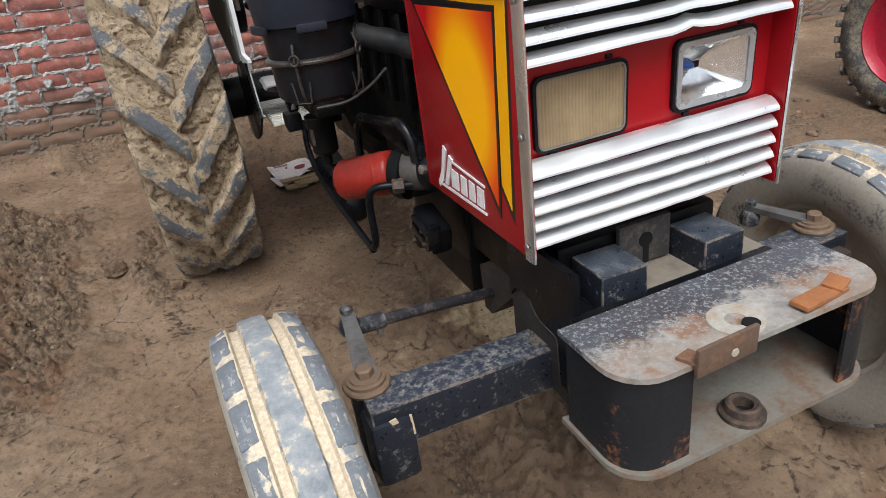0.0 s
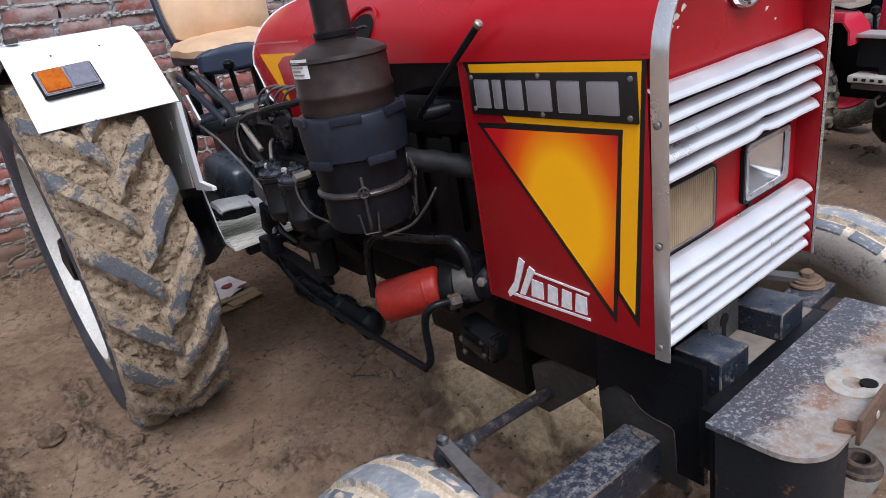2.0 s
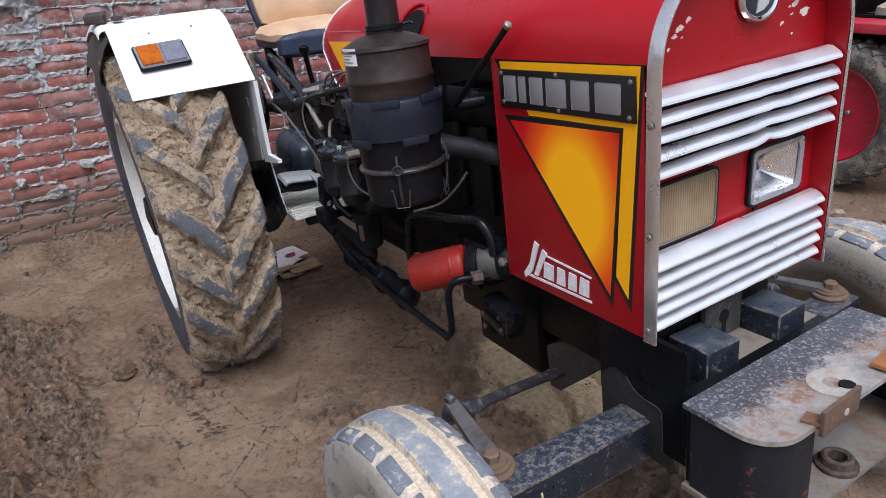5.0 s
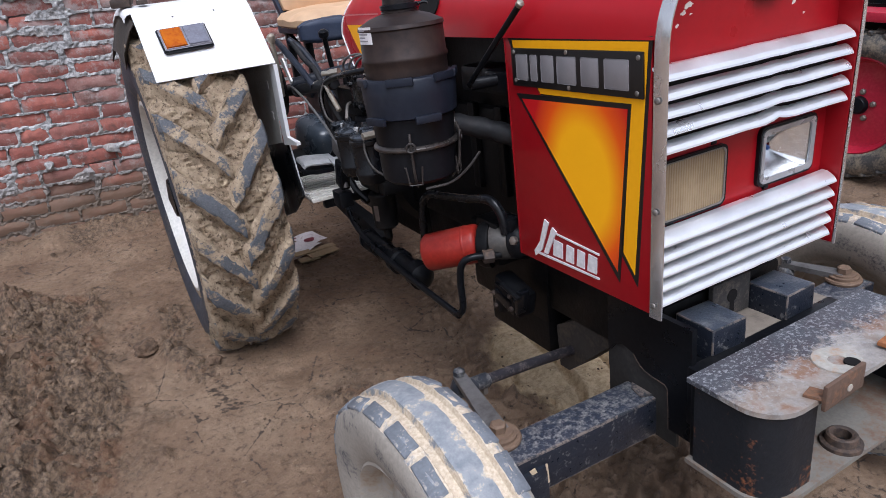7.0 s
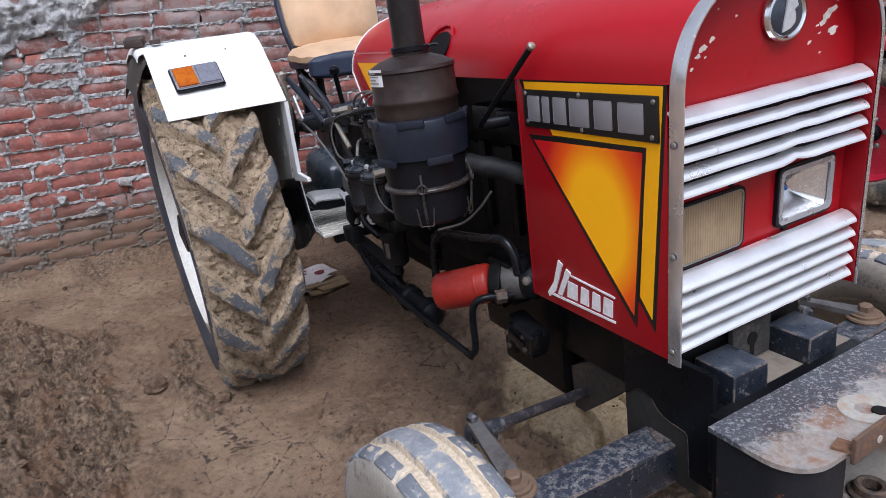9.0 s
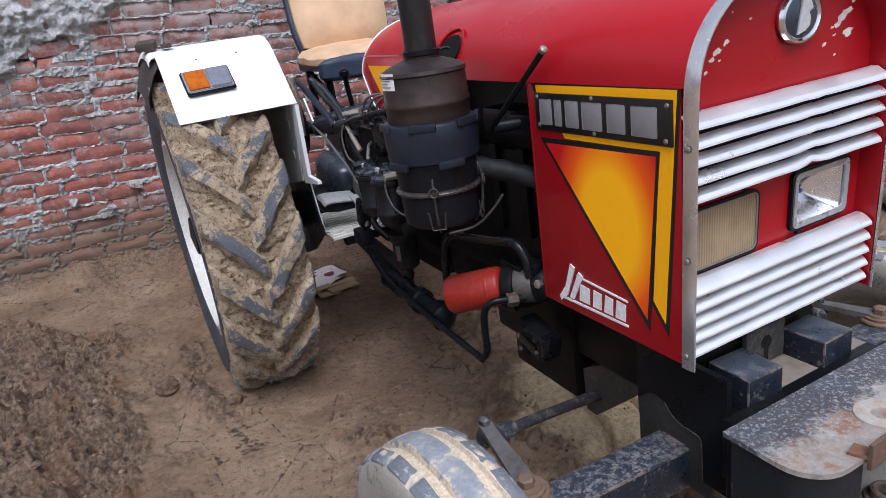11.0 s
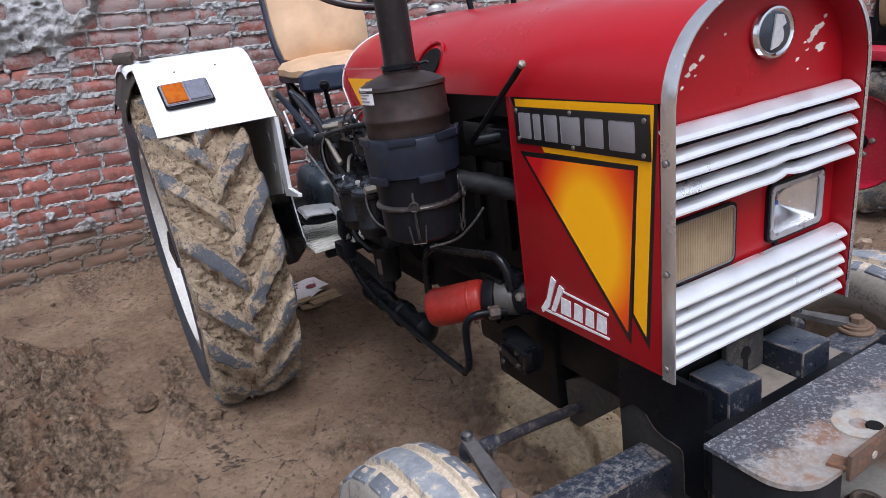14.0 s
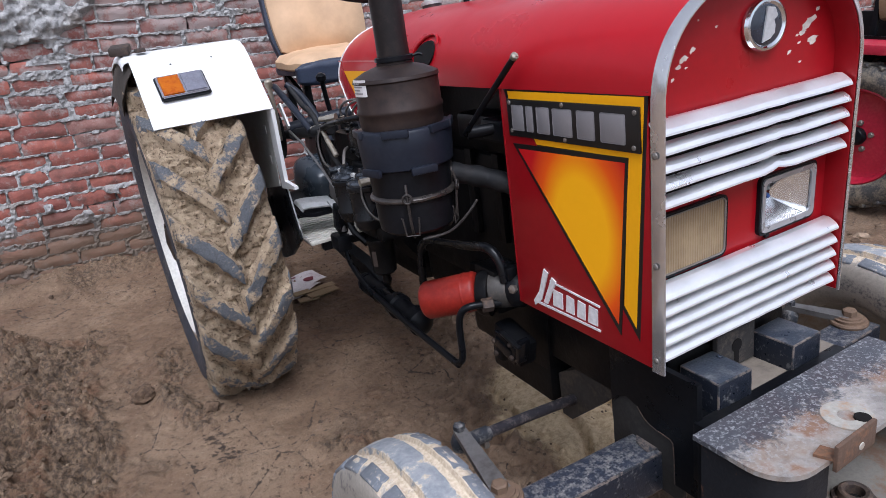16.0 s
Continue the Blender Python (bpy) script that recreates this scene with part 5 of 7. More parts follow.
P("feed_pump", lambda bm: (lathe(bm, (-0.085, 0.935, 0.655), (0, 0, 1), [(0, 0.010), (0.004, 0.026), (0.012, 0.034), (0.095, 0.036), (0.100, 0.040), (0.110, 0.040)], 28), box(bm, (-0.06, 0.93, 0.785), (0.08, 0.10, 0.04), 0.01), cyl(bm, (-0.085, 0.935, 0.63), (-0.085, 0.935, 0.655), 0.012)), M_engine, fuel, "black sediment bowl")
P("bowl_label", lambda bm: sheet(bm, [[(-0.085 + 0.0358 * math.cos(a), 0.935 + 0.0358 * math.sin(a), z) for a in (-2.9, -2.75, -2.6, -2.45)] for z in (0.69, 0.735)], 0.0005), M_rustiron, fuel)
P("injection_pump", lambda bm: (box(bm, (-0.02, 1.18, 0.90), (0.10, 0.24, 0.14), 0.02), box(bm, (-0.03, 1.12, 1.0), (0.08, 0.18, 0.08), 0.015), [cyl(bm, (-0.03, 1.06 + 0.05 * k, 1.03), (-0.03, 1.06 + 0.05 * k, 1.075), 0.012, 0.010, 10) for k in range(4)], box(bm, (-0.08, 0.98, 0.79), (0.05, 0.14, 0.05), 0.012)), M_engine, engine, "oily black injection pump")
P("pump_lever", lambda bm: (box(bm, (-0.10, 1.10, 0.83), (0.012, 0.05, 0.11), 0.004, (18, 0, 0)), box(bm, (-0.11, 1.17, 0.78), (0.03, 0.05, 0.09), 0.006, (20, 0, 0)), box(bm, (-0.115, 1.19, 0.70), (0.045, 0.07, 0.05), 0.008)), M_black, engine)
for k, (y, z) in enumerate(((1.28, 1.045), (1.15, 1.085))):
    P("union_nut", lambda bm: (cyl(bm, (-0.10, y, z), (-0.08, y - 0.025, z + 0.003), 0.012, 0.012, 6), cyl(bm, (-0.115, y + 0.02, z), (-0.10, y, z), 0.008, 0.008, 10)), M_unions, engine, "pale brass union nut")
P("injector_pipe", lambda bm: tube(bm, [(-0.06, 0.90, 1.105), (-0.11, 0.998, 1.092), (-0.115, 1.12, 1.070), (-0.115, 1.20, 1.040), (-0.112, 1.236, 0.994), (-0.105, 1.236, 0.94), (-0.09, 1.22, 0.88)], 0.0085, 12), M_gloss, engine, "bent black fuel pipe")
P("pipe_sleeve", lambda bm: (cyl(bm, (-0.118, 1.127, 1.030), (-0.118, 1.072, 0.988), 0.0075, 0.0075, 14, 0.002), cyl(bm, (-0.115, 1.165, 1.058), (-0.118, 1.127, 1.030), 0.007, 0.007, 12)), M_unions, engine, "pale metal pipe sleeve")
P("return_hose", lambda bm: tube(bm, [(-0.10, 1.46, 1.165), (-0.09, 1.387, 1.109), (-0.09, 1.315, 1.090), (-0.09, 1.262, 1.04), (-0.09, 1.211, 0.984), (-0.08, 1.17, 0.93)], 0.0085, 12), M_hose, engine, "dark rubber return hose")
P("cross_shaft", lambda bm: (cyl(bm, (-0.105, 1.60, 1.0), (-0.095, 1.146, 1.054), 0.017, 0.017, 20, 0.003), lathe(bm, (-0.103, 1.50, 1.012), (0, -1, 0.12), [(0, 0.017), (0.002, 0.024), (0.022, 0.024), (0.024, 0.017)], 20, False)), M_hose, gearbox, "dark horizontal shaft")
P("pump_cover", lambda bm: (lathe(bm, (-0.06, 1.02, 1.035), (-1, 0, 0), [(0, 0.055), (0.012, 0.055), (0.018, 0.045), (0.022, 0.02)], 28), [lathe(bm, (-0.074, 1.02 + 0.044 * math.cos(q), 1.035 + 0.044 * math.sin(q)), (-1, 0, 0), [(0, 0.008), (0.010, 0.008), (0.012, 0.004)], 6) for q in (0.5, 1.7, 2.9, 4.1, 5.3)]), M_gloss, engine, "round bolted pump cover")
P("linkage_rod", lambda bm: (tube(bm, [(-0.10, 1.17, 0.862), (-0.105, 1.16, 0.82), (-0.11, 1.16, 0.74)], 0.009, 10), box(bm, (-0.105, 1.18, 0.86), (0.02, 0.06, 0.05), 0.005, (20, 0, 0))), M_armsteel, engine, "worn steel linkage rod")
P("injector_pipe", lambda bm: tube(bm, [(-0.11, 1.29, 1.04), (-0.12, 1.36, 1.09), (-0.13, 1.44, 1.14), (-0.12, 1.56, 1.17)], 0.011, 10), M_navyplastic, engine)
P("injector_pipe", lambda bm: tube(bm, [(-0.07, 1.10, 1.0), (-0.10, 1.05, 1.0), (-0.12, 1.02, 0.97)], 0.0045, 8), M_steel, engine)
for y, z in ((1.045, 0.952), (1.065, 0.952), (0.945, 0.952), (0.965, 0.952)):
    P("cover_bolt", lambda bm: lathe(bm, (-0.118, y, z - 0.008), (0, 0, 1), [(0, 0.007), (0.008, 0.007), (0.010, 0.004)], 6), M_pedal, fuel)
for k in range(4):
    y = 1.06 + 0.05 * k
    P("injector_line", lambda bm: tube(bm, [(-0.03, y, 1.07), (-0.035, y - 0.01, 1.10), (-0.02, y - 0.06, 1.125), (0.04, y - 0.14, 1.12)], 0.0035, 8), M_armsteel, engine)
    P("line_nut", lambda bm: lathe(bm, (-0.03, y, 1.062), (0, 0, 1), [(0, 0.008), (0.014, 0.008), (0.016, 0.006)], 6), M_unions, engine)
P("leak_line", lambda bm: tube(bm, [(-0.125, 1.10, 0.945), (-0.14, 1.13, 0.97), (-0.135, 1.16, 1.03), (-0.11, 1.16, 1.075)], 0.0035, 8), M_darkwire, engine)
P("banjo_bolt", lambda bm: cyl(bm, (-0.140, 0.868, 0.945), (-0.10, 0.868, 0.945), 0.010, 0.010, 8), M_unions, fuel)
P("throttle_rod", lambda bm: tube(bm, [(-0.118, 1.11, 0.86), (-0.125, 1.20, 0.93), (-0.13, 1.34, 1.00), (-0.13, 1.46, 1.03)], 0.004, 8, 0), M_armsteel, engine)
P("cross_shaft", lambda bm: cyl(bm, (-0.12, 1.50, 1.03), (0.12, 1.42, 1.06), 0.022, 0.022, 18), M_navyplastic, gearbox)
P("brake_lever", lambda bm: (tube(bm, [(-0.155, 1.50, 1.0), (-0.158, 1.48, 1.08), (-0.165, 1.46, 1.18)], 0.008, 10), lathe(bm, (-0.165, 1.46, 1.175), (-0.05, -0.15, 1), [(0, 0.009), (0.006, 0.013), (0.022, 0.013), (0.028, 0.006)], 14)), M_unions, gearbox, "worn pale hand lever")
P("lever_plate", lambda bm: slab(bm, [(-0.15, 1.47, 1.12), (-0.15, 1.40, 1.045), (-0.15, 1.385, 1.055), (-0.15, 1.44, 1.125)], (0.006, 0, 0)), M_alu, gearbox)
P("brake_drum", lambda bm: lathe(bm, (-0.165, 1.60, 1.02), (1, 0, 0), [(0, 0.0), (0.0, 0.09), (0.01, 0.10), (0.03, 0.10), (0.034, 0.08)], 28), M_engine, gearbox)
P("gear_lever", lambda bm: (tube(bm, [(0.10, 1.62, 0.90), (0.08, 1.63, 1.05), (0.06, 1.60, 1.16)], 0.009, 10), lathe(bm, (0.06, 1.60, 1.155), (-0.1, -0.2, 1), [(0, 0.01), (0.008, 0.018), (0.024, 0.018), (0.032, 0.008)], 16)), M_black, gearbox)
P("hose_loop", lambda bm: tube(bm, [(-0.08, 1.56, 1.17), (-0.05, 1.52, 1.13), (-0.03, 1.44, 1.05), (-0.03, 1.36, 0.98)], 0.012, 10), M_navyplastic, gearbox)
foot = P("footplate", lambda bm: box(bm, (-0.020, 1.665, 0.635), (0.245, 0.45, 0.012), 0.003), M_foot, label="ribbed grey metal footplate")
for k in range(16):
    P("rib", lambda bm: box(bm, (-0.020, 1.455 + 0.028 * k, 0.643), (0.24, 0.013, 0.009), 0.003), M_foot, foot)
P("foot_bracket", lambda bm: (slab(bm, [(-0.05, 1.56, 0.63), (-0.05, 1.20, 0.60), (-0.05, 1.08, 0.575), (-0.05, 1.10, 0.545), (-0.05, 1.30, 0.555), (-0.05, 1.56, 0.60)], (0.04, 0, 0)), box(bm, (0.0, 1.475, 0.610), (0.19, 0.035, 0.035), 0.005)), M_black, foot)
P("pedal", lambda bm: sheet(bm, [[(x, 1.50 + 0.085 * v, z + 0.012 * v - 0.03 * max(0, 0.35 - v) ** 1.3) for v in (0, 0.08, 0.2, 0.35, 0.6, 1.0)] for x, z in ((-0.136, 0.748), (-0.128, 0.757), (-0.105, 0.758), (-0.06, 0.752), (-0.008, 0.744))], 0.006), M_pedal, foot, "worn steel pedal with turned-down lip")
P("pedal_rubber", lambda bm: sheet(bm, [[(x, 1.497 + 0.08 * v, z) for v in (0, 0.5, 1.0)] for x, z in ((-0.142, 0.752), (-0.130, 0.735), (-0.09, 0.726), (-0.008, 0.724))], 0.014), M_plastic, foot)
P("pedal", lambda bm: (box(bm, (-0.024, 1.445, 0.755), (0.052, 0.055, 0.010), 0.004, (16, 4, 0)), box(bm, (-0.025, 1.418, 0.740), (0.050, 0.010, 0.030), 0.004, (12, 4, 0))), M_pedal, foot, "small worn steel brake pedal")
P("pedal_arm", lambda bm: (tube(bm, [(-0.020, 1.44, 0.745), (-0.006, 1.42, 0.70), (0.0, 1.38, 0.655), (0.02, 1.33, 0.62)], 0.012, 8, 0), tube(bm, [(0.0, 1.58, 0.76), (0.05, 1.56, 0.72), (0.07, 1.52, 0.64)], 0.010, 8, 0)), M_black, foot)
P("toolbox", lambda bm: box(bm, (0.05, 1.82, 0.75), (0.16, 0.24, 0.20), 0.07, (14, 0, 6), 5), M_coverblue, gearbox, "rounded blue-grey cover")

# seat and steering wheel
def cushion(bm, c, s, puff, rot, round_=0.45, crease=0.004, edge=0.55):
    """A stuffed cushion with rounded corners and slight creases."""
    bmesh.ops.create_cube(bm, size=1.0)
    bmesh.ops.subdivide_edges(bm, edges=bm.edges[:], cuts=13, use_grid_fill=True)
    m = pose(*c, *rot)
    for v in bm.verts:
        p = v.co.copy()
        u, w = 2 * p.x, 2 * p.y
        ex, ey = 1 - u ** 4, 1 - w ** 4
        q = V(p.x * s[0] * math.sqrt(1 - round_ * w ** 4 / 2), p.y * s[1] * math.sqrt(1 - round_ * u ** 4 / 2), p.z * s[2] * (edge + (1 - edge) * math.sqrt(max(0.0, ex * ey))) + puff * ex * ey * (1 if p.z > 0.49 else 0.0))
        q += V(0, 0, crease * noise.noise(V(p.x * 7, p.y * 7, p.z)) + 0.5 * crease * noise.noise(V(p.x * 17, p.y * 5, p.z)))
        v.co = m @ q


seat = P("seat_base", lambda bm: box(bm, (0.262, 2.10, 1.185), (0.36, 0.32, 0.045), 0.02), M_navy, label="tan and navy vinyl tractor seat")
P("seat_cushion", lambda bm: cushion(bm, (0.268, 2.085, 1.207), (0.40, 0.385, 0.080), 0.010, (3, 0, 0), 0.5, 0.006, 0.3), M_seat, seat, "tan vinyl cushion")
P("seat_front", lambda bm: cushion(bm, (0.266, 1.896, 1.168), (0.405, 0.055, 0.085), 0.004, (0, 0, 0), 0.25, 0.006, 0.6), M_navy, seat, "navy vinyl seat front")
P("backrest", lambda bm: cushion(bm, (0.315, 2.26, 1.485), (0.43, 0.50, 0.075), 0.022, (80, 0, 0), 0.3, 0.006, 0.3), M_seat, seat, "tan vinyl backrest")
P("backrest_border", lambda bm: cushion(bm, (0.318, 2.300, 1.475), (0.455, 0.53, 0.07), 0.01, (80, 0, 0), 0.35), M_navy, seat, "navy vinyl border")
for x, y in ((0.12, 1.98), (0.40, 1.98), (0.12, 2.22), (0.40, 2.22)):
    P("seat_leg", lambda bm: box(bm, (x, y, 1.05), (0.03, 0.03, 0.32), 0.004), M_black, seat)
P("seat_rail", lambda bm: box(bm, (0.26, 2.1, 0.93), (0.38, 0.36, 0.03), 0.006), M_black, seat)
P("seat_brace", lambda bm: box(bm, (0.12, 2.1, 1.10), (0.02, 0.36, 0.03), 0.004, (24, 0, 0)), M_black, seat)
P("seat_brace", lambda bm: box(bm, (0.26, 1.97, 1.14), (0.32, 0.02, 0.03), 0.004), M_black, seat)
wheel = P("steering_wheel", lambda bm: None or tube(bm, [(0.235 + 0.20 * math.cos(a), 1.545 + 0.20 * math.sin(a) * 0.86, 1.50 + 0.20 * math.sin(a) * 0.51) for a in [2 * math.pi * k / 40 for k in range(41)]], 0.0125, 12, 0), M_wheelrim, label="black steering wheel with dark red worn rim")
for k in range(3):
    a = radians(-90 + 120 * k + 25)
    P("spoke", lambda bm: tube(bm, [(0.235, 1.56, 1.475), (0.235 + 0.20 * math.cos(a), 1.545 + 0.172 * math.sin(a), 1.50 + 0.102 * math.sin(a))], 0.007, 8, 0), M_black, wheel)
P("steering_column", lambda bm: cyl(bm, (0.235, 1.56, 1.475), (0.235, 1.15, 1.24), 0.017), M_black, wheel)
P("dash", lambda bm: box(bm, (0.245, 1.16, 1.19), (0.42, 0.03, 0.14), 0.01), M_black, cowl)
P("mirror_loop", lambda bm: tube(bm, [(0.24, 0.86, 1.34), (0.24, 0.87, 1.40), (0.25, 0.86, 1.44), (0.30, 0.85, 1.455), (0.36, 0.85, 1.43), (0.37, 0.85, 1.34)], 0.008, 10), M_black, hood, "black wire loop")

# ---- ground ----
def soft(x, a, b):
    t = np.clip((x - a) / (b - a), 0, 1)
    return t * t * (3 - 2 * t)


TABLES = {}


def lattice(x, y, scale, seed):
    """Smooth value noise on arrays."""
    if seed not in TABLES:
        TABLES[seed] = np.random.RandomState(seed).rand(256, 256) * 2 - 1
    table = TABLES[seed]
    u, v = x * scale, y * scale
    i, j = np.floor(u).astype(int), np.floor(v).astype(int)
    f, g = u - i, v - j
    f, g = f * f * (3 - 2 * f), g * g * (3 - 2 * g)
    a, b = table[i % 256, j % 256], table[(i + 1) % 256, j % 256]
    c, d = table[i % 256, (j + 1) % 256], table[(i + 1) % 256, (j + 1) % 256]
    return (a * (1 - f) + b * f) * (1 - g) + (c * (1 - f) + d * f) * g


def cells(x, y, scale, seed):
    """Broken lumps: how high each point stands on the nearest lump of a jittered grid, from 0 to about 1.4."""
    table = np.random.RandomState(seed).rand(5, 128, 128)
    u, v = x * scale, y * scale
    i, j = np.floor(u).astype(int), np.floor(v).astype(int)
    best, high = np.full(x.shape, 9.0), np.zeros(x.shape)
    for a in (-1, 0, 1):
        for b in (-1, 0, 1):
            p, q = (i + a) % 128, (j + b) % 128
            du, dv = u - (i + a + table[0, p, q]), v - (j + b + table[1, p, q])
            d = np.abs(du) ** 1.6 + np.abs(dv) ** 1.6
            h = (0.25 + 1.1 * table[2, p, q] ** 2) * (1 - 1.3 * np.minimum(d, 0.75)) + 0.5 * (du * (table[3, p, q] - 0.5) + dv * (table[4, p, q] - 0.5))
            m = d < best
            best, high = np.where(m, d, best), np.where(m, h, high)
    return high


def clod_zone(x, y):
    """Where the clay lies broken up: the dug heap, along the rear tyre, below the engine and axle, and beyond the far front wheel."""
    wob = 0.09 * lattice(x, y, 3, 5) + 0.05 * lattice(x, y, 9, 6)
    left = soft(-x + wob, 0.90, 0.99) * (1 - soft(-x + wob, 2.0, 2.4)) * soft(y, 0.9, 1.2) * (1 - soft(y + wob + 0.9 * (x + 0.98), 2.22, 2.42))
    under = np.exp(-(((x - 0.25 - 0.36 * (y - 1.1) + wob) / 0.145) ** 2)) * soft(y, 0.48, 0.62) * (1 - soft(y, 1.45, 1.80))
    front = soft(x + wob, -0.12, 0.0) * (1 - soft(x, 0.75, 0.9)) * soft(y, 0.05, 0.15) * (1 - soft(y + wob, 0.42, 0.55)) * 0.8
    trail = np.exp(-(((x + 0.67 + 0.5 * wob) / 0.055) ** 2)) * soft(y, 1.35, 1.5) * (1 - soft(y, 1.95, 2.1)) * 0.8
    print_ = np.exp(-(((x + 0.18 + wob) / 0.12) ** 2 + ((y - 1.12 + wob) / 0.11) ** 2)) * 0.58
    beyond = 0.30 * soft(x, 1.7, 2.3) * soft(y, 0.2, 0.6) * (1 - soft(y, 1.9, 2.6)) * (1 - soft(x, 4.2, 5.0))
    foot = soft(y + wob, 2.98, 3.10) * 0.35
    patchy = 0.30 * soft(lattice(x, y, 3.1, 28) + 0.5 * lattice(x, y, 11, 29), 0.35, 0.8)
    # engine and axle zones weigh less, which lightens their shaded ground
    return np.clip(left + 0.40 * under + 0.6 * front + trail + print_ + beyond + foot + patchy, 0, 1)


def pale_zone(x, y):
    """Smooth pale clay squeezed up in the wheel rut below the axle, spread wider to lighten the shaded ground there."""
    wob = 0.05 * lattice(x, y, 6, 33)
    return np.clip(1.9 * np.exp(-(((x - 0.46 + wob) / 0.25) ** 2 + ((y - 0.80 + wob) / 0.34) ** 2)) - 0.25, 0, 1)


def crumble(x, y):
    """Crumbly relief of dug clay: warped lumps of several sizes, between about -0.5 and 1."""
    u = x + 0.030 * lattice(x, y, 11, 81) + 0.012 * lattice(x, y, 37, 82)
    v = y + 0.030 * lattice(x, y, 11, 83) + 0.012 * lattice(x, y, 37, 84)
    h = 0.30 * lattice(u, v, 5, 11) + 0.30 * (0.5 - np.abs(lattice(u, v, 13, 12))) + 0.26 * (0.5 - np.abs(lattice(u, v, 27, 13)))
    return h + 0.34 * cells(u, v, 15, 71) * soft(lattice(x, y, 6, 85), -0.5, 0.4) + 0.20 * cells(u, v, 34, 72) + 0.13 * lattice(u, v, 64, 14)


def ground_height(x, y):
    z = 0.012 * lattice(x, y, 1.3, 1) + 0.005 * lattice(x, y, 4.1, 2) + 0.0025 * lattice(x, y, 13, 3)
    rough = soft(lattice(x, y, 2.7, 24), -0.2, 0.5)
    z = z + (0.0015 + 0.004 * rough) * lattice(x, y, 29, 25) + (0.001 + 0.0022 * rough) * lattice(x, y, 55, 26)
    c = clod_zone(x, y)
    z = z + c * np.where(x > 1.1, 0.020 + 0.055 * lattice(x, y, 2.2, 34) + 0.030 * lattice(x, y, 6, 35) + 0.02 * lattice(x, y, 15, 36), np.where(x > 0.0, 0.20, 0.135) * crumble(x, y) - 0.008)
    wet = pale_zone(x, y)
    bars = soft(np.sin((x * 0.97 - y * 0.22) * 40.0 + 0.9 * lattice(x, y, 9, 61)), 0.72, 0.97)
    z = z * (1 - 0.75 * wet) + wet * (0.018 - 0.034 * bars + 0.018 * lattice(x, y, 8, 62) + 0.008 * lattice(x, y, 21, 63))
    crack = np.abs(lattice(x, y, 6.0, 21) + 0.5 * lattice(x, y, 17, 22) + 0.2 * lattice(x, y, 43, 30))
    z = z - 0.007 * (1 - soft(crack, 0.0, 0.04)) * (1 - c) * soft(lattice(x, y, 3.0, 23), 0.15, 0.5)
    z = z + (0.045 + 0.030 * lattice(x, y, 5, 37)) * soft(y, 2.90, 3.12) * (1 - soft(y, 3.3, 3.5))
    far = np.hypot(x, y - 1.5)
    z = z * (1 - soft(far, 6, 14))
    press = np.exp(-(((x + 0.41) / 0.20) ** 2 + ((y - 1.80) / 0.30) ** 2))
    return z - 0.015 * press


def steps(lo, hi, fine, reach):
    inner = list(np.arange(lo, hi, fine))
    d, out = fine, []
    p = hi
    while p < reach:
        out.append(p)
        d *= 1.22
        p += d
    d, low = fine, []
    p = lo - fine
    while p > -reach:
        low.append(p)
        d *= 1.22
        p -= d
    return np.array(low[::-1] + inner + out)


gx, gy = steps(-1.75, 0.9, 0.0065, 400), steps(0.2, 3.15, 0.0065, 400)
X, Y = np.meshgrid(gx, gy, indexing="ij")
Z = ground_height(X, Y)
nx, ny = X.shape
me = bpy.data.meshes.new("ground")
verts = np.stack([X, Y, Z], -1).reshape(-1, 3)
idx = np.arange(nx * ny).reshape(nx, ny)
faces = np.stack([idx[:-1, :-1], idx[1:, :-1], idx[1:, 1:], idx[:-1, 1:]], -1).reshape(-1, 4)
me.from_pydata(verts.tolist(), [], faces.tolist())
me.polygons.foreach_set("use_smooth", [True] * len(me.polygons))
# dug colour cut back below the tractor to brighten the ground in its shade
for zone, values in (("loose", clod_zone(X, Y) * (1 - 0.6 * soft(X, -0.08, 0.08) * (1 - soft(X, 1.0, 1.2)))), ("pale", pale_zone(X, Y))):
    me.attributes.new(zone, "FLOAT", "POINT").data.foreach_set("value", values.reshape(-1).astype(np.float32))


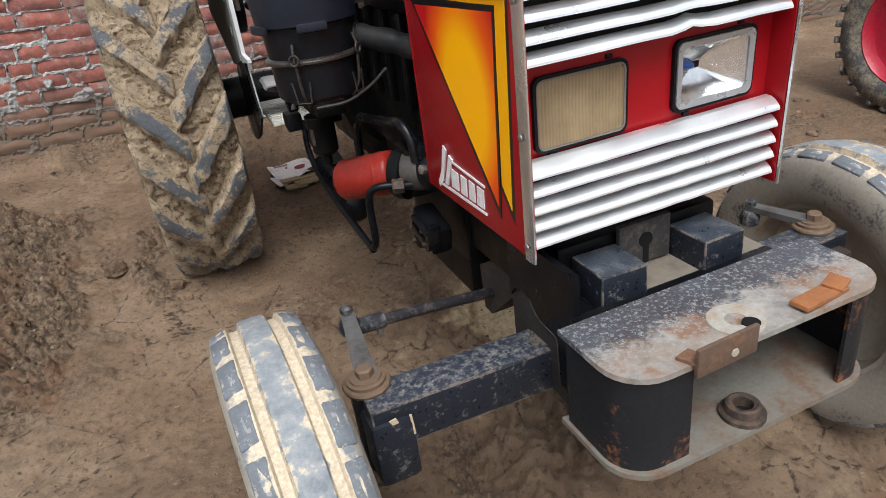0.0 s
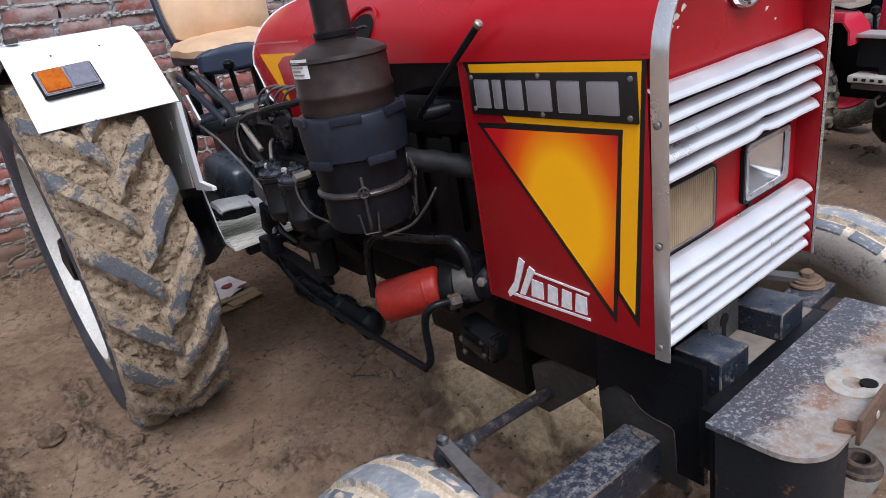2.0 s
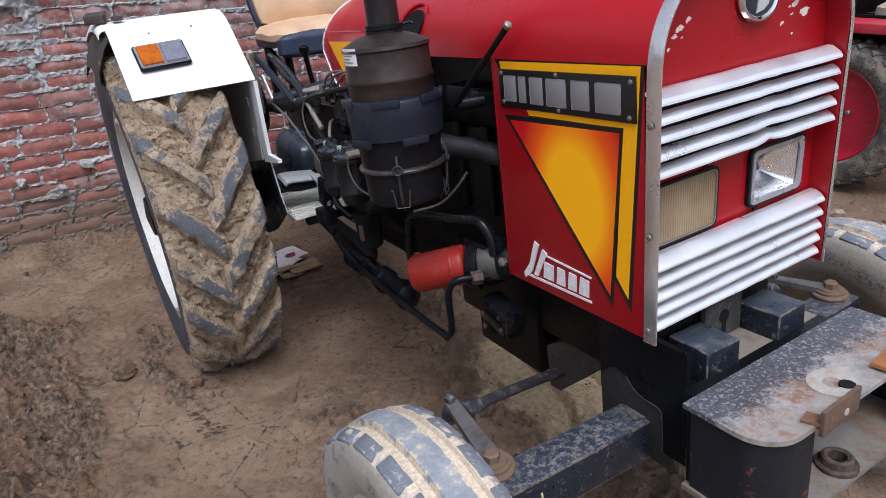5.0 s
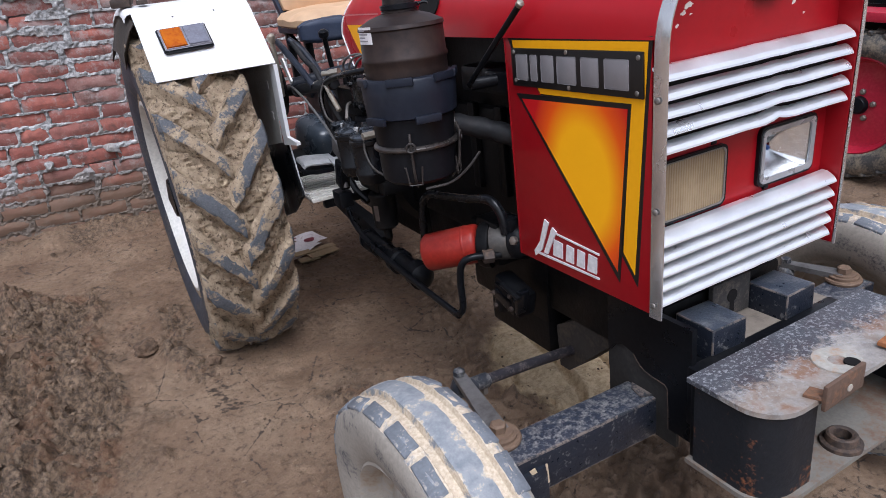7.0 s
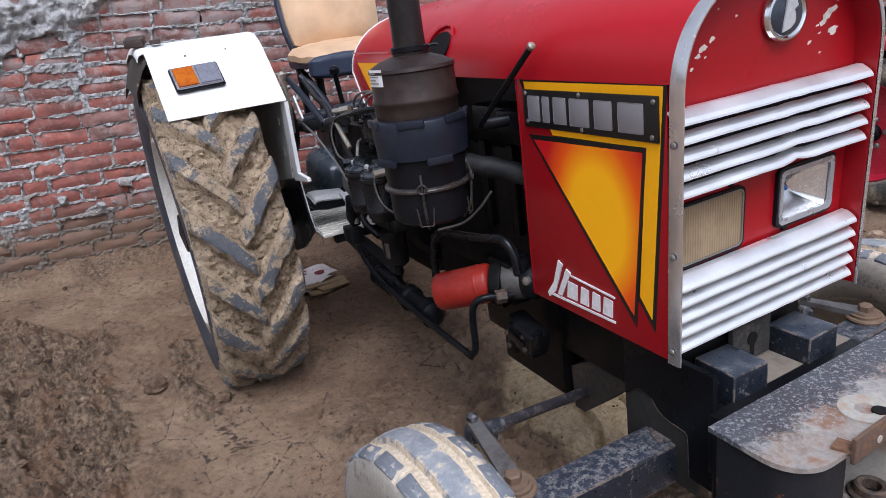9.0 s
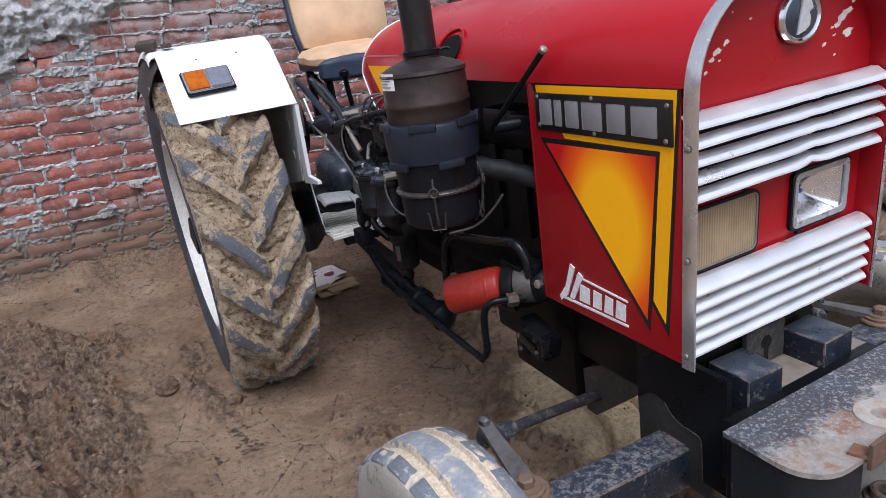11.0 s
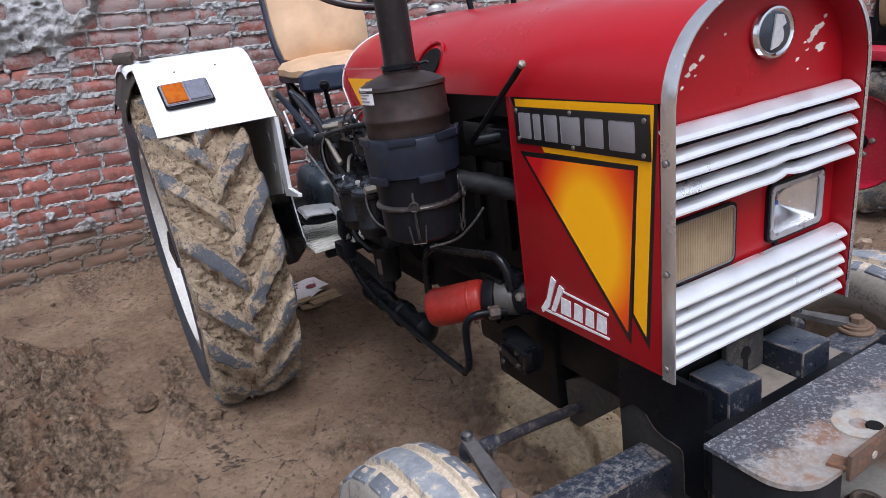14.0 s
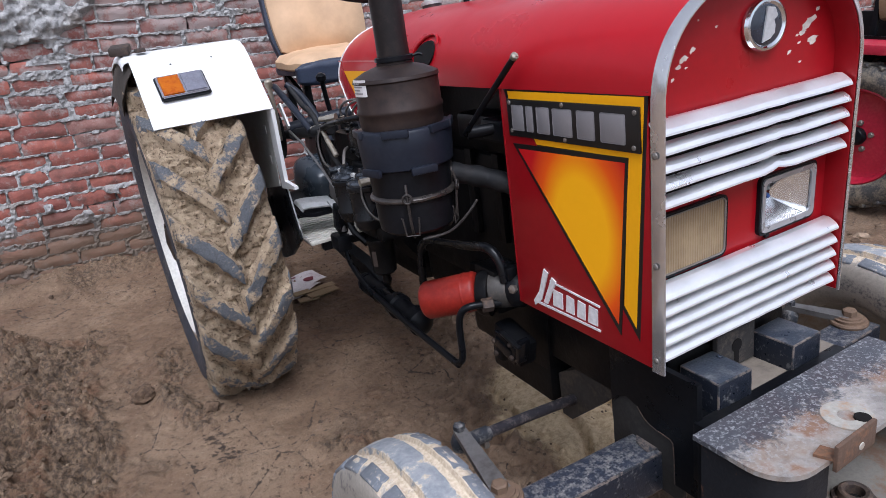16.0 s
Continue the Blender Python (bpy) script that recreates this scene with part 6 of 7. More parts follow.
def clay():
    """Packed damp clay with a dry film and fine seams; crumbly darker soil where it is dug, with shade between crumbs
    in its colour; smooth pale clay in the rut, spread to lighten shaded ground.
    """
    n = Nodes("damp_clay")

    def zone(name):
        at = n.t.nodes.new("ShaderNodeAttribute")
        at.attribute_name = name
        return at.outputs["Fac"]

    big, mid, fine, grit = n.noise(1.3), n.noise(6.5, 8, 0.68), n.noise(42, 8, 0.72), n.noise(190, 5)
    base = n.mix(n.ramp(mid, (0.34, 0.0), (0.66, 1.0)), (0.164, 0.100, 0.058), (0.240, 0.156, 0.096))
    base = n.mix(n.ramp(n.noise(2.4, 7, 0.65), (0.47, 0.0), (0.62, 0.75)), base, (0.310, 0.218, 0.142))
    base = n.mix(n.ramp(big, (0.48, 0.0), (0.66, 0.6)), base, (0.130, 0.074, 0.042))
    base = n.mix(n.ramp(n.noise(3.7, 5), (0.58, 0.0), (0.70, 0.5)), base, (0.190, 0.098, 0.052))
    # lows of the grain darkened: crevice shade put into the colour
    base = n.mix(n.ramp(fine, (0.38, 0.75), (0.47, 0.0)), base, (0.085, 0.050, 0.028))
    base = n.mix(n.ramp(fine, (0.56, 0.0), (0.66, 0.35)), base, (0.330, 0.250, 0.170))
    base = n.mix(n.ramp(n.noise(115, 6, 0.7), (0.35, 0.5), (0.40, 0.0)), base, (0.070, 0.042, 0.024))
    base = n.mix(n.ramp(n.noise(75, 6, 0.7), (0.615, 0.0), (0.68, 0.75)), base, (0.38, 0.29, 0.20))
    seam = n.ramp(n.mix(0.14, n.voro(5.0, "DISTANCE_TO_EDGE"), fine), (0.066, 1.0), (0.082, 0.0))
    seam = n.mix(1.0, seam, n.ramp(n.noise(2.1, 3), (0.46, 0.0), (0.52, 1.0)), "MULTIPLY")
    base = n.mix(seam, base, (0.045, 0.028, 0.017))
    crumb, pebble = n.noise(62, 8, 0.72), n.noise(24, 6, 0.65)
    # soil tone; its dark lows stand in for shade between the crumbs
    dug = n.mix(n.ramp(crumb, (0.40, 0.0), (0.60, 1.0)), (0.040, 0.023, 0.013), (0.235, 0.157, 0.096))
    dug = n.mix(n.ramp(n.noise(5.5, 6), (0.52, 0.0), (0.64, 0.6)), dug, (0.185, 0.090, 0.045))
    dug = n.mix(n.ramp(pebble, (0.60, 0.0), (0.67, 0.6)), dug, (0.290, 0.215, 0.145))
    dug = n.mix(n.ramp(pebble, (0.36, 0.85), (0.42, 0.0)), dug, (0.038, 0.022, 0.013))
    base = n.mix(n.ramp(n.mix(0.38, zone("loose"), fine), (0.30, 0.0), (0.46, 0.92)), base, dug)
    rut = n.mix(n.ramp(fine, (0.38, 0.0), (0.58, 1.0)), (0.45, 0.31, 0.170), (0.70, 0.54, 0.33))
    base = n.mix(n.ramp(n.mix(0.50, zone("pale"), mid), (0.33, 0.0), (0.47, 0.92)), base, rut)
    h = n.bump(grit, 0.6, 0.004, n.bump(crumb, 0.85, 0.012, n.bump(fine, 0.9, 0.015)))
    return n.done(base, n.ramp(mid, (0.35, 0.55), (0.6, 0.85)), 0.0, h)


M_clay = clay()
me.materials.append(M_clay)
tagged(new("ground", me), "damp brown clay ground with ruts and loose clods", "ground", kind="structure")


def lump_into(verts, faces, c, r, rs):
    """A small broken lump of clay, added to the lists."""
    ico = LUMP
    base = len(verts)
    s = np.array([r * rs.uniform(0.8, 1.4), r * rs.uniform(0.8, 1.3), r * rs.uniform(0.65, 1.0)])
    a = rs.uniform(0, 6.28)
    rot = np.array([[math.cos(a), -math.sin(a), 0], [math.sin(a), math.cos(a), 0], [0, 0, 1]])
    pts = (ico[0] * s * (1 + 0.17 * rs.randn(len(ico[0]), 1))) @ rot.T + c
    verts.extend(pts.tolist())
    faces.extend((ico[1] + base).tolist())


tmp = bmesh.new()
bmesh.ops.create_icosphere(tmp, subdivisions=2, radius=1.0)
tmp.verts.ensure_lookup_table()
LUMP = (np.array([v.co[:] for v in tmp.verts]), np.array([[v.index for v in f.verts] for f in tmp.faces]))
tmp.free()
rs = np.random.RandomState(8)
verts, faces = [], []
px, py = rs.uniform(-1.75, 0.85, 26000), rs.uniform(0.1, 3.1, 26000)
zone = clod_zone(px, py)
keep = (zone - 0.12) * np.where(px > -0.6, 0.28, 0.42) + 0.002 > rs.rand(26000)
px, py, zone = px[keep], py[keep], zone[keep]
for x, y, z, f in zip(px, py, ground_height(px, py), zone):
    r = 0.002 + (0.003 + 0.006 * f * f) * rs.rand() ** 3 + 0.012 * (rs.rand() < 0.006)
    lump_into(verts, faces, np.array([x, y, z + 0.25 * r]), r, rs)
for k in range(140):
    x, y = rs.uniform(1.6, 4.0), rs.uniform(0.3, 2.2)
    r = 0.008 + 0.026 * rs.rand() ** 3
    lump_into(verts, faces, np.array([x, y, float(ground_height(np.array([x]), np.array([y]))[0]) + 0.2 * r]), r, rs)
tmp = bmesh.new()
bmesh.ops.create_icosphere(tmp, subdivisions=1, radius=1.0)
tmp.verts.ensure_lookup_table()
LUMP = (np.array([v.co[:] for v in tmp.verts]), np.array([[v.index for v in f.verts] for f in tmp.faces]))
tmp.free()
px, py = rs.uniform(-1.7, 0.7, 6000), rs.uniform(0.5, 3.1, 6000)
keep = soft(lattice(px, py, 4.3, 27), 0.0, 0.6) * 0.9 + 0.04 > rs.rand(6000)
px, py = px[keep], py[keep]
for x, y, z in zip(px, py, ground_height(px, py)):
    r = 0.0012 + 0.0036 * rs.rand() ** 2.5
    lump_into(verts, faces, np.array([x, y, z + 0.3 * r]), r, rs)
me = bpy.data.meshes.new("clods")
me.from_pydata(verts, [], faces)


def clod_material():
    n = Nodes("clod_clay")
    g = n.t.nodes.new("ShaderNodeNewGeometry")
    tint = n.ramp(g.outputs["Random Per Island"], (0.0, (0.060, 0.037, 0.021)), (0.45, (0.105, 0.068, 0.041)), (0.93, (0.165, 0.112, 0.071)), (1.0, (0.30, 0.22, 0.15)))
    return n.done(n.mix(n.ramp(n.noise(60), (0.35, 0.5), (0.6, 0.0)), tint, (0.07, 0.045, 0.03)), 0.92, 0.0, n.bump(n.noise(120), 0.6, 0.003))


M_clod = clod_material()
me.materials.append(M_clod)
tagged(new("clods", me), "loose crumbs and lumps of brown clay", "clods", kind="stuff")


# crumbs of dried clay stuck on the near rear tyre, mostly along the lugs
verts, faces = [], []
for k in range(2200):
    side = rs.choice([-1, 1])
    s_ = rs.rand()
    x = side * (0.160 - 0.176 * s_)
    a = 2 * math.pi * (rs.randint(20) + (0.0 if side < 0 else 0.5)) / 20 + 0.33 * s_ + rs.choice([-1, 1]) * rs.uniform(0.055, 0.12)
    if rs.rand() < 0.3 or abs(x) > 0.13:
        x, a = rs.uniform(-0.12, 0.12), rs.uniform(0, 6.28)
    if math.cos(a) < -0.2:
        continue
    r = 0.0014 + 0.0055 * rs.rand() ** 3
    rad = 0.588 - 0.9 * x * x + rs.uniform(-0.006, 0.005)
    lump_into(verts, faces, np.array([-0.425 + x, RC[0] - rad * math.cos(a), RC[1] - rad * math.sin(a)]), r, rs)
me = bpy.data.meshes.new("mud_crust")
me.from_pydata(verts, [], faces)
me.materials.append(M_mudtyre)
crumbs = new("mud_crust", me)
crumbs.parent = NEAR_TYRE
tagged(crumbs, "crumbs of dried clay", kind="stuff")


def big_clod(p, r, seed, label):
    bm = bmesh.new()
    bmesh.ops.create_icosphere(bm, subdivisions=3, radius=r)
    for v in bm.verts:
        d = 1 + 0.34 * noise.noise(v.co * (1.6 / r) + V(seed, 0, 0)) + 0.18 * noise.noise(v.co * (4.0 / r) + V(seed, 3, 0)) + 0.14 * noise.noise(v.co * (9 / r))
        v.co = V(v.co.x * 1.25 * d, v.co.y * d, v.co.z * 0.85 * d) + V(*p) + V(0, 0, 0.008)
    thing("clod", bm, M_darkclod, label, "clod", smooth=25)


big_clod((-0.80, 1.715, 0.012), 0.036, 3, "dark lump of clay lying on the ground")
big_clod((-0.60, 1.50, 0.008), 0.022, 5, "small clay lump beside the muddy tyre")
big_clod((-1.03, 1.62, 0.014), 0.034, 9, "crumbling brown clay lump among loose clods")
big_clod((-1.20, 1.95, 0.016), 0.045, 12, "large dark brown lump among loose clods")

# printed leaflets lying on cardboard
bm = bmesh.new()
for c, w, l, a, z in (((-0.005, 2.30), 0.20, 0.16, 8, 0.024), ((-0.03, 2.22), 0.17, 0.09, 18, 0.020)):
    rows = []
    for i in range(6):
        row = []
        for j in range(6):
            u, v = i / 5 - 0.5, j / 5 - 0.5
            ca, sa = math.cos(radians(a)), math.sin(radians(a))
            row.append((c[0] + (u * w) * ca - v * l * sa, c[1] + u * w * sa + v * l * ca, z + 0.015 * (u - v) ** 2 + 0.01 * math.sin(u * 5)))
        rows.append(row)
    sheet(bm, rows, 0.001)
M_printred = surface("dark_red_ink", (0.16, 0.02, 0.035), None, 0.5)
M_paper = surface("printed_paper", (0.66, 0.62, 0.62), (0.42, 0.34, 0.36), 0.6, 0, 22, 0.7, 120, 0.05, (0.55, 0.58))
leaflet = thing("leaflet", bm, M_paper, "crumpled white leaflet with red print on ground", "paper")
P("printed_oval", lambda bm: slab(bm, [(0.035 + 0.034 * math.cos(q), 2.285 + 0.022 * math.sin(q), 0.0345) for q in [2 * math.pi * k / 16 for k in range(16)]], (0, 0, 0.0015)), M_printred, leaflet, "dark red printed oval")
P("printed_bar", lambda bm: slab(bm, [(-0.085, 2.325, 0.0345), (-0.02, 2.335, 0.0345), (-0.02, 2.347, 0.0345), (-0.086, 2.336, 0.0345)], (0, 0, 0.0015)), M_printred, leaflet)
bm = bmesh.new()
for c, s, a in (((0.02, 2.185, 0.022), (0.22, 0.035, 0.006), 12), ((0.05, 2.145, 0.016), (0.16, 0.045, 0.006), 16), ((-0.03, 2.12, 0.013), (0.10, 0.04, 0.005), 5)):
    box(bm, c, s, 0.001, (6, 4, a))
M_card = surface("damp_cardboard", (0.33, 0.235, 0.135), (0.20, 0.13, 0.07), 0.85, 0, 12, 0.6, 90, 0.2)
thing("cardboard", bm, M_card, "torn brown cardboard pieces under leaflets", "cardboard")

# ---- brick wall ----
WY, COURSE, BL, GAP = 3.135, 0.0735, 0.222, 0.011
X0, X1, TOP = -4.2, 9.0, 27


def rubble(x, z):
    """Where the old pier is broken and smeared over with mortar."""
    return soft(z - (1.14 + 0.50 * np.clip(x + 0.86, -1, 0.5)) + 0.05 * lattice(x, z, 9, 31), -0.03, 0.05) * soft(-x + 0.04 * lattice(x, z, 7, 32), 0.52, 0.60)


rs = np.random.RandomState(21)
layout = []
for k in range(TOP):
    x = X0 - rs.uniform(0, 0.2)
    while x < X1:
        w = BL * rs.choice([1.0, 1.0, 1.0, 0.97, 0.5, 0.72], p=[0.3, 0.25, 0.2, 0.1, 0.1, 0.05]) + rs.uniform(-0.006, 0.006)
        layout.append((k, x, w))
        x += w + GAP


def brick_mesh(seed, w, joined=None, at=None):
    """A worn brick, its face turned to -y; alone as a mesh, or added to a bmesh."""
    rr = random.Random(seed)
    h, d = COURSE - GAP, 0.09
    cols, rows_ = 5, 3
    front = []
    for j in range(rows_ + 1):
        row = []
        for i in range(cols + 1):
            e = (i in (0, cols)) + (j in (0, rows_))
            y = -0.5 * 0.006 * rr.random() + (0.004 + 0.008 * rr.random() if e == 1 else 0.010 if e == 2 else 0.0)
            row.append((-w / 2 + w * i / cols + rr.uniform(-0.005, 0.005), y + 0.006 * (rr.random() < 0.10), -h / 2 + h * j / rows_ + rr.uniform(-0.0045, 0.0045)))
        front.append(row)
    bm = joined if joined is not None else bmesh.new()
    o = Vector(at) if at else V(0, 0, 0)
    G = [[bm.verts.new(Vector(p) + o) for p in row] for row in front]
    for a, b in zip(G, G[1:]):
        for i in range(cols):
            bm.faces.new((a[i], a[i + 1], b[i + 1], b[i]))
    ring = G[0] + [r[-1] for r in G[1:]] + list(reversed(G[-1][:-1])) + [r[0] for r in reversed(G[1:-1])]
    back = [bm.verts.new(V(v.co.x, o.y + d, v.co.z)) for v in ring]
    for a in range(len(ring)):
        b = (a + 1) % len(ring)
        bm.faces.new((ring[b], ring[a], back[a], back[b]))
    return bm


def brick_material(name, island):
    n = Nodes(name)
    if island:
        pick = n.t.nodes.new("ShaderNodeNewGeometry").outputs["Random Per Island"]
    else:
        pick = n.t.nodes.new("ShaderNodeObjectInfo").outputs["Random"]
    geo = n.t.nodes.new("ShaderNodeNewGeometry")
    n.co = geo.outputs["Position"]
    tint = n.ramp(pick, (0.0, (0.190, 0.080, 0.068)), (0.25, (0.285, 0.094, 0.073)), (0.5, (0.390, 0.125, 0.090)), (0.7, (0.330, 0.130, 0.104)), (0.85, (0.265, 0.140, 0.122)), (1.0, (0.34, 0.205, 0.175)))
    mid, fine, smear = n.noise(28, 7, 0.68), n.noise(140, 5), n.noise(13, 8, 0.75)
    col = n.mix(n.ramp(mid, (0.35, 0.0), (0.7, 0.8)), tint, (0.190, 0.070, 0.058))
    col = n.mix(n.ramp(fine, (0.60, 0.0), (0.75, 0.5)), col, (0.36, 0.26, 0.22))
    col = n.mix(n.ramp(n.noise(9, 7, 0.7), (0.36, 0.75), (0.48, 0.0)), col, (0.105, 0.062, 0.052))
    sep = n.t.nodes.new("ShaderNodeSeparateXYZ")
    n.link(geo.outputs["Position"], sep.inputs[0])
    high = n.t.nodes.new("ShaderNodeMapRange")
    high.inputs["From Min"].default_value, high.inputs["From Max"].default_value, high.inputs["To Max"].default_value = 0.8, 1.35, 0.14
    n.link(sep.outputs[2], high.inputs["Value"])
    col = n.mix(n.ramp(n.mix(1.0, smear, high.outputs[0], "ADD"), (0.53, 0.0), (0.63, 0.66)), col, (0.33, 0.295, 0.28))
    wob = n.t.nodes.new("ShaderNodeMath")
    wob.operation = "MULTIPLY_ADD"
    n.link(n.noise(4.5, 6), wob.inputs[0])
    wob.inputs[1].default_value = -0.32
    n.link(sep.outputs[2], wob.inputs[2])
    col = n.mix(n.ramp(wob.outputs[0], (0.02, 0.85), (0.24, 0.0)), col, (0.150, 0.100, 0.064))
    return n.done(col, 0.9, 0.0, n.bump(fine, 0.5, 0.004, n.bump(mid, 0.5, 0.006)))


def mortar_material():
    n = Nodes("rough_grey_mortar")
    n.co = n.t.nodes.new("ShaderNodeNewGeometry").outputs["Position"]
    mid, fine = n.noise(24, 7, 0.65), n.noise(120, 6, 0.7)
    col = n.mix(n.ramp(mid, (0.35, 0.0), (0.65, 1.0)), (0.22, 0.215, 0.212), (0.52, 0.515, 0.51))
    col = n.mix(n.ramp(n.noise(6, 5), (0.52, 0.0), (0.68, 0.6)), col, (0.25, 0.20, 0.155))
    sep = n.t.nodes.new("ShaderNodeSeparateXYZ")
    n.link(n.co, sep.inputs[0])
    wob = n.t.nodes.new("ShaderNodeMath")
    wob.operation = "MULTIPLY_ADD"
    n.link(n.noise(4.5, 6), wob.inputs[0])
    wob.inputs[1].default_value = -0.32
    n.link(sep.outputs[2], wob.inputs[2])
    col = n.mix(n.ramp(wob.outputs[0], (0.02, 0.85), (0.24, 0.0)), col, (0.125, 0.085, 0.054))
    # pits of the bump darkened: the shade in small cavities as colour
    col = n.mix(n.ramp(fine, (0.35, 0.6), (0.43, 0.0)), col, (0.075, 0.072, 0.07))
    return n.done(col, 0.95, 0.0, n.bump(fine, 1.0, 0.009, n.bump(mid, 0.6, 0.012)))


M_brick, M_brickfar, M_mortar = brick_material("old_red_brick", False), brick_material("old_red_brick_run", True), mortar_material()

# mortar: stands back in the joints, squeezed out here and there, smeared over the broken pier
def mortar_sheet(xs, zs, name):
    XX, ZZ = np.meshgrid(xs, zs, indexing="ij")
    k = np.clip(np.floor(ZZ / COURSE).astype(int), 0, TOP - 1)
    dz = np.minimum(ZZ - k * COURSE, (k + 1) * COURSE - ZZ)
    ends = {}
    for kk, x, w in layout:
        ends.setdefault(kk, []).append(x + w + GAP / 2)
    dx = np.full(XX.shape, 9.0)
    for kk in range(TOP):
        e = np.array(ends[kk])
        m = k == kk
        if m.any():
            near = np.searchsorted(e, XX[m]).clip(1, len(e) - 1)
            dx[m] = np.minimum(np.abs(XX[m] - e[near]), np.abs(XX[m] - e[near - 1]))
    d = np.minimum(dz, dx)
    wide = 0.0075 + 0.004 * lattice(XX, ZZ, 6, 41) + 0.004 * lattice(XX, ZZ, 19, 42) + 0.014 * soft(lattice(XX, ZZ, 2.3, 46), 0.25, 0.6)
    joint = 1 - soft(d + 0.004 * lattice(XX, ZZ, 70, 48), wide, wide + 0.005)
    proud = -0.011 + 0.006 * soft(ZZ, 0.85, 1.25) + 0.006 * lattice(XX, ZZ, 7, 43) + 0.004 * lattice(XX, ZZ, 27, 44) + 0.007 * np.abs(lattice(XX, ZZ, 52, 45)) + 0.006 * lattice(XX, ZZ, 88, 47)
    h = -0.024 + joint * (0.028 + proud)
    r = rubble(XX, ZZ)
    chunk = 0.006 + 0.022 * lattice(XX, ZZ, 7, 51) + 0.022 * np.abs(lattice(XX, ZZ, 16, 52)) + 0.012 * lattice(XX, ZZ, 37, 53) + 0.005 * lattice(XX, ZZ, 80, 55) - 0.06 * soft(lattice(XX, ZZ, 8, 54) + 0.55 * lattice(XX, ZZ, 21, 59), 0.30, 0.48)
    band = soft(-XX, 0.45, 0.75) * np.exp(-(((ZZ - 0.40 + 0.05 * lattice(XX, ZZ, 4, 56)) / 0.085) ** 2)) * soft(lattice(XX, ZZ, 7, 57) + 0.5 * lattice(XX, ZZ, 23, 58), -0.1, 0.35)
    r = np.clip(r + band, 0, 1)
    h = h * (1 - r) + r * chunk
    h = h - 0.15 * (np.abs(XX + 0.175) < 0.060) * (np.abs(ZZ - 16.5 * COURSE) < 0.028)
    mesh = bpy.data.meshes.new(name)
    pts = np.stack([XX, WY - h, ZZ], -1).reshape(-1, 3)
    ii = np.arange(pts.shape[0]).reshape(XX.shape)
    quads = np.stack([ii[:-1, :-1], ii[1:, :-1], ii[1:, 1:], ii[:-1, 1:]], -1).reshape(-1, 4)
    mesh.from_pydata(pts.tolist(), [], quads.tolist())
    mesh.materials.append(M_mortar)
    return mesh


bm = bmesh.new()
box(bm, ((X0 + X1) / 2, WY + 0.32, TOP * COURSE / 2), (X1 - X0, 0.25, TOP * COURSE))
wall = thing("wall_north", bm, M_mortar, "old red brick wall with rough squeezed mortar", "wall", kind="structure")
near = new("mortar", mortar_sheet(np.arange(-1.9, 0.95, 0.0065), np.append(np.arange(0, 1.62, 0.0065), (1.7, TOP * COURSE)), "mortar"))
near.parent = wall
for a, b in ((X0, -1.9), (0.95, X1)):
    o = new("mortar", mortar_sheet(np.arange(a, b + 0.02, 0.022), np.arange(0, TOP * COURSE, 0.018), "mortar"))
    o.parent = wall

# ---- second tractor, parked beyond ----
M_tyredark = surface("dusty_black_tyre", (0.055, 0.053, 0.052), (0.26, 0.215, 0.155), 0.8, 0, 16, 0.85, 90, 0.5, (0.45, 0.62))
M_crimson = surface("crimson_paint", (0.40, 0.012, 0.035), (0.30, 0.10, 0.08), 0.4, 0, 6, 0.35, 70, 0.05)
M_sackcloth = surface("dirty_tan_vinyl", (0.24, 0.165, 0.085), (0.17, 0.15, 0.13), 0.7, 0, 5, 0.7, 60, 0.2)
M_palecushion = surface("dusty_pale_vinyl", (0.42, 0.36, 0.29), (0.22, 0.17, 0.12), 0.6, 0, 9, 0.6, 90, 0.1)
M_tread = surface("checker_plate", (0.50, 0.47, 0.42), (0.28, 0.22, 0.16), 0.5, 0.3, 12, 0.6, 90, 0.3)
other = empty("tractor", Matrix.Translation((3.0, 1.41, 0.015)), "small crimson tractor parked on mud beyond", "tractor")
WC = (0.0, 0.0, 0.405)


def other_lugs(bm):
    for k in range(30):
        a = 2 * math.pi * k / 30
        for side in (-1, 1):
            q = a + side * 0.05
            box(bm, (WC[0] + side * 0.052, WC[1] + 0.388 * math.cos(q), WC[2] + 0.388 * math.sin(q)), (0.10, 0.036, 0.026), 0.006, (math.degrees(q) - 90, 0, side * 25), 1)


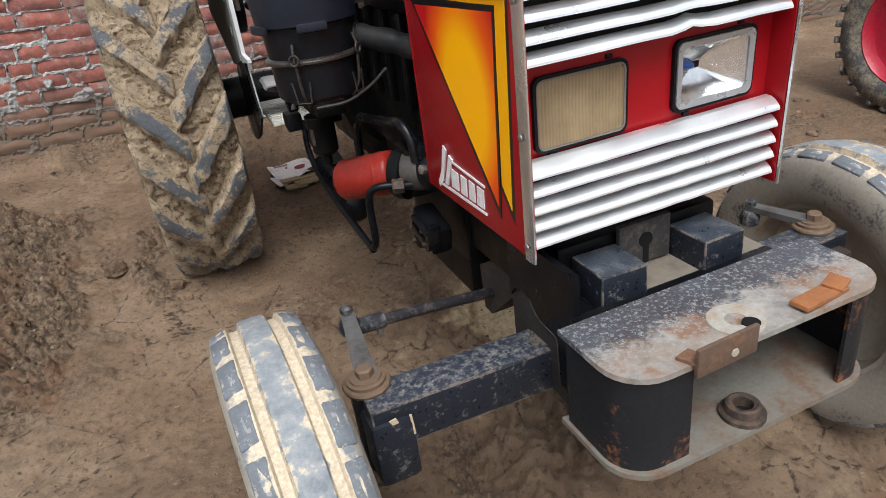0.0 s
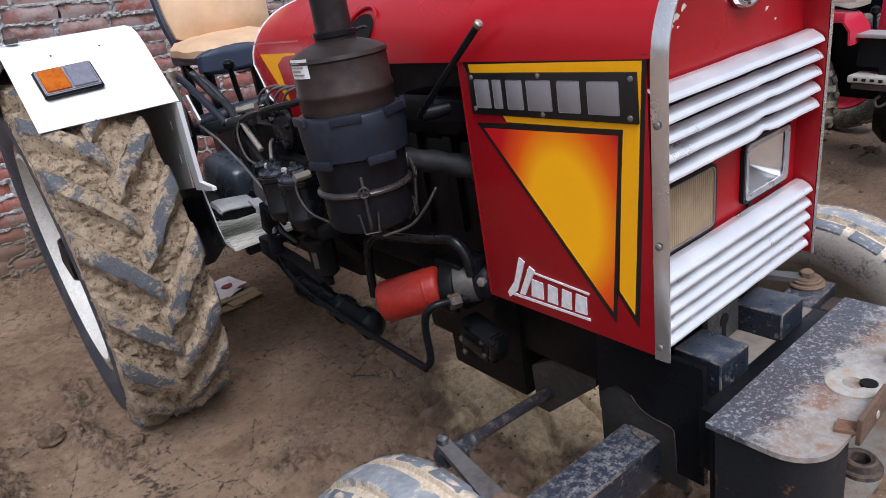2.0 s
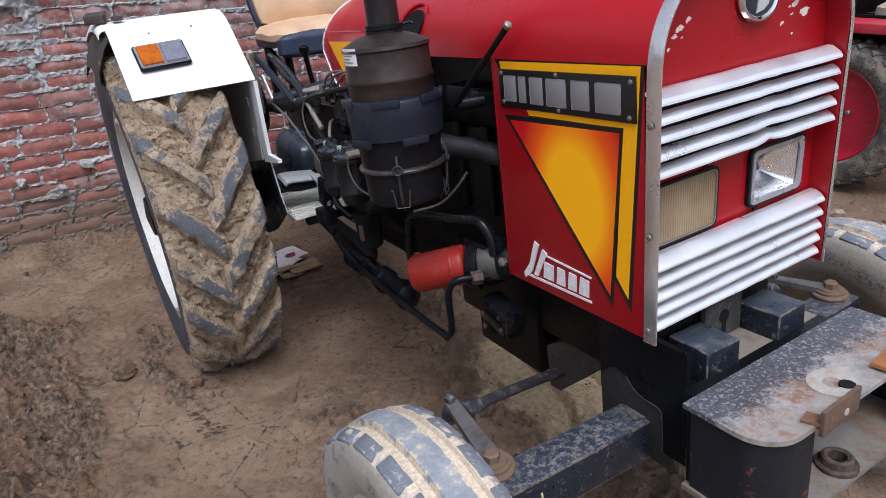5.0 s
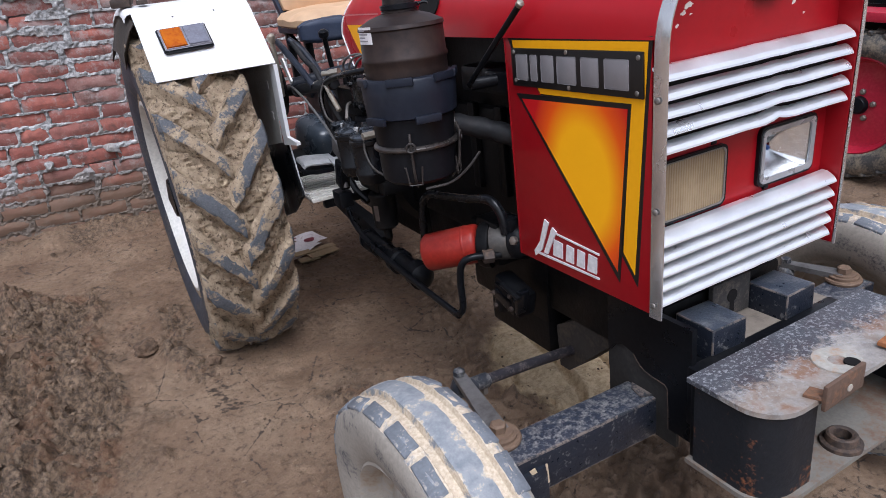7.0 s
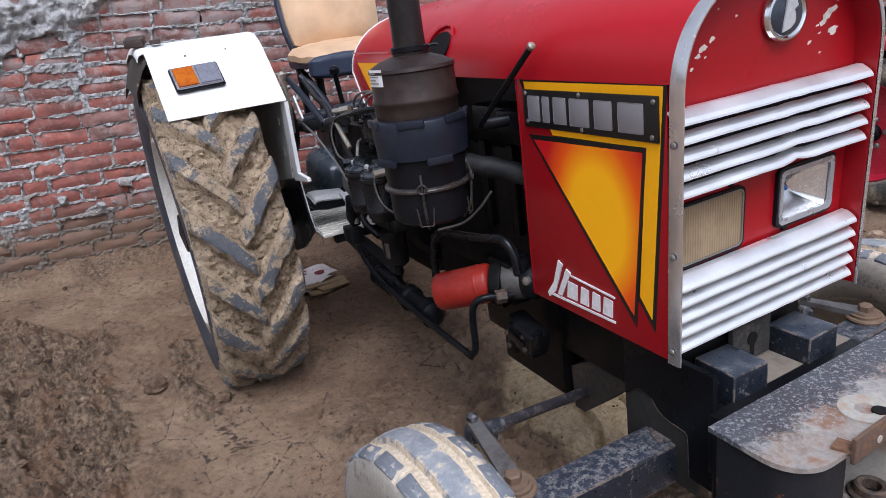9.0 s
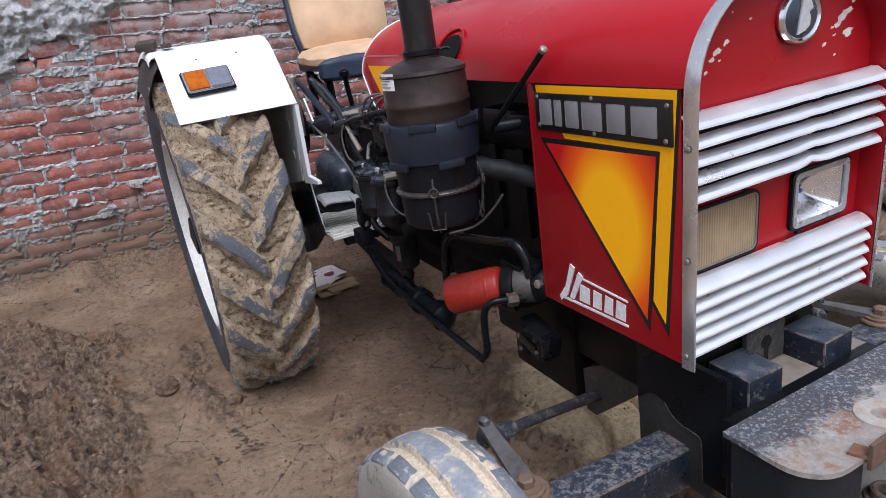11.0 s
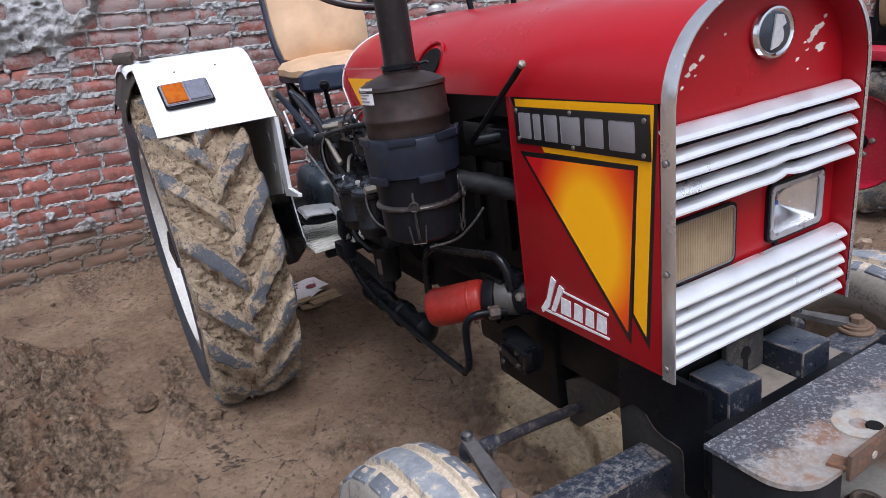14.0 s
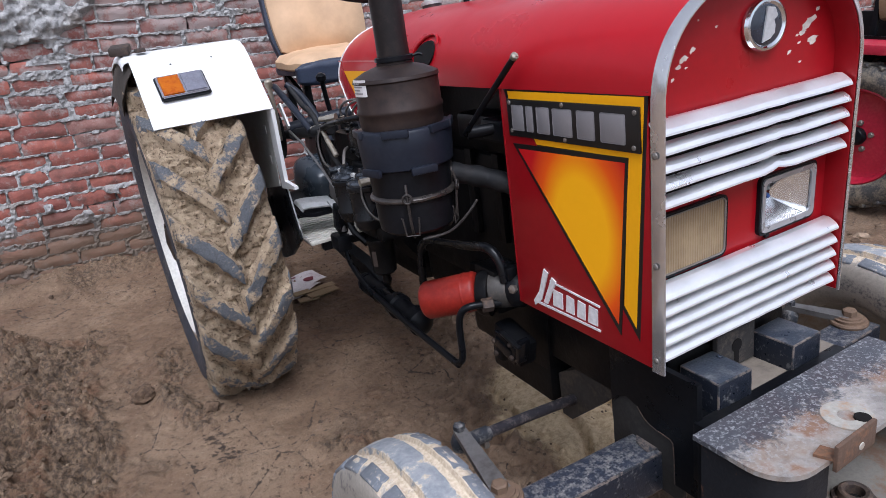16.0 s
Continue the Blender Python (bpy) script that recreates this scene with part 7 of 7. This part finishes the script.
for dx in (0.0, 1.15):
    WC = (dx, 0.0, 0.405)
    tyre = P("tyre", lambda bm: tyre_carcass(bm, WC, [(-0.085, 0.262), (-0.105, 0.28), (-0.112, 0.32), (-0.105, 0.365), (-0.085, 0.385), (0, 0.392), (0.085, 0.385), (0.105, 0.365), (0.112, 0.32), (0.105, 0.27), (0.085, 0.245)], 64, 0.004, 2), M_tyredark, other, "dusty black lugged tyre")
    tagged(P("tread", other_lugs, M_tyredark, tyre), kind="stuff")
    rim = P("rim", lambda bm: lathe(bm, WC, (-1, 0, 0), [(-0.06, 0.25), (0.085, 0.268), (0.092, 0.258), (0.075, 0.246), (0.03, 0.232), (0.02, 0.20), (0.035, 0.12), (0.04, 0.0)], 48, False), M_crimson, other, "crimson wheel rim with silver bolts")
    P("hub", lambda bm: lathe(bm, WC, (-1, 0, 0), [(0.035, 0.05), (0.06, 0.048), (0.07, 0.04), (0.075, 0.0)], 24, False), M_plastic, rim)
    for k in range(5):
        a = 2 * math.pi * k / 5 + 0.4
        P("wheel_bolt", lambda bm: lathe(bm, (WC[0] - 0.036, WC[1] + 0.075 * math.cos(a), WC[2] + 0.075 * math.sin(a)), (-1, 0, 0), [(0, 0.016), (0.012, 0.016), (0.018, 0.010)], 10), M_steel, rim)
P("mudguard", lambda bm: sheet(bm, [[(x, y, z) for y, z in ((0.55, 0.72), (0.42, 0.855), (0.2, 0.898), (-0.2, 0.898), (-0.40, 0.875), (-0.455, 0.81), (-0.465, 0.74))] for x in (-0.10, -0.095, 0.14, 0.15)], 0.01), M_crimson, other, "crimson mudguard")
# panel added behind the tyre for the darkness under the mudguard
P("wheel_well", lambda bm: slab(bm, [(0.145, y, z) for y, z in ((0.56, 0.60), (0.52, 0.78), (0.40, 0.88), (0.2, 0.915), (-0.2, 0.915), (-0.39, 0.88), (-0.44, 0.76), (-0.44, 0.45))], (0.012, 0, 0)), M_engine, other, "black panel added to darken the wheel well")
P("guard_lip", lambda bm: box(bm, (-0.10, -0.02, 0.873), (0.016, 0.80, 0.05), 0.006), M_crimson, other)
P("side_panel", lambda bm: slab(bm, [(0.42, -0.40, 0.60), (0.42, -0.40, 0.95), (0.42, -0.75, 1.12), (0.42, -1.6, 1.15), (0.42, -1.6, 0.60)], (0.05, 0, 0)), M_crimson, other, "crimson engine side panel")
P("battery_box", lambda bm: (box(bm, (0.07, -0.72, 0.70), (0.14, 0.50, 0.15), 0.01), ), M_plastic, other, "black battery box")
P("box_edge", lambda bm: box(bm, (0.055, -0.72, 0.78), (0.17, 0.52, 0.02), 0.004), M_alu, other)
P("step", lambda bm: (box(bm, (0.0, -0.72, 0.575), (0.16, 0.50, 0.035), 0.008),), M_tread, other, "pale checker-plate step")
P("step_edge", lambda bm: box(bm, (0.0, -0.72, 0.54), (0.14, 0.46, 0.03), 0.006), M_rustiron, other)
for k in range(12):
    P("step_stud", lambda bm: box(bm, (-0.084, -0.93 + 0.038 * k, 0.576), (0.008, 0.02, 0.014), 0.003, (0, 0, 0)), M_dark, other)
P("belly", lambda bm: lathe(bm, (0.5, -0.45, 0.32), (0.2, -1, 0.0), [(0, 0.14), (0.06, 0.20), (0.4, 0.20), (0.46, 0.12)], 24), M_engine, other)
P("step_bracket", lambda bm: (box(bm, (0.24, -0.60, 0.61), (0.48, 0.04, 0.04), 0.006), box(bm, (0.24, -0.85, 0.61), (0.48, 0.04, 0.04), 0.006)), M_engine, other)
P("hook", lambda bm: tube(bm, [(-0.02, -0.72, 0.54), (-0.03, -0.66, 0.47), (-0.03, -0.62, 0.44), (-0.03, -0.60, 0.47), (-0.03, -0.62, 0.495)], 0.007, 8), M_armsteel, other)
P("hose", lambda bm: tube(bm, [(-0.03, -0.95, 0.73), (-0.07, -0.92, 0.63), (-0.07, -0.80, 0.53), (-0.04, -0.70, 0.50)], 0.014, 10), M_plastic, other)
P("lever", lambda bm: (tube(bm, [(0.36, -0.42, 0.66), (0.34, -0.40, 0.85)], 0.010, 8, 0), lathe(bm, (0.34, -0.40, 0.84), (0, 0, 1), [(0, 0.015), (0.01, 0.024), (0.035, 0.022), (0.045, 0.01)], 12)), M_plastic, other)
P("toolbox", lambda bm: box(bm, (0.12, -0.30, 0.985), (0.16, 0.22, 0.11), 0.012), M_guardinner, other, "grey toolbox on the mudguard")
P("seat", lambda bm: cushion(bm, (0.51, -0.08, 0.905), (0.42, 0.38, 0.09), 0.02, (4, 0, 0), 0.5), M_palecushion, other, "dusty pale seat cushion")
P("backrest", lambda bm: cushion(bm, (0.52, 0.19, 1.18), (0.44, 0.42, 0.08), 0.03, (84, 0, 0), 0.4), M_sackcloth, other, "dirty tan vinyl backrest")
P("seat_post", lambda bm: (box(bm, (0.52, -0.10, 0.76), (0.10, 0.22, 0.22), 0.02), box(bm, (0.52, 0.12, 0.88), (0.34, 0.06, 0.05), 0.012), box(bm, (0.33, 0.215, 0.98), (0.03, 0.03, 0.36), 0.006), box(bm, (0.70, 0.215, 0.98), (0.03, 0.03, 0.36), 0.006)), M_plastic, other)
# dark box added to fill the dark gap behind the cushion
P("seat_frame", lambda bm: box(bm, (0.78, 0.10, 0.90), (0.05, 0.90, 0.20), 0.01), M_plastic, other, "added dark panel closing the gap behind the seat")
P("chassis", lambda bm: box(bm, (0.6, -0.6, 0.5), (0.30, 1.9, 0.28), 0.03), M_engine, other)
P("bonnet", lambda bm: cushion(bm, (0.62, -1.15, 1.02), (0.42, 1.0, 0.4), 0.05, (0, 0, 0)), M_crimson, other)
for x in (0.15, 1.05):
    P("front_tyre", lambda bm: tyre_carcass(bm, (x, -1.55, 0.29), [(-0.05, 0.17), (-0.07, 0.20), (-0.07, 0.26), (-0.05, 0.285), (0, 0.29), (0.05, 0.285), (0.07, 0.26), (0.07, 0.20), (0.05, 0.17)], 40, 0.003, 4), M_tyredark, other)
P("front_axle", lambda bm: box(bm, (0.6, -1.55, 0.32), (0.9, 0.08, 0.08), 0.01), M_engine, other)
P("rear_axle", lambda bm: cyl(bm, (0.05, 0, 0.405), (1.1, 0, 0.405), 0.06), M_engine, other)

# pipe against the far part of the wall
bm = bmesh.new()
cyl(bm, (6.05, WY - 0.06, 0.0), (6.05, WY - 0.06, 1.95), 0.045)
thing("post", bm, M_rustiron, "rusty iron post standing against brick wall", "post")

# ---- bricks of the wall ----
BRICKS = [[mesh_of("brick", brick_mesh(s * 7 + j, BL * f), M_brick, 35) for s in range(5)] for j, f in enumerate((1.0, 0.72, 0.5))]
rest = bmesh.new()
count = 0
for n_, (k, x, w) in enumerate(layout):
    c = V(x + w / 2, WY + 0.001 * ((n_ * 7) % 5), (k + 0.5) * COURSE)
    gone = abs(c.x + 0.175) < 0.08 and k == 16
    if gone:
        continue
    deep = 0.012 * ((n_ * 37) % 11 == 0)
    if -1.72 < c.x < 0.72 and k < 21 and count < 300:
        f = w / BL
        kind = 0 if f > 0.85 else 1 if f > 0.6 else 2
        b = new("brick", BRICKS[kind][n_ % 5])
        b.parent = wall
        b.matrix_local = Matrix.Translation(c + V(0, deep, 0)) @ Matrix.Rotation(radians(((n_ * 13) % 7 - 3) * 0.35), 4, "Y") @ Matrix.Diagonal((w / (BL * (1.0, 0.72, 0.5)[kind]), 1, 1, 1))
        count += 1
    else:
        brick_mesh(n_, w, rest, c)
run = new("brick_run", mesh_of("brick_run", rest, M_brickfar, 35))
run.parent = wall
tagged(run, kind="stuff")
